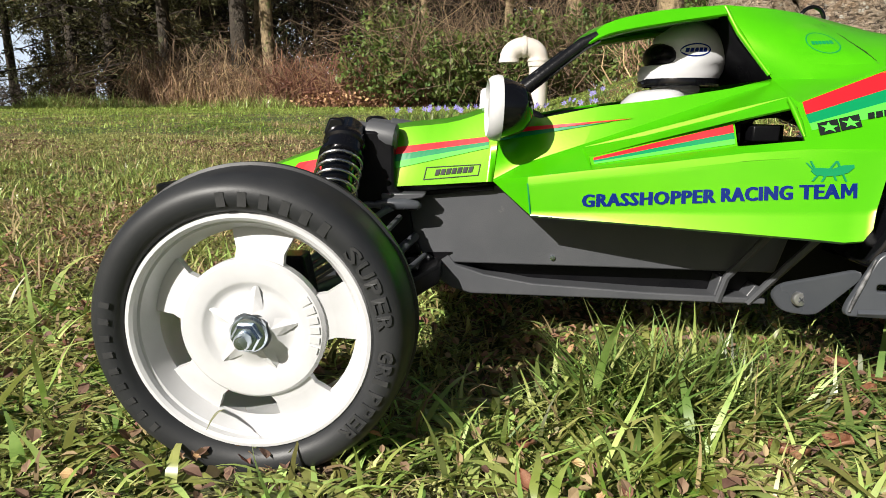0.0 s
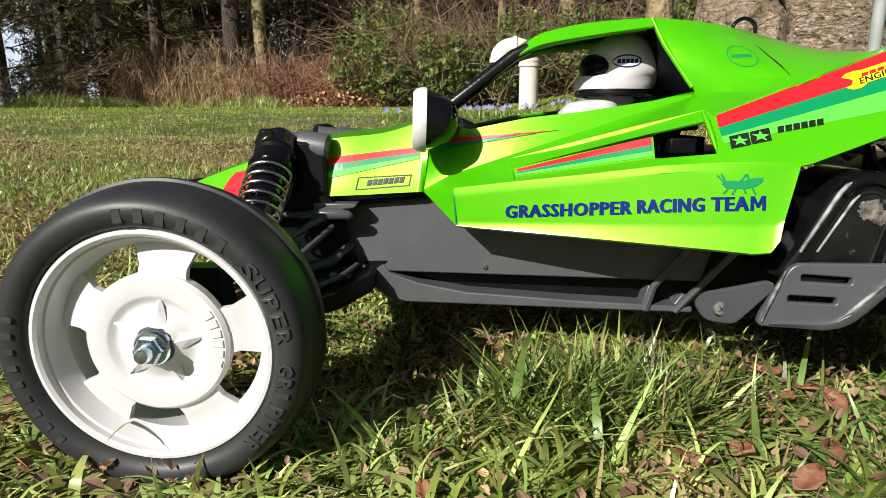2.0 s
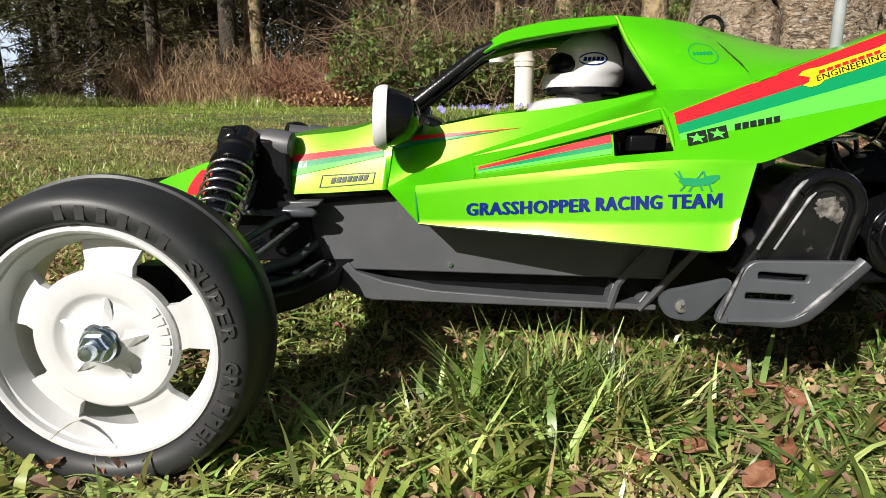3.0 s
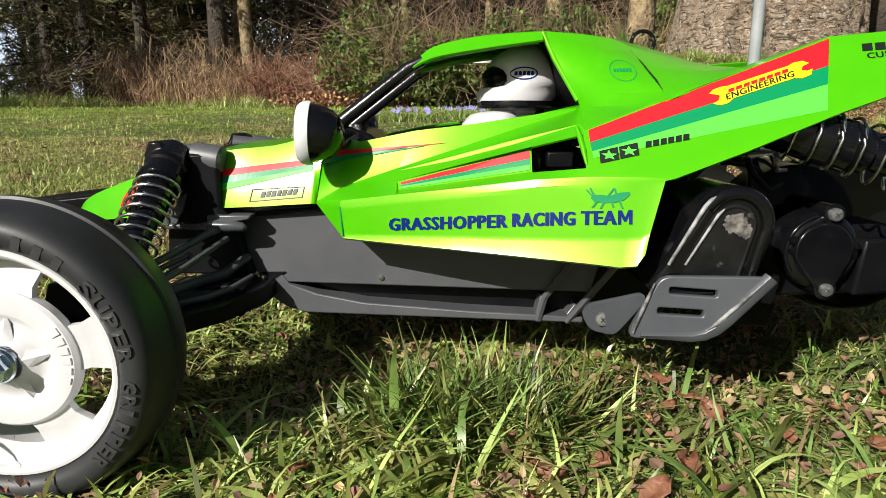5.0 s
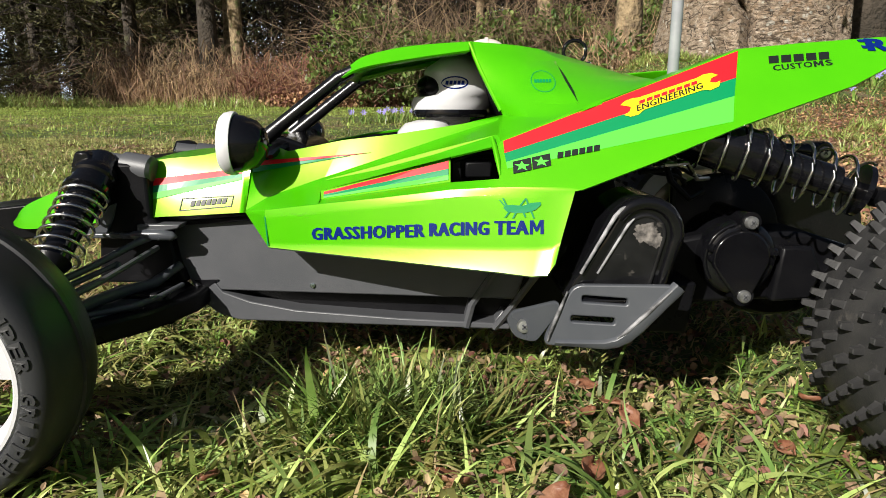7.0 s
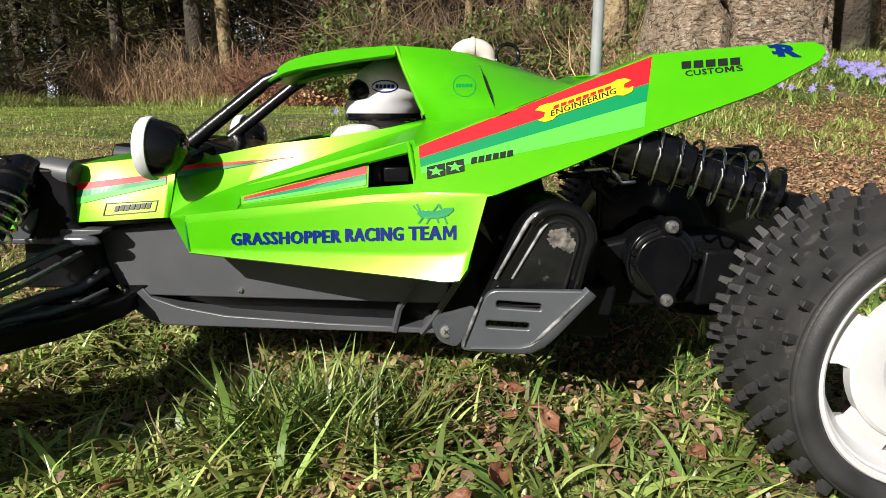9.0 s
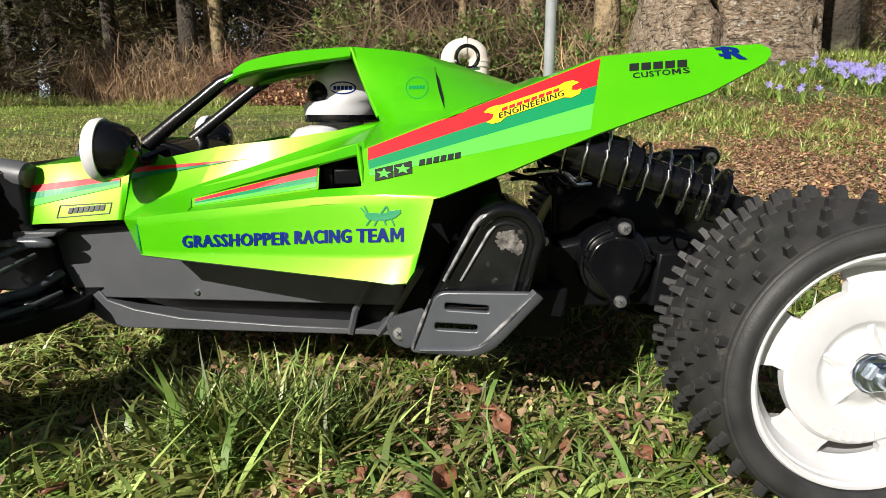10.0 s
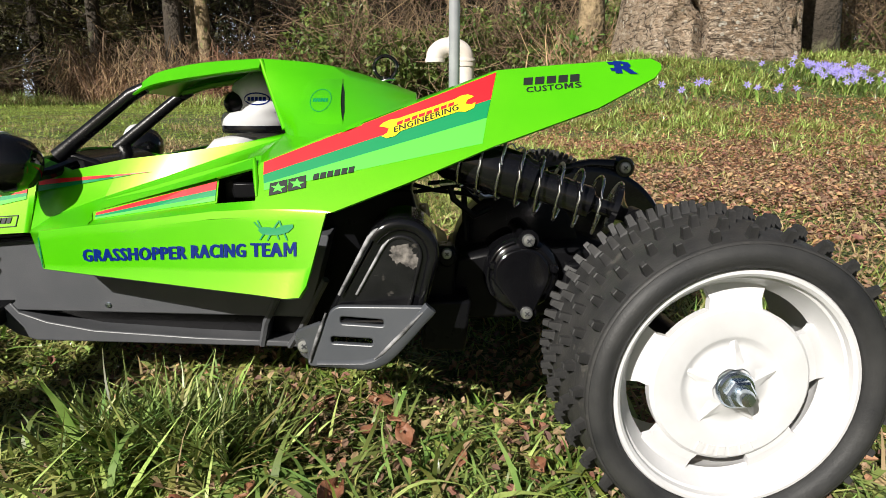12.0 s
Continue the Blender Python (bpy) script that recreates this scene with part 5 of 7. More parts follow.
MAT = material("matted_short_grass", (0.28, 0.29, 0.075), 0.55, second=(0.54, 0.52, 0.21), scale=60, translucent=0.25, per_island=0.6, hue=0.04, spec=0.25)
STRAW = material("dry_grass", (0.48, 0.37, 0.20), 0.7, second=(0.27, 0.19, 0.09), scale=40, translucent=0.2, per_island=0.4, hue=0.015)
FALLEN = material("fallen_leaf", (0.20, 0.075, 0.04), 0.45, second=(0.33, 0.17, 0.10), scale=200, translucent=0.12, bump=0.3, bump_scale=700)
CRUMB = material("leaf_crumbs", (0.19, 0.115, 0.07), 0.7, second=(0.34, 0.23, 0.14), scale=120, translucent=0.1, per_island=0.5, hue=0.03)
LITTER = material("dead_leaf", (0.27, 0.125, 0.065), 0.7, second=(0.47, 0.27, 0.165), scale=120, translucent=0.12, per_island=0.5, hue=0.03, bump=0.3, bump_scale=500)


def bark_material():
    """Old beech bark: grey-brown patches, wrinkles that run round the stem, pale lichen spots."""
    m = bpy.data.materials.new("beech_bark")
    m.use_nodes = True
    n, l = m.node_tree.nodes, m.node_tree.links
    p = n["Principled BSDF"]
    p.inputs["Roughness"].default_value = 0.85
    co = n.new("ShaderNodeTexCoord").outputs["Object"]
    mp = n.new("ShaderNodeMapping")
    mp.inputs["Scale"].default_value = (1, 1, 3.2)
    l.new(co, mp.inputs["Vector"])

    def noise_(vec, scale, detail, distortion=0.0):
        k = n.new("ShaderNodeTexNoise")
        k.inputs["Scale"].default_value, k.inputs["Detail"].default_value, k.inputs["Distortion"].default_value = scale, detail, distortion
        l.new(vec, k.inputs["Vector"])
        return k.outputs["Fac"]

    def span(v, lo, hi):
        k = n.new("ShaderNodeMapRange")
        l.new(v, k.inputs["Value"])
        k.inputs["From Min"].default_value, k.inputs["From Max"].default_value = lo, hi
        return k.outputs["Result"]

    def blend_(fac, a, b):
        k = n.new("ShaderNodeMix")
        k.data_type = "RGBA"
        l.new(fac, k.inputs["Factor"])
        for sock, v in ((k.inputs["A"], a), (k.inputs["B"], b)):
            if isinstance(v, tuple):
                sock.default_value = (*v, 1)
            else:
                l.new(v, sock)
        return k.outputs["Result"]

    wrinkle = noise_(mp.outputs["Vector"], 17, 5, 1.8)
    patch = blend_(span(noise_(co, 6, 4), 0.4, 0.62), (0.44, 0.335, 0.24), (0.34, 0.235, 0.15))
    def crack(v, lo, hi):
        k1, k2 = n.new("ShaderNodeMath"), n.new("ShaderNodeMath")
        k1.operation, k2.operation = "SUBTRACT", "ABSOLUTE"
        k1.inputs[1].default_value = 0.5
        l.new(v, k1.inputs[0])
        l.new(k1.outputs[0], k2.inputs[0])
        return span(k2.outputs[0], lo, hi)

    fine = noise_(mp.outputs["Vector"], 34, 3, 3.0)
    patch = blend_(span(noise_(co, 48, 3), 0.42, 0.62), patch, (0.52, 0.42, 0.32))
    col = blend_(span(wrinkle, 0.36, 0.48), (0.09, 0.062, 0.04), patch)
    col = blend_(crack(fine, 0.0, 0.022), (0.13, 0.088, 0.058), col)
    col = blend_(crack(noise_(co, 7, 3, 2.2), 0.002, 0.014), (0.05, 0.034, 0.024), col)
    cells = n.new("ShaderNodeTexVoronoi")
    cells.inputs["Scale"].default_value = 42
    l.new(co, cells.inputs["Vector"])
    spot = n.new("ShaderNodeMath")
    spot.operation = "MULTIPLY"
    k = n.new("ShaderNodeMapRange")
    l.new(cells.outputs["Distance"], k.inputs["Value"])
    for name_, v in (("From Min", 0.34), ("From Max", 0.22)):
        k.inputs[name_].default_value = v
    l.new(k.outputs["Result"], spot.inputs[0])
    l.new(span(noise_(co, 21, 2), 0.52, 0.58), spot.inputs[1])
    l.new(blend_(spot.outputs[0], col, (0.62, 0.58, 0.50)), p.inputs["Base Color"])
    b = n.new("ShaderNodeBump")
    b.inputs["Strength"].default_value, b.inputs["Distance"].default_value = 1.0, 0.02
    heap = n.new("ShaderNodeMath")
    heap.operation = "MULTIPLY_ADD"
    heap.inputs[1].default_value = 0.35
    l.new(crack(fine, 0.0, 0.05), heap.inputs[0])
    l.new(wrinkle, heap.inputs[2])
    l.new(heap.outputs[0], b.inputs["Height"])
    l.new(b.outputs["Normal"], p.inputs["Normal"])
    return m


BARK = bark_material()
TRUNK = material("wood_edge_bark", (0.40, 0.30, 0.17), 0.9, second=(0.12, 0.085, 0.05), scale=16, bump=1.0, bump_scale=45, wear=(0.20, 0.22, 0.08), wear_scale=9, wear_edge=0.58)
# darker copy of the wood-edge bark, toned for trunks that stand in shade
DARK_BARK = material("shade_toned_bark", (0.065, 0.05, 0.036), 0.9, second=(0.035, 0.028, 0.02), scale=7, bump=1.0, bump_scale=30, wear=(0.11, 0.11, 0.055), wear_scale=4, wear_edge=0.6)
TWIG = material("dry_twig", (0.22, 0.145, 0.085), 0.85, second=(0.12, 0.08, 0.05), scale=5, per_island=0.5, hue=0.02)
# lighter copy of the dry twig with sunlight mixed into the colour
DRY = material("sun_toned_twig", (0.43, 0.28, 0.165), 0.85, second=(0.23, 0.145, 0.085), scale=5, per_island=0.4, hue=0.02)
# darker copy of the dry twig; the wood's inner shade is in this colour
DEEP = material("shade_toned_twig", (0.055, 0.04, 0.026), 0.9, second=(0.03, 0.022, 0.015), scale=5, per_island=0.4, hue=0.02)
BRAMBLE = material("bramble", (0.30, 0.14, 0.085), 0.8, second=(0.17, 0.085, 0.055), scale=5, per_island=0.5, hue=0.03)
LEAF = material("evergreen_leaf", (0.07, 0.12, 0.025), 0.5, second=(0.20, 0.24, 0.06), scale=4, translucent=0.25, per_island=0.5, hue=0.03)
BOUGH = material("olive_needle_spray", (0.07, 0.078, 0.026), 0.6, second=(0.15, 0.13, 0.052), scale=3, translucent=0.15, per_island=0.5, hue=0.02)
NEEDLE = material("conifer_needle", (0.06, 0.075, 0.025), 0.6, second=(0.12, 0.115, 0.04), scale=4, translucent=0.15, per_island=0.4, hue=0.02)
LILAC = material("lilac_petal", (0.33, 0.28, 0.72), 0.55, second=(0.45, 0.40, 0.82), scale=60, translucent=0.35)
rng = np.random.default_rng(7)


def add_stuff(name, v, f, mat, label, category, smooth=False):
    me = bpy.data.meshes.new(name)
    v = np.asarray(v, np.float32).reshape(-1, 3)
    f = np.asarray(f, np.int32)
    me.vertices.add(len(v))
    me.vertices.foreach_set("co", v.ravel())
    me.loops.add(f.size)
    me.loops.foreach_set("vertex_index", f.ravel())
    me.polygons.add(len(f))
    me.polygons.foreach_set("loop_start", np.arange(0, f.size, f.shape[1], dtype=np.int32))
    me.polygons.foreach_set("use_smooth", np.full(len(f), smooth))
    me.update(calc_edges=True)
    me.materials.append(mat)
    return tagged(new(name, me), label, category, kind="stuff")


def patchy(x, y, s=5.0):
    """0 to 1, in soft irregular patches."""
    q = np.sin(s * x + 1.3 * np.sin(s * 0.7 * y + 0.4)) + np.sin(s * 1.31 * y + 1.7 * np.sin(s * 0.6 * x + 2.0)) + 0.7 * np.sin(s * 2.3 * (x + y) + 0.8) + 0.5 * np.sin(s * 4.1 * (x - 0.7 * y))
    return np.clip(0.5 + q / 4.4, 0, 1)


def blades(name, x, y, length, width, mat, label, segs=3, flop=1.0, lift=0.0):
    n = len(x)
    length = np.where(y < -0.085, length * np.clip(1 + (y + 0.085) * 14, 0.45, 1), length)
    length = np.where((x > 0.02) & (x < 0.21) & (y > -0.035) & (y < 0.085), np.minimum(length, 0.017), length)
    length = np.where((x > -0.08) & (x < 0.035) & (y < -0.07), np.minimum(length, 0.017), length)
    length = np.where((x > 0.19) & (x < 0.245) & (y > -0.06) & (y < 0.08), np.minimum(length, 0.010), length)
    length = np.where((x > 0.01) & (x < 0.075) & (y > -0.052) & (y < 0.06), np.minimum(length, 0.010), length)
    az = rng.uniform(0, 2 * np.pi, n)
    tilt = np.clip(rng.normal(0.75, 0.35, n) * flop, 0.05, 1.45)
    curve = rng.uniform(0.2, 1.5, n) * flop
    drift = rng.normal(0, 0.55, n)
    turn = az + np.pi / 2 + rng.normal(0, 0.5, n)
    wx, wy = np.cos(turn), np.sin(turn)
    px, py, pz = x.copy(), y.copy(), ground_z(x, y) - 0.001 + lift
    rows = []
    for k in range(segs + 1):
        f = k / segs
        dx, dy = np.cos(az + drift * f * f), np.sin(az + drift * f * f)
        w = width * (1 - f ** 1.5) * 0.5 * (0.8 + 0.45 * min(1, 4 * f)) + (0.00005 if k == segs else 0)
        rows.append(np.stack([np.stack([px - wx * w, py - wy * w, pz], -1), np.stack([px + wx * w, py + wy * w, pz + 0.12 * w], -1)], 1))
        a = np.minimum(tilt + curve * f, 1.75)
        step = length / segs
        px, py, pz = px + dx * np.sin(a) * step, py + dy * np.sin(a) * step, pz + np.cos(a) * step
        pz = np.maximum(pz, ground_z(px, py) + 0.0015)
    v = np.concatenate(rows, 1)
    per = 2 * (segs + 1)
    base = (np.arange(n) * per)[:, None, None]
    quad = np.array([[2 * k, 2 * k + 1, 2 * k + 3, 2 * k + 2] for k in range(segs)])[None]
    return add_stuff(name, v, (base + quad).reshape(-1, 4), mat, label, "grass", True)


def scatter(n, x0, x1, y0, y1, keep):
    x, y = rng.uniform(x0, x1, n), rng.uniform(y0, y1, n)
    k = rng.uniform(0, 1, n) < keep(x, y)
    return x[k], y[k]


def fan(n, y0, y1, keep):
    y = np.sqrt(rng.uniform(y0 ** 2, y1 ** 2, n))
    x = 0.12 + (y + 0.25) * rng.uniform(-0.9, 0.95, n)
    k = rng.uniform(0, 1, n) < keep(x, y)
    return x[k], y[k]


def off_tyre(x, y):
    """Few blades where the near wheels stand."""
    a = (np.abs(x) < 0.022) & (y > -0.098) & (y < -0.068)
    b = (np.abs(x - 0.257) < 0.024) & (y > -0.106) & (y < -0.064)
    return np.where(a | b, 0.15, 1.0)


gap = lambda x, y: np.clip((patchy(x, y, 41) - 0.36) * 4.5, 0.0, 1.0)
x, y = scatter(40000, -0.28, 0.56, -0.13, 0.16, lambda x, y: np.where(x > 0.12, 0.4, 1.0) * (0.25 + 0.75 * gap(x, y)) * off_tyre(x, y))
blades("grass", x, y, rng.uniform(0.004, 0.011, len(x)), rng.uniform(0.0006, 0.0013, len(x)), MAT, "short matted moss and grass at the ground", 2, 1.7)
x, y = scatter(22000, -0.28, 0.56, -0.13, 0.16, lambda x, y: (0.08 + 0.92 * gap(x + 0.3, y)) * off_tyre(x, y))
blades("grass", x, y, rng.uniform(0.008, 0.024, len(x)), rng.uniform(0.0007, 0.0016, len(x)), GRASS, "short bright green lawn grass round the buggy", 4, 1.4)
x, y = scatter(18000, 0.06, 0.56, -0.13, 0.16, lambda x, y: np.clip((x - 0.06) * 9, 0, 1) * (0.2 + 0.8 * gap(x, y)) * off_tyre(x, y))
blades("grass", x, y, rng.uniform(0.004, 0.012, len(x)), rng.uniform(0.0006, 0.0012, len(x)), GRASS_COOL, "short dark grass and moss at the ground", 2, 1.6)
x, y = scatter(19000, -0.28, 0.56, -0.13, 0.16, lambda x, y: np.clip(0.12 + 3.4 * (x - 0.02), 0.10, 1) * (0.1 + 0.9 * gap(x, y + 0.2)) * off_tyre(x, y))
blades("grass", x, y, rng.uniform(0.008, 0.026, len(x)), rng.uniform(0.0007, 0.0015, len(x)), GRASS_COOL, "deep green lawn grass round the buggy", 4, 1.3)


def tufts(n, x0, x1, y0, y1, per, spread, keep):
    """Plan places of blades that grow in small tufts."""
    cx, cy = scatter(n, x0, x1, y0, y1, keep)
    k = rng.integers(per[0], per[1], len(cx))
    cx, cy = np.repeat(cx, k), np.repeat(cy, k)
    return cx + rng.normal(0, spread, len(cx)), cy + rng.normal(0, spread, len(cx))


x, y = tufts(460, -0.28, 0.56, -0.112, 0.06, (5, 13), 0.0045, lambda x, y: off_tyre(x, y) * np.where(x > 0.13, 0.32, 1.0) * (0.25 + 0.75 * gap(x + 0.1, y)))
blades("tall_grass", x, y, rng.uniform(0.014, 0.042, len(x)), rng.uniform(0.0012, 0.0030, len(x)), GRASS, "long flat bright green grass blades lying over", 6, 1.9)
x, y = tufts(400, -0.28, 0.56, -0.112, 0.05, (4, 11), 0.0045, lambda x, y: off_tyre(x, y) * (0.12 + 0.88 * (x > 0.06)) * (0.2 + 0.8 * gap(x, y)))
blades("tall_grass", x, y, rng.uniform(0.016, 0.038, len(x)), rng.uniform(0.0011, 0.0026, len(x)), GRASS_COOL, "longer deep green grass blades", 6, 1.8)
x, y = tufts(240, -0.28, 0.56, -0.112, 0.02, (3, 7), 0.004, lambda x, y: off_tyre(x, y) * np.where(x > 0.13, 0.32, 1.0))
blades("tall_grass", x, y, rng.uniform(0.022, 0.048, len(x)), rng.uniform(0.0014, 0.0032, len(x)), GRASS, "long pale green blades flattened across the lawn", 7, 2.5)
x, y = rng.normal(0.112, 0.016, 760), rng.normal(-0.049, 0.007, 760)
blades("tall_grass", x, y, rng.uniform(0.014, 0.034, len(x)), rng.uniform(0.0008, 0.0016, len(x)), GRASS_COOL, "upright tuft of green grass beside the buggy", 6, 0.8)
x, y = rng.normal(0.108, 0.020, 420), rng.normal(-0.051, 0.009, 420)
blades("tall_grass", x, y, rng.uniform(0.014, 0.032, len(x)), rng.uniform(0.0010, 0.0019, len(x)), GRASS, "brighter blades of the upright tuft", 6, 0.85)
x, y = scatter(19000, -0.3, 0.6, -0.14, 0.3, lambda x, y: 0.3 + 0.7 * (gap(x, y) < 0.5))
blades("dry_grass", x, y, rng.uniform(0.008, 0.030, len(x)), rng.uniform(0.0005, 0.0012, len(x)), STRAW, "dry straw-coloured grass stems", 4, 1.9)
x, y = scatter(34000, -0.75, 0.3, 0.10, 0.9, lambda x, y: 0.15 + 0.85 * (patchy(x, y, 11) < 0.42))
blades("dry_grass", x, y, rng.uniform(0.010, 0.030, len(x)), rng.uniform(0.0006, 0.0014, len(x)), STRAW, "dry straw matted in the lawn", 3, 1.9)
worn = lambda x, y: np.where((x < 0.3) & (y > 0.55) & (patchy(x + 0.2, 0.8 * y, 9) < 0.34), 0.15, 1.0)
mid_keep = lambda x, y: worn(x, y) * np.where(x < 0.3, 0.6, 0.12) + np.where(x < 0.3, 0.4, 0.88) * np.clip((patchy(x, y, 6) - 0.28) * 3.0 - 0.6 * ((x > 0.35) & (patchy(x, y, 11) < 0.56)), 0.05, 1)
x, y = scatter(42000, -1.3, 0.3, 0.3, 1.9, lambda x, y: 1.0 * (worn(x, y) < 0.5))
blades("dry_grass", x, y, rng.uniform(0.010, 0.026, len(x)), rng.uniform(0.0008, 0.0020, len(x)), STRAW, "flattened dead grass in worn lawn patches", 3, 2.1)
x, y = scatter(26000, -1.2, 0.3, 0.25, 1.6, lambda x, y: 1.0 * (patchy(x - 0.3, y, 13) > 0.57) * worn(x, y))
blades("grass", x, y, rng.uniform(0.010, 0.026, len(x)), rng.uniform(0.0009, 0.0018, len(x)), GRASS_COOL, "fresh green tussocks in the lawn", 3, 1.5)
x, y = scatter(52000, -0.7, 0.25, 0.10, 0.7, lambda x, y: worn(x, y) * (0.35 + 0.65 * (patchy(x, y, 17) > 0.42)))
blades("grass", x, y, rng.uniform(0.008, 0.022, len(x)), rng.uniform(0.0008, 0.0016, len(x)), GRASS, "tangled lawn grass beyond the front wheel", 3, 1.6)
x, y = fan(200000, 0.16, 1.3, mid_keep)
blades("grass", x, y, rng.uniform(0.006, 0.017, len(x)), rng.uniform(0.0009, 0.0018, len(x)), MAT, "patchy mossy lawn grass", 2, 2.5)
x, y = fan(280000, 1.3, 5.0, lambda x, y: np.where((x > 0.45) & (y < 2.4), 0.4, 1.0) * (0.3 + 0.7 * np.clip((patchy(x, y, 3.0) - 0.25) * 3, 0, 1)))
blades("grass", x, y, rng.uniform(0.010, 0.024, len(x)), rng.uniform(0.0022, 0.0042, len(x)), LAWN, "lawn grass further off", 2, 2.9)
x, y = fan(120000, 5.0, 12.0, lambda x, y: np.ones_like(x))
blades("grass", x, y, rng.uniform(0.02, 0.05, len(x)), rng.uniform(0.006, 0.012, len(x)), LAWN, "lawn grass before the wood", 2, 2.2)
x, y = fan(30000, 7.6, 9.0, lambda x, y: (x < -2.2) & (x > -6.0))
mound = np.clip(patchy(x, y, 2.3) * 1.7 - 0.2, 0.15, 1.3)
blades("tall_grass", x, y, rng.uniform(0.05, 0.24, len(x)) * mound, rng.uniform(0.006, 0.011, len(x)), GRASS, "taller green grass along the wood edge", 3, 0.8)
x, y = fan(9000, 7.6, 8.8, lambda x, y: ((x < -2.2) & (x > -5.2)) * (patchy(x + 1, y, 2.9) > 0.55))
blades("dry_grass", x, y, rng.uniform(0.08, 0.24, len(x)), rng.uniform(0.006, 0.011, len(x)), STRAW, "tall dry grass clumps along the wood edge", 3, 1.0)
x, y = fan(24000, 0.2, 2.6, lambda x, y: 0.15 + 0.85 * (patchy(x, y, 6) < 0.4))
blades("dry_grass", x, y, rng.uniform(0.010, 0.03, len(x)), rng.uniform(0.001, 0.0024, len(x)), STRAW, "dry straw scattered in the lawn", 2, 1.7)


def leaves(name, x, y, z, size, mat, label, category, flat=0.5, slim=1.0):
    """Small folded leaves: six-cornered, creased along the middle."""
    n = len(x)
    a = rng.uniform(0, 2 * np.pi, n)
    p, r = rng.normal(0, flat, n), rng.normal(0, flat, n)
    ux = np.stack([np.cos(a) * np.cos(p), np.sin(a) * np.cos(p), np.sin(p)], -1)
    vx = np.stack([-np.sin(a) * np.cos(r), np.cos(a) * np.cos(r), np.sin(r)], -1)
    wx = np.cross(ux, vx)
    c = np.stack([x, y, z], -1)
    s = size[:, None]
    wid = rng.uniform(0.22, 0.4, n)[:, None] * slim
    fold = rng.uniform(0.05, 0.22, n)[:, None]
    pts = [c - ux * s * 0.5, c + ux * s * 0.5 + wx * s * fold * rng.uniform(-1, 1, n)[:, None], c - ux * s * 0.15 + vx * s * wid + wx * s * fold, c + ux * s * 0.2 + vx * s * wid * 0.85 + wx * s * fold,
           c - ux * s * 0.15 - vx * s * wid + wx * s * fold, c + ux * s * 0.2 - vx * s * wid * 0.85 + wx * s * fold]
    v = np.stack(pts, 1)
    base = (np.arange(n) * 6)[:, None, None]
    f = np.array([[0, 1, 3, 2], [1, 0, 4, 5]])[None]
    return add_stuff(name, v, (base + f).reshape(-1, 4), mat, label, category)


x, y = scatter(8000, -0.3, 0.6, -0.10, 0.3, lambda x, y: 0.12 + 0.88 * (gap(x, y) < 0.5))
leaves("leaf_litter", x, y, ground_z(x, y) + rng.uniform(0.002, 0.006, len(x)), rng.uniform(0.0020, 0.0052, len(x)), LITTER, "pale brown dead leaf pieces showing between the grass", "leaves", 0.5)
x, y = scatter(15000, -0.3, 0.6, -0.11, 0.3, lambda x, y: 0.25 + 0.75 * (gap(x, y) < 0.6))
leaves("leaf_litter", x, y, ground_z(x, y) + rng.uniform(0.002, 0.007, len(x)), rng.uniform(0.002, 0.005, len(x)), CRUMB, "brown dead leaf fragments between the grass", "leaves", 0.5)
x, y = fan(90000, 0.25, 1.1, lambda x, y: np.clip(0.03 + 0.7 * (x > 0.3) * (patchy(x, y, 7) < 0.6) + 0.25 * (patchy(x, y, 9) < 0.36), 0, 1))
leaves("leaf_litter", x, y, ground_z(x, y) + rng.uniform(0.001, 0.006, len(x)), rng.uniform(0.003, 0.008, len(x)), CRUMB, "small brown leaf crumbs on the lawn", "leaves", 0.4)
x, y = fan(70000, 0.2, 1.6, lambda x, y: (x > 0.3) * (0.25 + 0.75 * (patchy(x, y, 9) < 0.55)))
leaves("leaf_litter", x, y, ground_z(x, y) + rng.uniform(0.001, 0.007, len(x)), rng.uniform(0.003, 0.009, len(x)), LITTER, "pale brown dry leaves on the bank", "leaves", 0.4)
x, y = fan(240000, 0.2, 2.4, lambda x, y: (x > 0.28) * (0.05 + 0.95 * (patchy(x, y, 8) > 0.56) * (patchy(x + 3, y, 23) > 0.40)))
far_off = np.clip((y - 0.4) / 1.6, 0, 1)
blades("grass", x, y, rng.uniform(0.010, 0.028, len(x)) * (1 + 0.8 * far_off), rng.uniform(0.0009, 0.002, len(x)) * (1 + 1.2 * far_off), GRASS, "grass tufts between the leaves on the bank", 3, 1.1)
x, y = fan(46000, 0.7, 2.6, lambda x, y: np.clip(0.75 * (x > 0.3) * (patchy(x, y, 5) < 0.56), 0, 1))
leaves("leaf_litter", x, y, ground_z(x, y) + rng.uniform(0.002, 0.012, len(x)), rng.uniform(0.004, 0.010, len(x)), LITTER, "brown dead leaves on the lawn and bank", "leaves", 0.4)


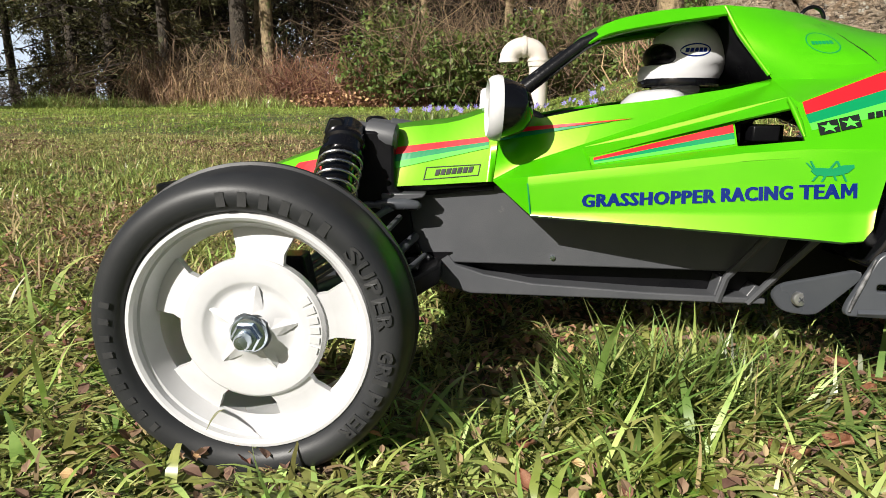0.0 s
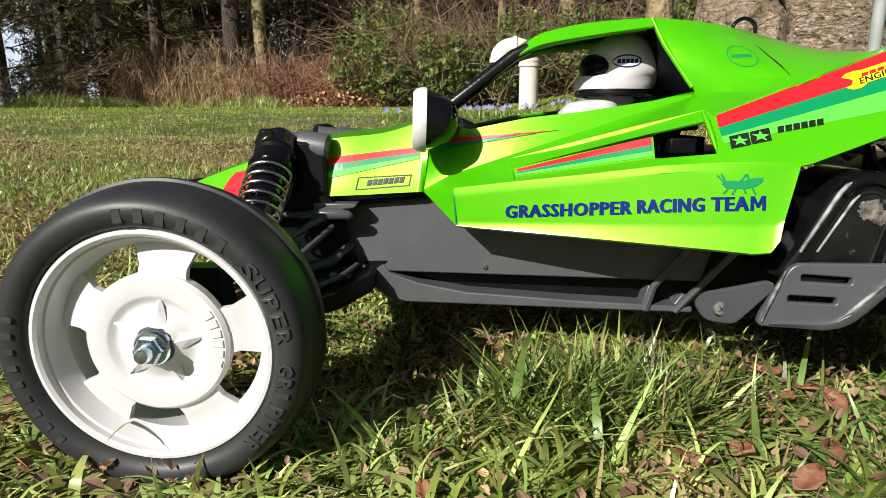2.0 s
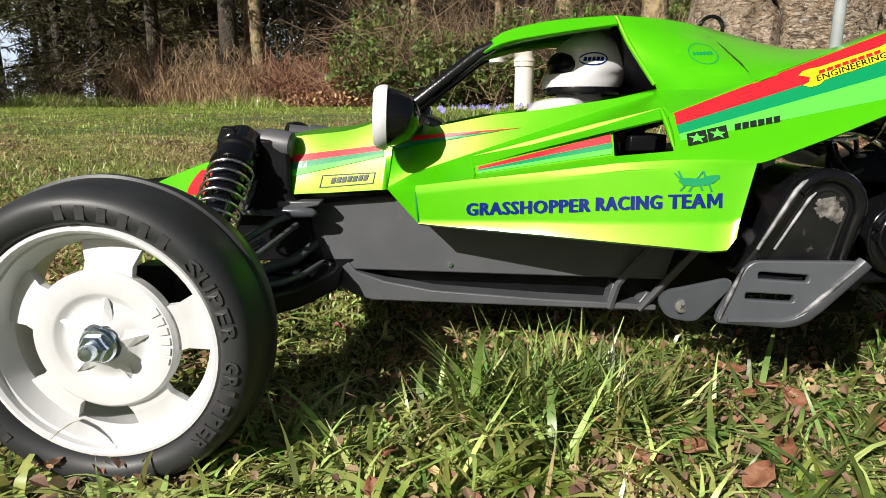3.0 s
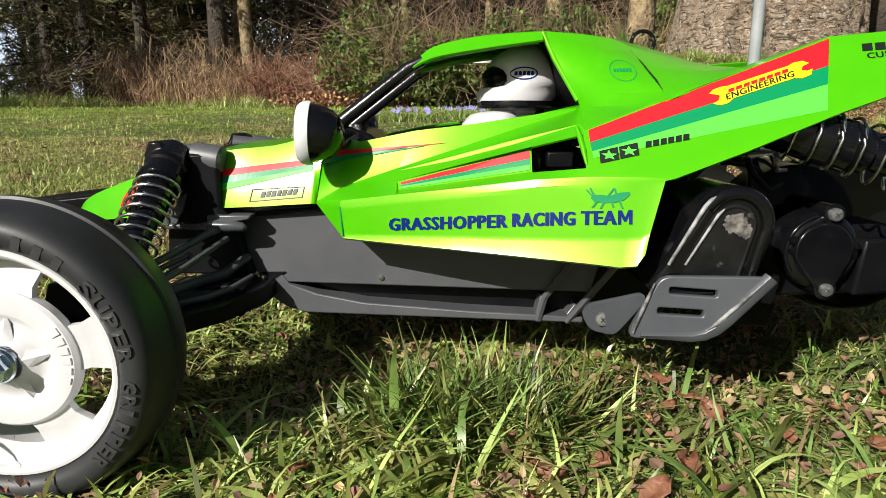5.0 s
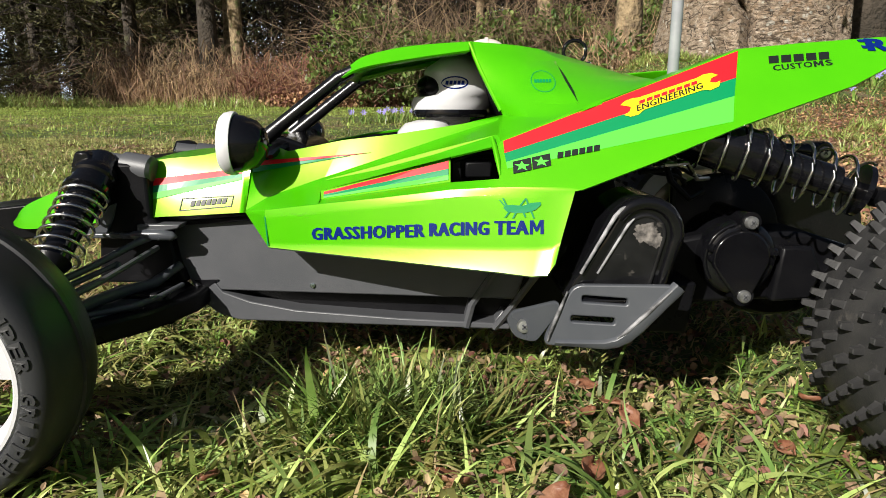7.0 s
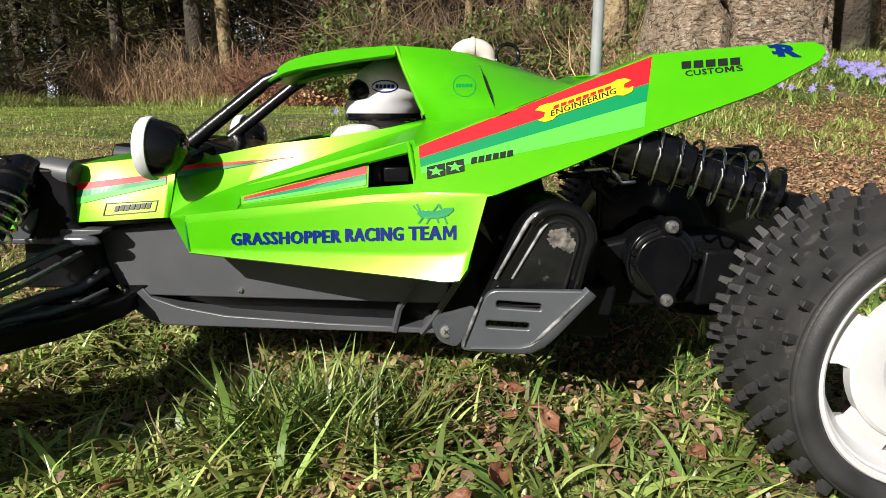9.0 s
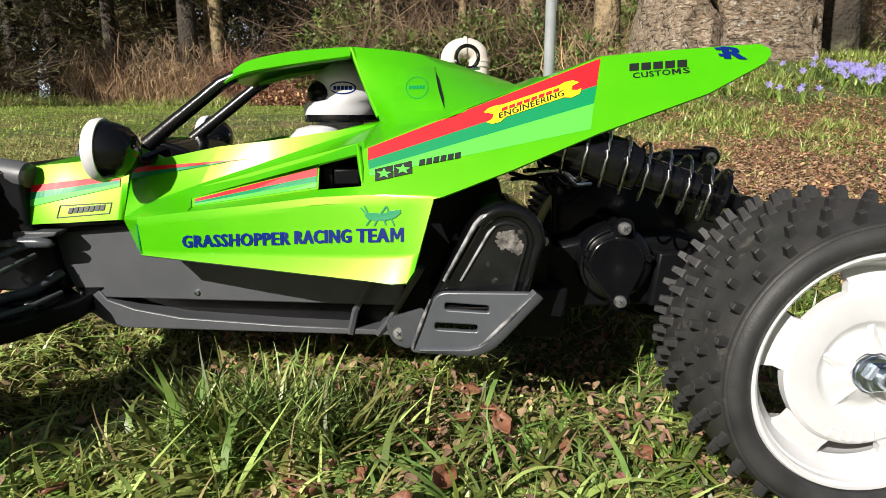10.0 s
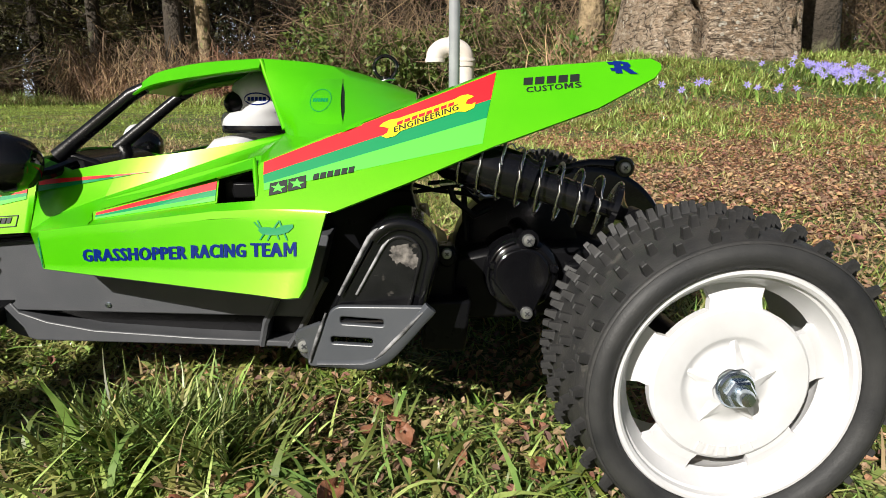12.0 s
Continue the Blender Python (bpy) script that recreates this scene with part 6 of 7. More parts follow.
def dead_leaf(size, curl, seed):
    """One curled leaf with a raised midrib and ragged edge."""
    r = random.Random(seed)
    bm = bmesh.new()
    rows = []
    for i in range(7):
        f = i / 6
        w = size * 0.33 * math.sin(math.pi * min(0.97, f * 0.92 + 0.06)) ** 0.8
        row = []
        for j in range(-2, 3):
            g = j / 2
            row.append(bm.verts.new(Vector((size * (f - 0.5), w * g * r.uniform(0.88, 1.1), curl * size * (0.35 * g * g + 0.5 * (f - 0.5) ** 2) + r.uniform(-0.3, 0.3))) * MM))
        rows.append(row)
    for a, b in zip(rows, rows[1:]):
        for j in range(4):
            bm.faces.new((a[j], a[j + 1], b[j + 1], b[j]))
    me = bpy.data.meshes.new("dead_leaf")
    bmesh.ops.recalc_face_normals(bm, faces=bm.faces)
    bm.to_mesh(me)
    bm.free()
    me.materials.append(FALLEN)
    me.polygons.foreach_set("use_smooth", [True] * len(me.polygons))
    ob = new("dead_leaf", me)
    s_ = ob.modifiers.new("thickness", "SOLIDIFY")
    s_.thickness = 0.0003
    return tagged(ob, "curled reddish-brown dead leaf lying in the grass", "leaf", "dead leaves in the grass")


LEAF_SPOTS = [(0.222, -0.066), (0.152, -0.039), (0.18, -0.036), (0.142, -0.077), (0.174, -0.022), (0.22, -0.045), (-0.11, -0.011), (0.13, -0.046), (0.12, -0.062), (0.127, -0.083), (0.064, -0.08), (0.21, -0.079), (0.152, -0.09), (0.16, -0.047), (0.171, -0.042), (0.163, -0.079), (0.245, -0.036), (0.2, -0.06), (0.183, -0.047), (0.146, -0.103), (0.106, -0.05), (0.062, -0.096)]
random.seed(17)
for k, (x, y) in enumerate(LEAF_SPOTS):
    ob = dead_leaf(random.uniform(5, 10.5), random.uniform(0.15, 0.75), k)
    ob.matrix_basis = pose(x, y, float(ground_z(x, y)) + 0.004, random.uniform(-25, 25), random.uniform(-25, 25), random.uniform(0, 360))


# ---------------------------------------------------------------- flowers and pipe
def make_flower(h):
    fl = new("flower")
    fl.empty_display_size = 0.02
    bm = bmesh.new()
    for k in range(6):
        a = k * math.pi / 3
        d, e = Vector((math.cos(a), math.sin(a), 0)), Vector((-math.sin(a), math.cos(a), 0))
        o = Vector((0, -4, h))
        tip = Vector((0, -0.75, 0.35)).normalized()
        m = Vector((0, 0, 1)).rotation_difference(tip).to_matrix()
        pts = [(d * r + e * w + Vector((0, 0, q))) for r, w, q in ((1, 0, 0), (6, 2.6, 2.2), (13, 0, 3.4), (6, -2.6, 2.2))]
        pts = [o + m @ p for p in pts]
        add_face(bm, pts)
        add_face(bm, [p - tip * 0.4 for p in pts[::-1]])
    part("petals", bm, LILAC, fl, "six pale lilac-blue petals", smooth=0, tidy=False)
    bm = bmesh.new()
    tube(bm, [(0, 0, -4), (1, -1, h * 0.6), (0, -3.5, h)], 1.0, 5)
    part("stem", bm, GRASS, fl)
    bm = bmesh.new()
    for k in range(3):
        a = k * 2.1 + 0.4
        d, e = Vector((math.cos(a), math.sin(a), 0)), Vector((-math.sin(a), math.cos(a), 0))
        prev = None
        for i in range(4):
            f = i / 3
            c = d * (4 + 34 * f ** 1.4) + Vector((0, 0, h * 0.9 * math.sin(f * 2.2)))
            w = 4.0 * (1 - 0.85 * f)
            row = [c - e * w, c + e * w]
            if prev:
                add_face(bm, [prev[0], prev[1], row[1], row[0]])
            prev = row
    part("strap_leaf", bm, GRASS, fl, smooth=60)
    return tagged(fl, "lilac-blue spring flower with narrow green leaves growing in the grass", "flower", "spring flowers")


first = make_flower(40)
random.seed(3)
spots = [(1.50 + random.gauss(0, 0.048), 1.79 + random.gauss(0, 0.065)) for _ in range(95)]
spots += [(x, 1.60 + random.uniform(-0.06, 0.06)) for x in (0.90, 0.93, 0.99, 1.01, 1.03, 1.13, 1.15, 1.22, 1.26, 1.20)] + [(1.30, 1.86), (1.62, 1.74), (1.66, 1.68), (1.58, 1.62)]
spots += [(random.uniform(-0.12, 0.62), random.uniform(2.05, 2.55)) for _ in range(40)]
spots += [(random.uniform(-0.22, 0.06), random.uniform(1.9, 2.1)) for _ in range(7)]
for i, (x, y) in enumerate(spots):
    m = pose(x, y, float(ground_z(x, y)), random.uniform(-14, 14), random.uniform(-14, 14), random.uniform(-70, 70))
    if i:
        copy_thing(first, m)
    else:
        first.matrix_basis = m

cx_ = np.array(spots)
pick = rng.integers(0, len(spots), 3600)
x, y = cx_[pick, 0] + rng.normal(0, 0.03, 3600), cx_[pick, 1] + rng.normal(0, 0.03, 3600)
blades("tall_grass", x, y, rng.uniform(0.02, 0.05, len(x)), rng.uniform(0.0015, 0.004, len(x)), GRASS_COOL, "narrow dark green flower leaves and grass", 4, 0.9)

pipe = tagged(new("vent_pipe"), "weathered white plastic vent pipe with a hooked top", "pipe")
PX, PY = 452.0, 3475.0
g = float(ground_z(PX / 1000, PY / 1000)) * 1000
bm = bmesh.new()
tube(bm, [(PX, PY, g - 60), (PX, PY, 364)], 53, 28)
part("riser", bm, PIPE, pipe)
bm = bmesh.new()
arc = [(PX - 83 + 83 * math.cos(a), PY, 386 + 62 * math.sin(a)) for a in np.linspace(0, math.pi, 17)]
tube(bm, [(PX, PY, 359), *arc, (PX - 166, PY, 364)], 53, 28, cap=False)
part("bend", bm, PIPE, pipe, "white double-elbow bend")
for c, z0, z1, r in (((PX, PY), 343, 387, 59), ((PX, PY), 369, 380, 62.5), ((PX - 166, PY), 364, 384, 56)):
    bm = bmesh.new()
    turned(bm, [(r, z0), (r + 1.0, (z0 + z1) / 2), (r, z1), (51, z1), (51, z0)], (c[0], c[1], 0), (0, 0, 1), 32, closed=True)
    part("collar", bm, PIPE, pipe)
bm = bmesh.new()
turned(bm, [(60, -9), (60.5, 0), (60, 9), (52, 9), (52, -9)], (PX - 83, PY, 448), (1, 0, 0), 32, closed=True)
part("collar", bm, PIPE, pipe)
# black disc set in the mouth in place of the shade inside
bm = bmesh.new()
turned(bm, [(52.4, 0), (52.4, 1.5), (0.1, 1.5)], (PX - 166, PY, 380), (0, 0, 1), 28)
part("inner_shade", bm, SATIN, pipe, "black disc for the shade inside the pipe mouth")


# ---------------------------------------------------------------- trees
def trunk_mesh(bm, x, y, r, h, lean=(0, 0), n=14, flare=1.5, seed=0, rough=0.08, steps=9):
    g = float(ground_z(x, y))
    rr = random.Random(seed)
    ph = [rr.uniform(0, 6.28) for _ in range(4)]
    loops = []
    for i in range(steps + 1):
        f = (i / steps) ** 1.6
        z = -0.08 + h * f
        rad = r * (1 - 0.55 * f) * (1 + (flare - 1) * math.exp(-max(z, 0) / (1.3 * r)))
        loops.append([((x + lean[0] * z + rad * (1 + rough * (math.sin(3 * a + ph[0] + 2 * z) + 0.6 * math.sin(5 * a + ph[1] - 3 * z) + 0.35 * math.sin(9 * a + ph[2] + 5 * z))) * math.cos(a)) * 1000,
                       (y + lean[1] * z + rad * (1 + rough * (math.sin(3 * a + ph[0] + 2 * z) + 0.6 * math.sin(5 * a + ph[1] - 3 * z))) * math.sin(a)) * 1000, (g + z) * 1000) for a in (2 * math.pi * k / n for k in range(n))])
    rings(bm, loops, True, True)


def twigs(name, base, tip, r0, mat, label, category, parent=None, wobble=0.12):
    """Many thin three-sided stems, each from a base point to a tip."""
    n = len(base)
    d = tip - base
    ln = np.linalg.norm(d, axis=1, keepdims=True)
    side = np.cross(d, rng.normal(0, 1, (n, 3)))
    side /= np.linalg.norm(side, axis=1, keepdims=True) + 1e-9
    other = np.cross(d / ln, side)
    rows = []
    for k, f in enumerate((0, 0.35, 0.7, 1.0)):
        c = base + d * f + (rng.normal(0, wobble, (n, 3)) * ln * (0 if k == 0 else 1))
        r = (np.asarray(r0).reshape(-1, 1) * (1 - 0.8 * f))
        rows.append(np.stack([c + r * (math.cos(a) * side + math.sin(a) * other) for a in (0, 2.094, 4.189)], 1))
    v = np.concatenate(rows, 1)
    q = np.array([[3 * k + i, 3 * k + (i + 1) % 3, 3 * k + 3 + (i + 1) % 3, 3 * k + 3 + i] for k in range(3) for i in range(3)])[None]
    b = (np.arange(n) * 12)[:, None, None]
    ob = add_stuff(name, v, (b + q).reshape(-1, 4), mat, label, category)
    if parent:
        ob.parent = parent
    return ob


def bare_tree(x, y, r, h, lean, seed, label, bark=None):
    tree = tagged(new("tree"), label, "tree", "trees of the wood edge")
    bm = bmesh.new()
    trunk_mesh(bm, x, y, r, h, lean, 12, 1.35, seed, 0.06)
    part("trunk", bm, bark or TRUNK, tree, smooth=60)
    g = float(ground_z(x, y))
    n = 60
    z = rng.uniform(0.25 * h, 0.98 * h, n)
    a = rng.uniform(0, 2 * np.pi, n)
    ln = rng.uniform(0.6, 1.6, n) * (1.1 - z / h * 0.6) * min(1.5, r * 8)
    base = np.stack([x + lean[0] * z, y + lean[1] * z, g + z], -1)
    tip = base + np.stack([np.cos(a) * ln, np.sin(a) * ln, ln * rng.uniform(0.1, 0.8, n)], -1)
    sub = rng.integers(0, n, 360)
    f = rng.uniform(0.3, 1, 360)[:, None]
    b2 = base[sub] + (tip[sub] - base[sub]) * f
    t2 = b2 + rng.normal(0, 0.3, (360, 3)) + np.array([0, 0, 0.12])
    ob = twigs("crown", np.concatenate([base, b2]), np.concatenate([tip, t2]), np.concatenate([np.full(n, 0.16 * r + 0.006), np.full(360, 0.006)]), TWIG, "bare branches", "tree", tree, 0.06)
    for key in ("category", "kind"):
        del ob[key]
    return tree


def at_view(px, dist):
    """Plan position for a bearing of the first view, at a distance ahead."""
    s = (px - 784) / 1120.0
    return 0.048 - 0.0355 * dist + s * dist, -0.225 + dist * 1.03


stout = [(424, 9.3, 0.145), (459, 9.7, 0.085), (476, 9.5, 0.10), (750, 11, 0.055), (893, 11.5, 0.085), (1012, 10.4, 0.15), (1180, 11, 0.11), (1245, 9.8, 0.16), (660, 12, 0.06), (150, 13, 0.07), (118, 15, 0.06), (185, 12, 0.075), (80, 16, 0.07), (6, 13, 0.055), (228, 14, 0.075), (96, 12.5, 0.05), (205, 13.5, 0.06), (1390, 10.5, 0.12), (1520, 11.5, 0.12), (560, 14, 0.08), (820, 14, 0.09), (350, 13.5, 0.09)]
for i, (px, d, r) in enumerate(stout):
    x, y = at_view(px, d)
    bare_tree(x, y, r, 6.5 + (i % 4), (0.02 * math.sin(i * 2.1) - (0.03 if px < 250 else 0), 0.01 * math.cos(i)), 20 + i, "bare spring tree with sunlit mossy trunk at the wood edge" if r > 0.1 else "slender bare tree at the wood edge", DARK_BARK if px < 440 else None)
random.seed(21)
for i in range(30):
    x, y = at_view(random.uniform(-250, 1850), random.uniform(12.5, 21))
    tree = bare_tree(x, y, random.uniform(0.05, 0.13), 7 + i % 4, (random.uniform(-0.04, 0.04), 0), 70 + i, "tree deeper in the wood with shade-toned bark and added crown", DARK_BARK)
    # crown leaves mostly above the view, added to keep sun out of the wood
    k = 1700
    r = rng.uniform(0.2, 1, k) ** 0.5 * 1.9
    a = rng.uniform(0, 2 * np.pi, k)
    z = rng.uniform(2.3, 8.0, k)
    r = r * (1.15 - z / 10)
    fo = leaves("foliage", x + r * np.cos(a), y + r * np.sin(a), float(ground_z(x, y)) + z, rng.uniform(0.18, 0.40, k), NEEDLE, "needle sprays added above the view to shade the wood", "tree", 0.7, 0.5)
    fo.parent = tree
    for key in ("category", "kind"):
        del fo[key]

# the old beech on the bank
beech = tagged(new("beech_tree"), "old grey-brown beech with a broad gnarled trunk on the bank", "tree")
def beech_trunk(cx, cy, r0, h):
    """A broad old trunk with folds, knots and wrinkled bark, wider at the foot."""
    bm = bmesh.new()
    g = float(ground_z(cx, cy)) - 0.12
    folds = ((-119, 0.085, 0.04, 0.9), (-129, -0.05, 0.06, 0.9), (-58, 0.03, 0.06, 0.8), (-42, 0.04, 0.09, 0.6), (20, 0.05, 0.1, 0.2), (100, 0.05, 0.1, 0.2))
    knots = ((-129, 0.50, 0.05, 0.05, 0.07), (-108, 0.62, 0.024, 0.07, 0.05), (-140, 0.75, 0.03, 0.08, 0.06), (-92, 0.42, 0.018, 0.10, 0.05), (-75, 0.8, 0.03, 0.1, 0.08))
    loops = []
    n = 176
    for i in range(91):
        z = 1.5 * (i / 70) if i <= 70 else 1.5 + (h - 1.5) * (i - 70) / 20
        row = []
        for k in range(n):
            a = 2 * math.pi * k / n - math.pi
            rad = r0 * (1 - 0.07 * z) * (1 + 0.16 * math.exp(-z / 0.13) * (1 + 0.5 * math.sin(5 * a + 1)))
            rad += 0.010 * math.sin(3 * a + 2 * z) + 0.0035 * math.sin(7 * a - 5 * z + 1) + 0.002 * math.sin(11 * a + 13 * z)
            for deg, depth, width, way in folds:
                d = (a - math.radians(deg) - 0.12 * way * math.sin(12 * z + deg) - 0.04 * math.sin(31 * z + deg) + math.pi) % (2 * math.pi) - math.pi
                rad -= depth * math.exp(-(d / width) ** 2) - 0.3 * depth * math.exp(-((d + 1.7 * width) / (0.9 * width)) ** 2)
            for deg, kz, out, wa, wz in knots:
                d = (a - math.radians(deg) + math.pi) % (2 * math.pi) - math.pi
                rad += out * math.exp(-(d / wa) ** 2 - ((z - kz) / wz) ** 2)
            rad += 0.0022 * math.sin(95 * z + 5 * math.sin(4 * a) + 3 * math.sin(9 * a + z)) * (0.5 + 0.5 * math.sin(3 * a + 7 * z))
            row.append(((cx + 0.02 * z + rad * math.cos(a)) * 1000, (cy + 0.02 * z + rad * math.sin(a)) * 1000, (g + z) * 1000))
        loops.append(row)
    return rings(bm, loops, True, True)


part("trunk", beech_trunk(1.372, 2.46, 0.352, 5.5), BARK, beech, "scarred wrinkled beech bark with pale lichen spots", smooth=70)
n = 40
z = rng.uniform(2.2, 5.3, n)
a = rng.uniform(0, 2 * np.pi, n)
base = np.stack([np.full(n, 1.42), np.full(n, 2.46), 0.25 + z], -1)
tip = base + np.stack([np.cos(a) * 1.8, np.sin(a) * 1.8, rng.uniform(0.2, 1.2, n)], -1)
ob = twigs("crown", base, tip, np.full(n, 0.05), BARK, "bare limbs", "tree", beech, 0.05)
for key in ("category", "kind"):
    del ob[key]
bare_tree(1.18, 3.55, 0.075, 6, (0.0, 0.0), 91, "young bare tree standing beside the beech")
n = 700
a, z = rng.uniform(0, 2 * np.pi, n), rng.uniform(0, 1, n) ** 2.0 * 0.26
r = 0.09 + rng.uniform(0, 1, n) * (0.05 + 0.34 * np.exp(-z / 0.15))
x, y = 1.16 + r * np.cos(a), 3.52 + r * np.sin(a)
leaves("bush", x, y, ground_z(x, y) + z, rng.uniform(0.018, 0.045, n), LEAF, "ivy and evergreen sprigs round the foot of a young tree", "bush", 0.8)
b = np.stack([1.14 + rng.normal(0, 0.14, 160), 3.46 + rng.normal(0, 0.08, 160), np.zeros(160)], -1)
b[:, 2] = ground_z(b[:, 0], b[:, 1])
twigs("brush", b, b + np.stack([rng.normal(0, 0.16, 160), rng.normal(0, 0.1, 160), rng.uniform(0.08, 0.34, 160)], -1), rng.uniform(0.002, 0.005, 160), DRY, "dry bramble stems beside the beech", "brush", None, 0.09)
bare_tree(2.12, 2.95, 0.10, 6, (0.0, 0.0), 92, "stem behind the beech, its shade put into dark bark", DARK_BARK)

# brush, brambles, bushes along the wood edge
def cloud(n, px0, px1, d0, d1, z0, z1):
    px, d = rng.uniform(px0, px1, n), rng.uniform(d0, d1, n)
    s = (px - 784) / 1120.0
    x, y = 0.048 - 0.0355 * d + s * d, -0.225 + 1.03 * d
    return np.stack([x, y, ground_z(x, y) + rng.uniform(z0, z1, n)], -1)


def sprig(n, px0, px1, d0, d1, z0, z1, ln, r, mat, label, droop=0.0, up=0.5, name="brush"):
    b = cloud(n, px0, px1, d0, d1, z0, z1)
    t = b + rng.normal(0, 1, (n, 3)) * np.array([1, 0.7, 0.55]) * ln + np.array([0, 0, up * ln - droop])
    t[:, 2] = np.maximum(t[:, 2], ground_z(t[:, 0], t[:, 1]) + 0.01)
    return twigs(name, b, t, rng.uniform(0.35, 1.0, n) * r, mat, label, "brush", None, 0.09)


def arching(n, px0, px1, d0, d1, rise, reach, r, mat, label):
    """Stems that spring from the ground, bend over and hang."""
    b = cloud(n, px0, px1, d0, d1, 0.0, 0.05)
    way = rng.uniform(0, 2 * np.pi, n)
    out = np.stack([np.cos(way), 0.6 * np.sin(way), np.zeros(n)], -1) * rng.uniform(0.3, 1.0, (n, 1)) * reach
    h = rng.uniform(0.3, 1.0, n) * rise
    up = np.array([[0, 0, 1.0]])
    p1, p2, p3 = b + out * 0.3 + up * h[:, None] * 0.8, b + out * 0.75 + up * h[:, None], b + out * 1.25 + up * h[:, None] * rng.uniform(0.2, 0.85, (n, 1))
    for q in (p1, p2, p3):
        q += rng.normal(0, 0.03, q.shape)
    th = rng.uniform(0.5, 1.0, n) * r
    return twigs("brush", np.concatenate([b, p1, p2]), np.concatenate([p1, p2, p3]), np.concatenate([th, th * 0.85, th * 0.65]), mat, label, "brush", None, 0.03)


sprig(480, 215, 640, 9.2, 10.4, 0.0, 0.6, 0.45, 0.010, TWIG, "tangle of dry grey-brown brushwood", up=0.4)
arching(420, 225, 480, 8.8, 9.8, 0.95, 0.7, 0.011, TWIG, "grey-brown stems arching over the brushwood")
arching(520, 235, 470, 8.7, 9.3, 0.62, 0.45, 0.009, DRY, "dry stems arching at the wood edge, sunlight in their colour")
arching(420, 470, 760, 8.6, 9.4, 0.75, 0.5, 0.009, BRAMBLE, "long reddish bramble stems arching over")
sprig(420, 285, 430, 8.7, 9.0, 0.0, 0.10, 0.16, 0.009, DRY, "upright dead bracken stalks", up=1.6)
sprig(320, 640, 1200, 8.2, 9.0, 0.3, 1.4, 0.5, 0.006, TWIG, "bare twigs over the bushes", up=0.6)
sprig(300, 250, 720, 9.6, 10.4, 0.4, 1.3, 0.6, 0.010, TWIG, "thin bare branches hanging before the trunks", up=0.0)
sprig(1300, 470, 760, 8.6, 9.8, 0.0, 0.32, 0.36, 0.009, BRAMBLE, "reddish dead bramble stems heaped at the wood edge", up=0.4)
sprig(700, 300, 440, 8.9, 9.6, 0.0, 0.35, 0.26, 0.007, STRAW, "pale dry stalks and bracken", up=0.6)
sprig(3600, 60, 1800, 11.5, 14.0, 0.0, 2.2, 0.6, 0.010, DEEP, "bare undergrowth stems inside the wood, shade in their colour", up=0.9)
sprig(9000, 170, 1900, 14.0, 19.0, 0.0, 3.6, 0.9, 0.022, DEEP, "undergrowth deep in the wood, coloured dark for shade", up=0.9)
sprig(1800, 680, 1350, 8.2, 10.0, 0.0, 1.0, 0.5, 0.009, TWIG, "twiggy stems inside the evergreen bushes", up=0.9)
sprig(1400, 1450, 2100, 5.5, 8.0, 0.0, 1.0, 0.5, 0.008, TWIG, "twiggy hedge stems beyond the beech", up=0.9)


def bushy(n, blobs, size, mat, label, name="bush"):
    pts = []
    for px, d, zc, rx, rz in blobs:
        k = int(n * rx * rz / sum(b[3] * b[4] for b in blobs))
        x, y = at_view(px, d)
        u = rng.normal(0, 1, (k, 3))
        u /= np.linalg.norm(u, axis=1, keepdims=True)
        rad = rng.uniform(0.45, 1.12, k)[:, None]
        q = u * rad * np.array([rx, rx * 0.6, rz]) + np.array([x, y, zc])
        q[:, 2] += ground_z(q[:, 0], q[:, 1])
        pts.append(q[q[:, 2] > ground_z(q[:, 0], q[:, 1]) + 0.02])
    p = np.concatenate(pts)
    return leaves(name, p[:, 0], p[:, 1], p[:, 2], rng.uniform(0.6, 1.2, len(p)) * size, mat, label, "bush", 0.8)


sprig(420, 70, 160, 9.2, 10.0, 0.0, 0.5, 0.32, 0.007, TWIG, "shaded low bush of bare twigs under the spruces", up=0.5)
sprig(500, -60, 110, 11.0, 13.0, 0.0, 0.35, 0.4, 0.010, DEEP, "low scrub along the open wood edge, coloured dark for shade", up=0.3)
random.seed(8)
bushy(24000, [(random.uniform(640, 1330), random.uniform(8.4, 10.2), random.uniform(0.25, 1.1), random.uniform(0.3, 0.65), random.uniform(0.2, 0.5)) for _ in range(46)], 0.085, LEAF, "glossy evergreen laurel-like bushes at the wood edge")
bushy(9000, [(random.uniform(1480, 2000), random.uniform(5.5, 7.5), random.uniform(0.2, 0.9), random.uniform(0.3, 0.5), random.uniform(0.2, 0.45)) for _ in range(14)], 0.05, LEAF, "evergreen hedge leaves beyond the beech")
# leaf mass added behind the trunks so that the gaps read as deep shade
bushy(100000, [(random.uniform(230, 1900), random.uniform(13.5, 18), random.uniform(0.2, 3.0), random.uniform(0.6, 1.3), random.uniform(0.5, 1.2)) for _ in range(95)], 0.13, NEEDLE, "dark leaf mass added to shade the gaps deep in the wood")
bushy(5000, [(random.uniform(540, 700), random.uniform(8.6, 9.4), 0.08, random.uniform(0.3, 0.5), 0.14) for _ in range(8)], 0.06, LITTER, "russet dead leaves heaped at the wood edge", "leaf_heap")


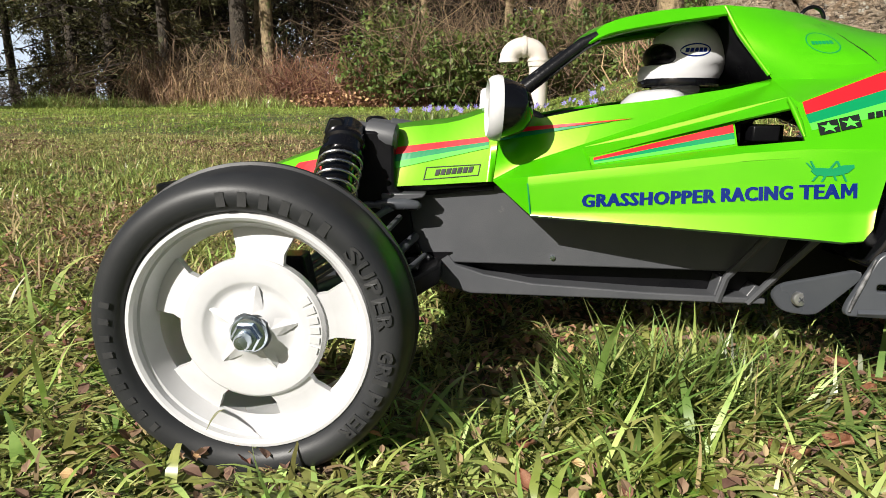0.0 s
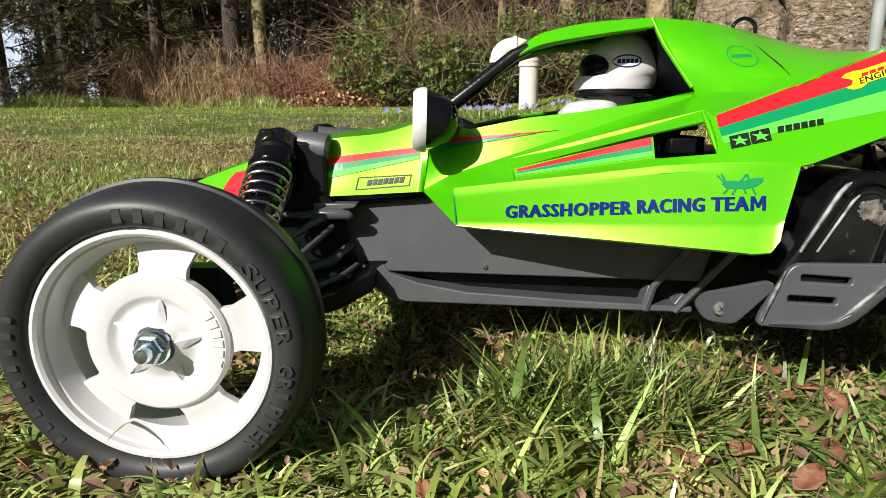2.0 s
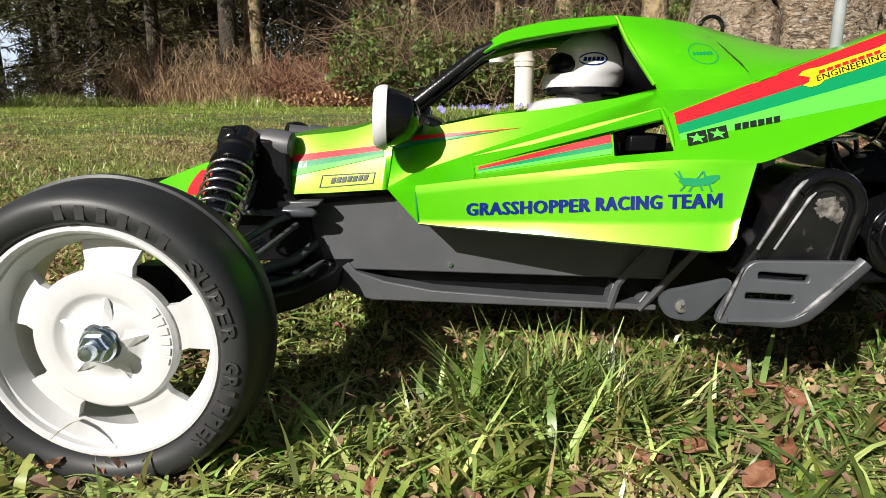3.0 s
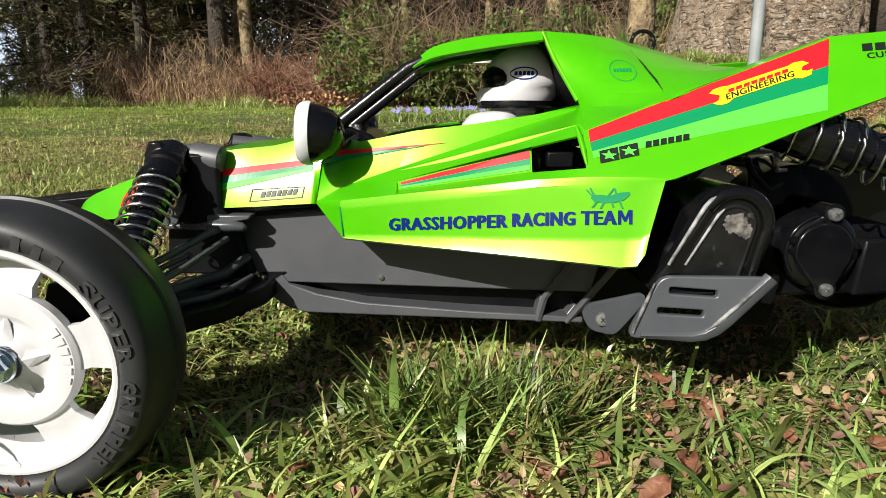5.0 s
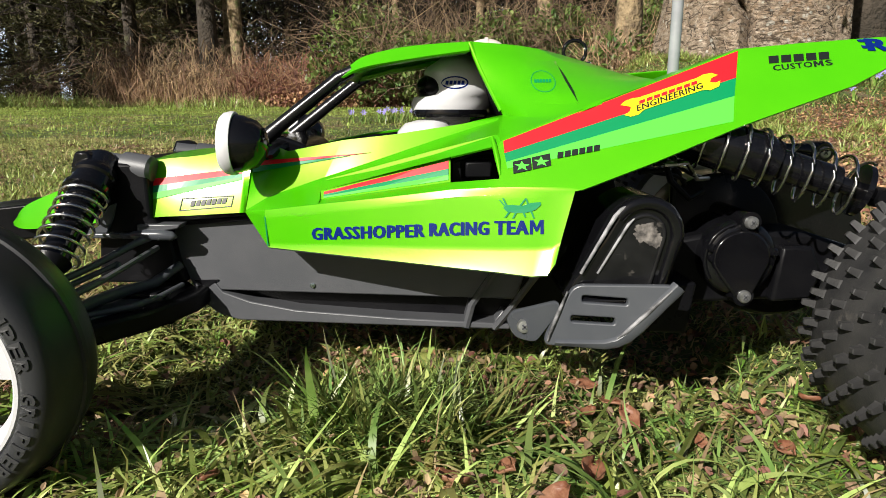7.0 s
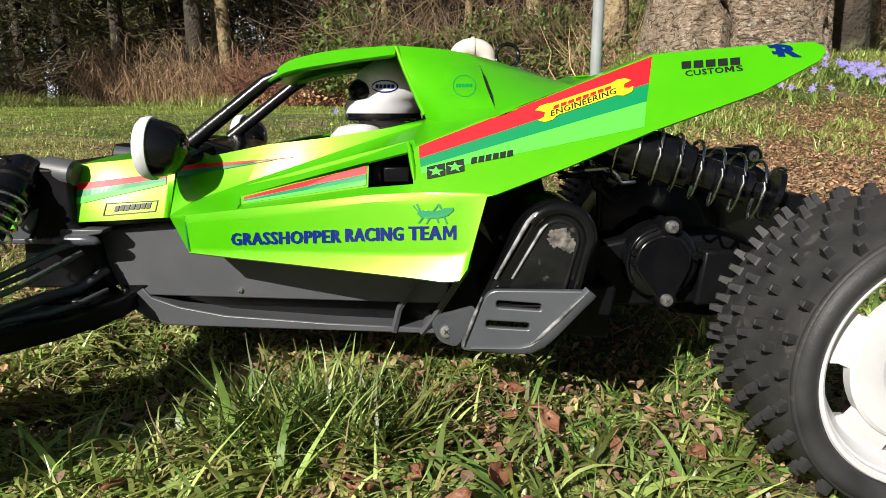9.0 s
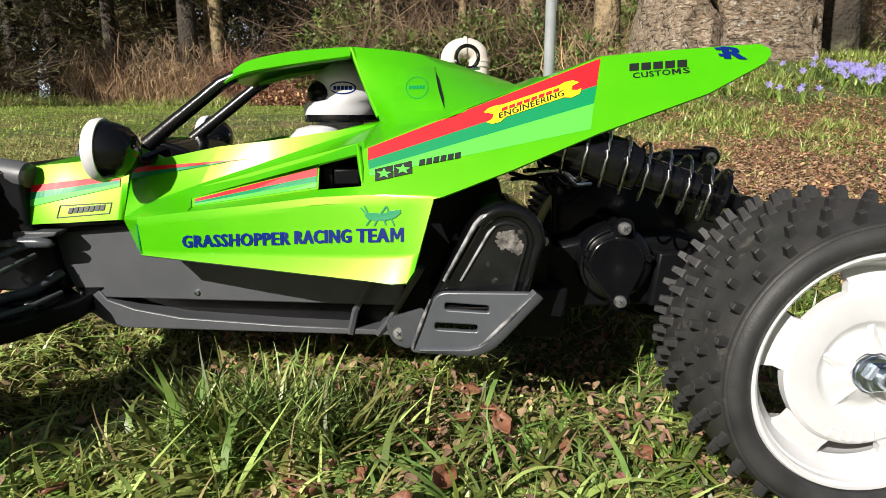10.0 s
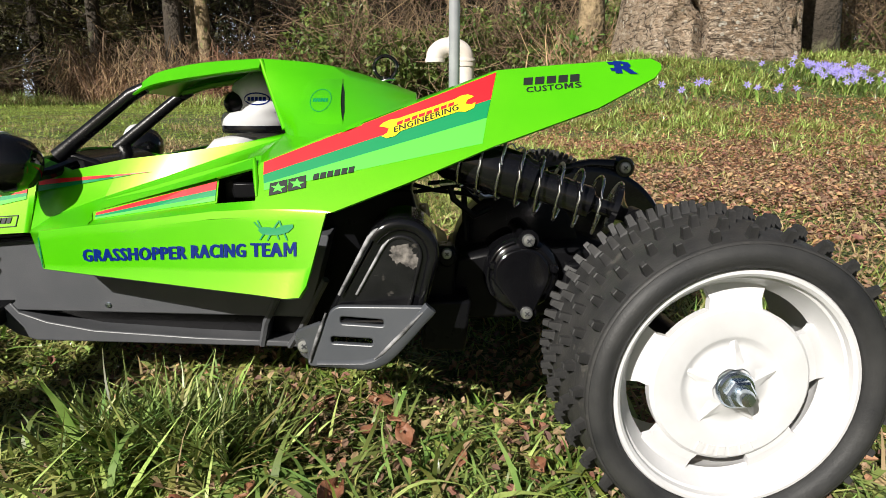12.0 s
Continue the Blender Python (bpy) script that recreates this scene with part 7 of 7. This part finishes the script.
def conifer(px, d, h, seed, reach):
    x, y = at_view(px, d)
    g = float(ground_z(x, y))
    tree = tagged(new("conifer"), "dark spruce with drooping dead-tipped lower boughs", "tree", "conifers of the wood edge")
    bm = bmesh.new()
    trunk_mesh(bm, x, y, 0.11, h, (0, 0), 10, 1.3, seed, 0.05)
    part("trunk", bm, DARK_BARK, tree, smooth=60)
    n = 46
    z = rng.uniform(0.7, h, n)
    a = rng.uniform(0, 2 * np.pi, n)
    ln = reach * (1.15 - z / h) * rng.uniform(0.7, 1.2, n)
    base = np.stack([np.full(n, x), np.full(n, y), g + z], -1)
    tip = base + np.stack([np.cos(a) * ln, np.sin(a) * ln, -0.28 * ln + 0.1], -1)
    m = 900
    sub, f = rng.integers(0, n, m), rng.uniform(0.2, 1, m)[:, None]
    b2 = base[sub] + (tip[sub] - base[sub]) * f
    t2 = b2 + rng.normal(0, 0.2, (m, 3)) + np.array([0, 0, -0.08])
    ob = twigs("bough", np.concatenate([base, b2]), np.concatenate([tip, t2]), np.concatenate([np.full(n, 0.022), np.full(m, 0.006)]), DARK_BARK, "drooping boughs", "tree", tree, 0.05)
    k = 12000
    sub, f = rng.integers(0, m, k), rng.uniform(0.1, 1.1, k)[:, None]
    c = b2[sub] + (t2[sub] - b2[sub]) * f + rng.normal(0, 0.035, (k, 3))
    fo = leaves("foliage", c[:, 0], c[:, 1], c[:, 2], rng.uniform(0.05, 0.13, k), BOUGH, "olive green needle sprays", "tree", 0.6, 0.3)
    fo.parent = tree
    for q in (ob, fo):
        for key in ("category", "kind"):
            del q[key]


# bearings below zero stand out of view, added to shade the left lawn
for px, d, h, reach in ((190, 10.6, 5.5, 2.0), (290, 9.7, 5.0, 2.3), (350, 10.8, 5.5, 2.2), (120, 11.6, 5.5, 1.6), (235, 13.0, 7, 1.8), (-1280, 3.7, 3.4, 1.3), (-700, 6.35, 3.6, 1.5), (-581, 7.4, 4.2, 1.5), (-620, 9.4, 5, 1.6), (-2085, 3.33, 6.0, 2.4), (-1437, 4.68, 6.0, 2.4)):
    conifer(px, d, h, int(px), reach)

# pale glowing sheet added behind the wood for bright hazy sky in the gaps
HAZE = bpy.data.materials.new("glowing_sky_backdrop")
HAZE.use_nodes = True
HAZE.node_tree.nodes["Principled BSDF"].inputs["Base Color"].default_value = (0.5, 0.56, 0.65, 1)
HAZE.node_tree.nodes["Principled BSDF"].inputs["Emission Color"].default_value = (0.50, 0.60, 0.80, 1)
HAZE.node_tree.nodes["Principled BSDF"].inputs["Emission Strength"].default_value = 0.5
az_ = np.linspace(-1.0, 1.0, 25)
bv = [(110 * math.sin(a), 110 * math.cos(a), z) for z in (-2.0, 26.0) for a in az_]
bf = [(i, i + 1, i + 26, i + 25) for i in range(24)]
tagged(mesh_object("backdrop", bv, bf, HAZE, smooth=True), "pale glowing sheet standing in for hazy sky behind the wood", "backdrop", kind="structure")
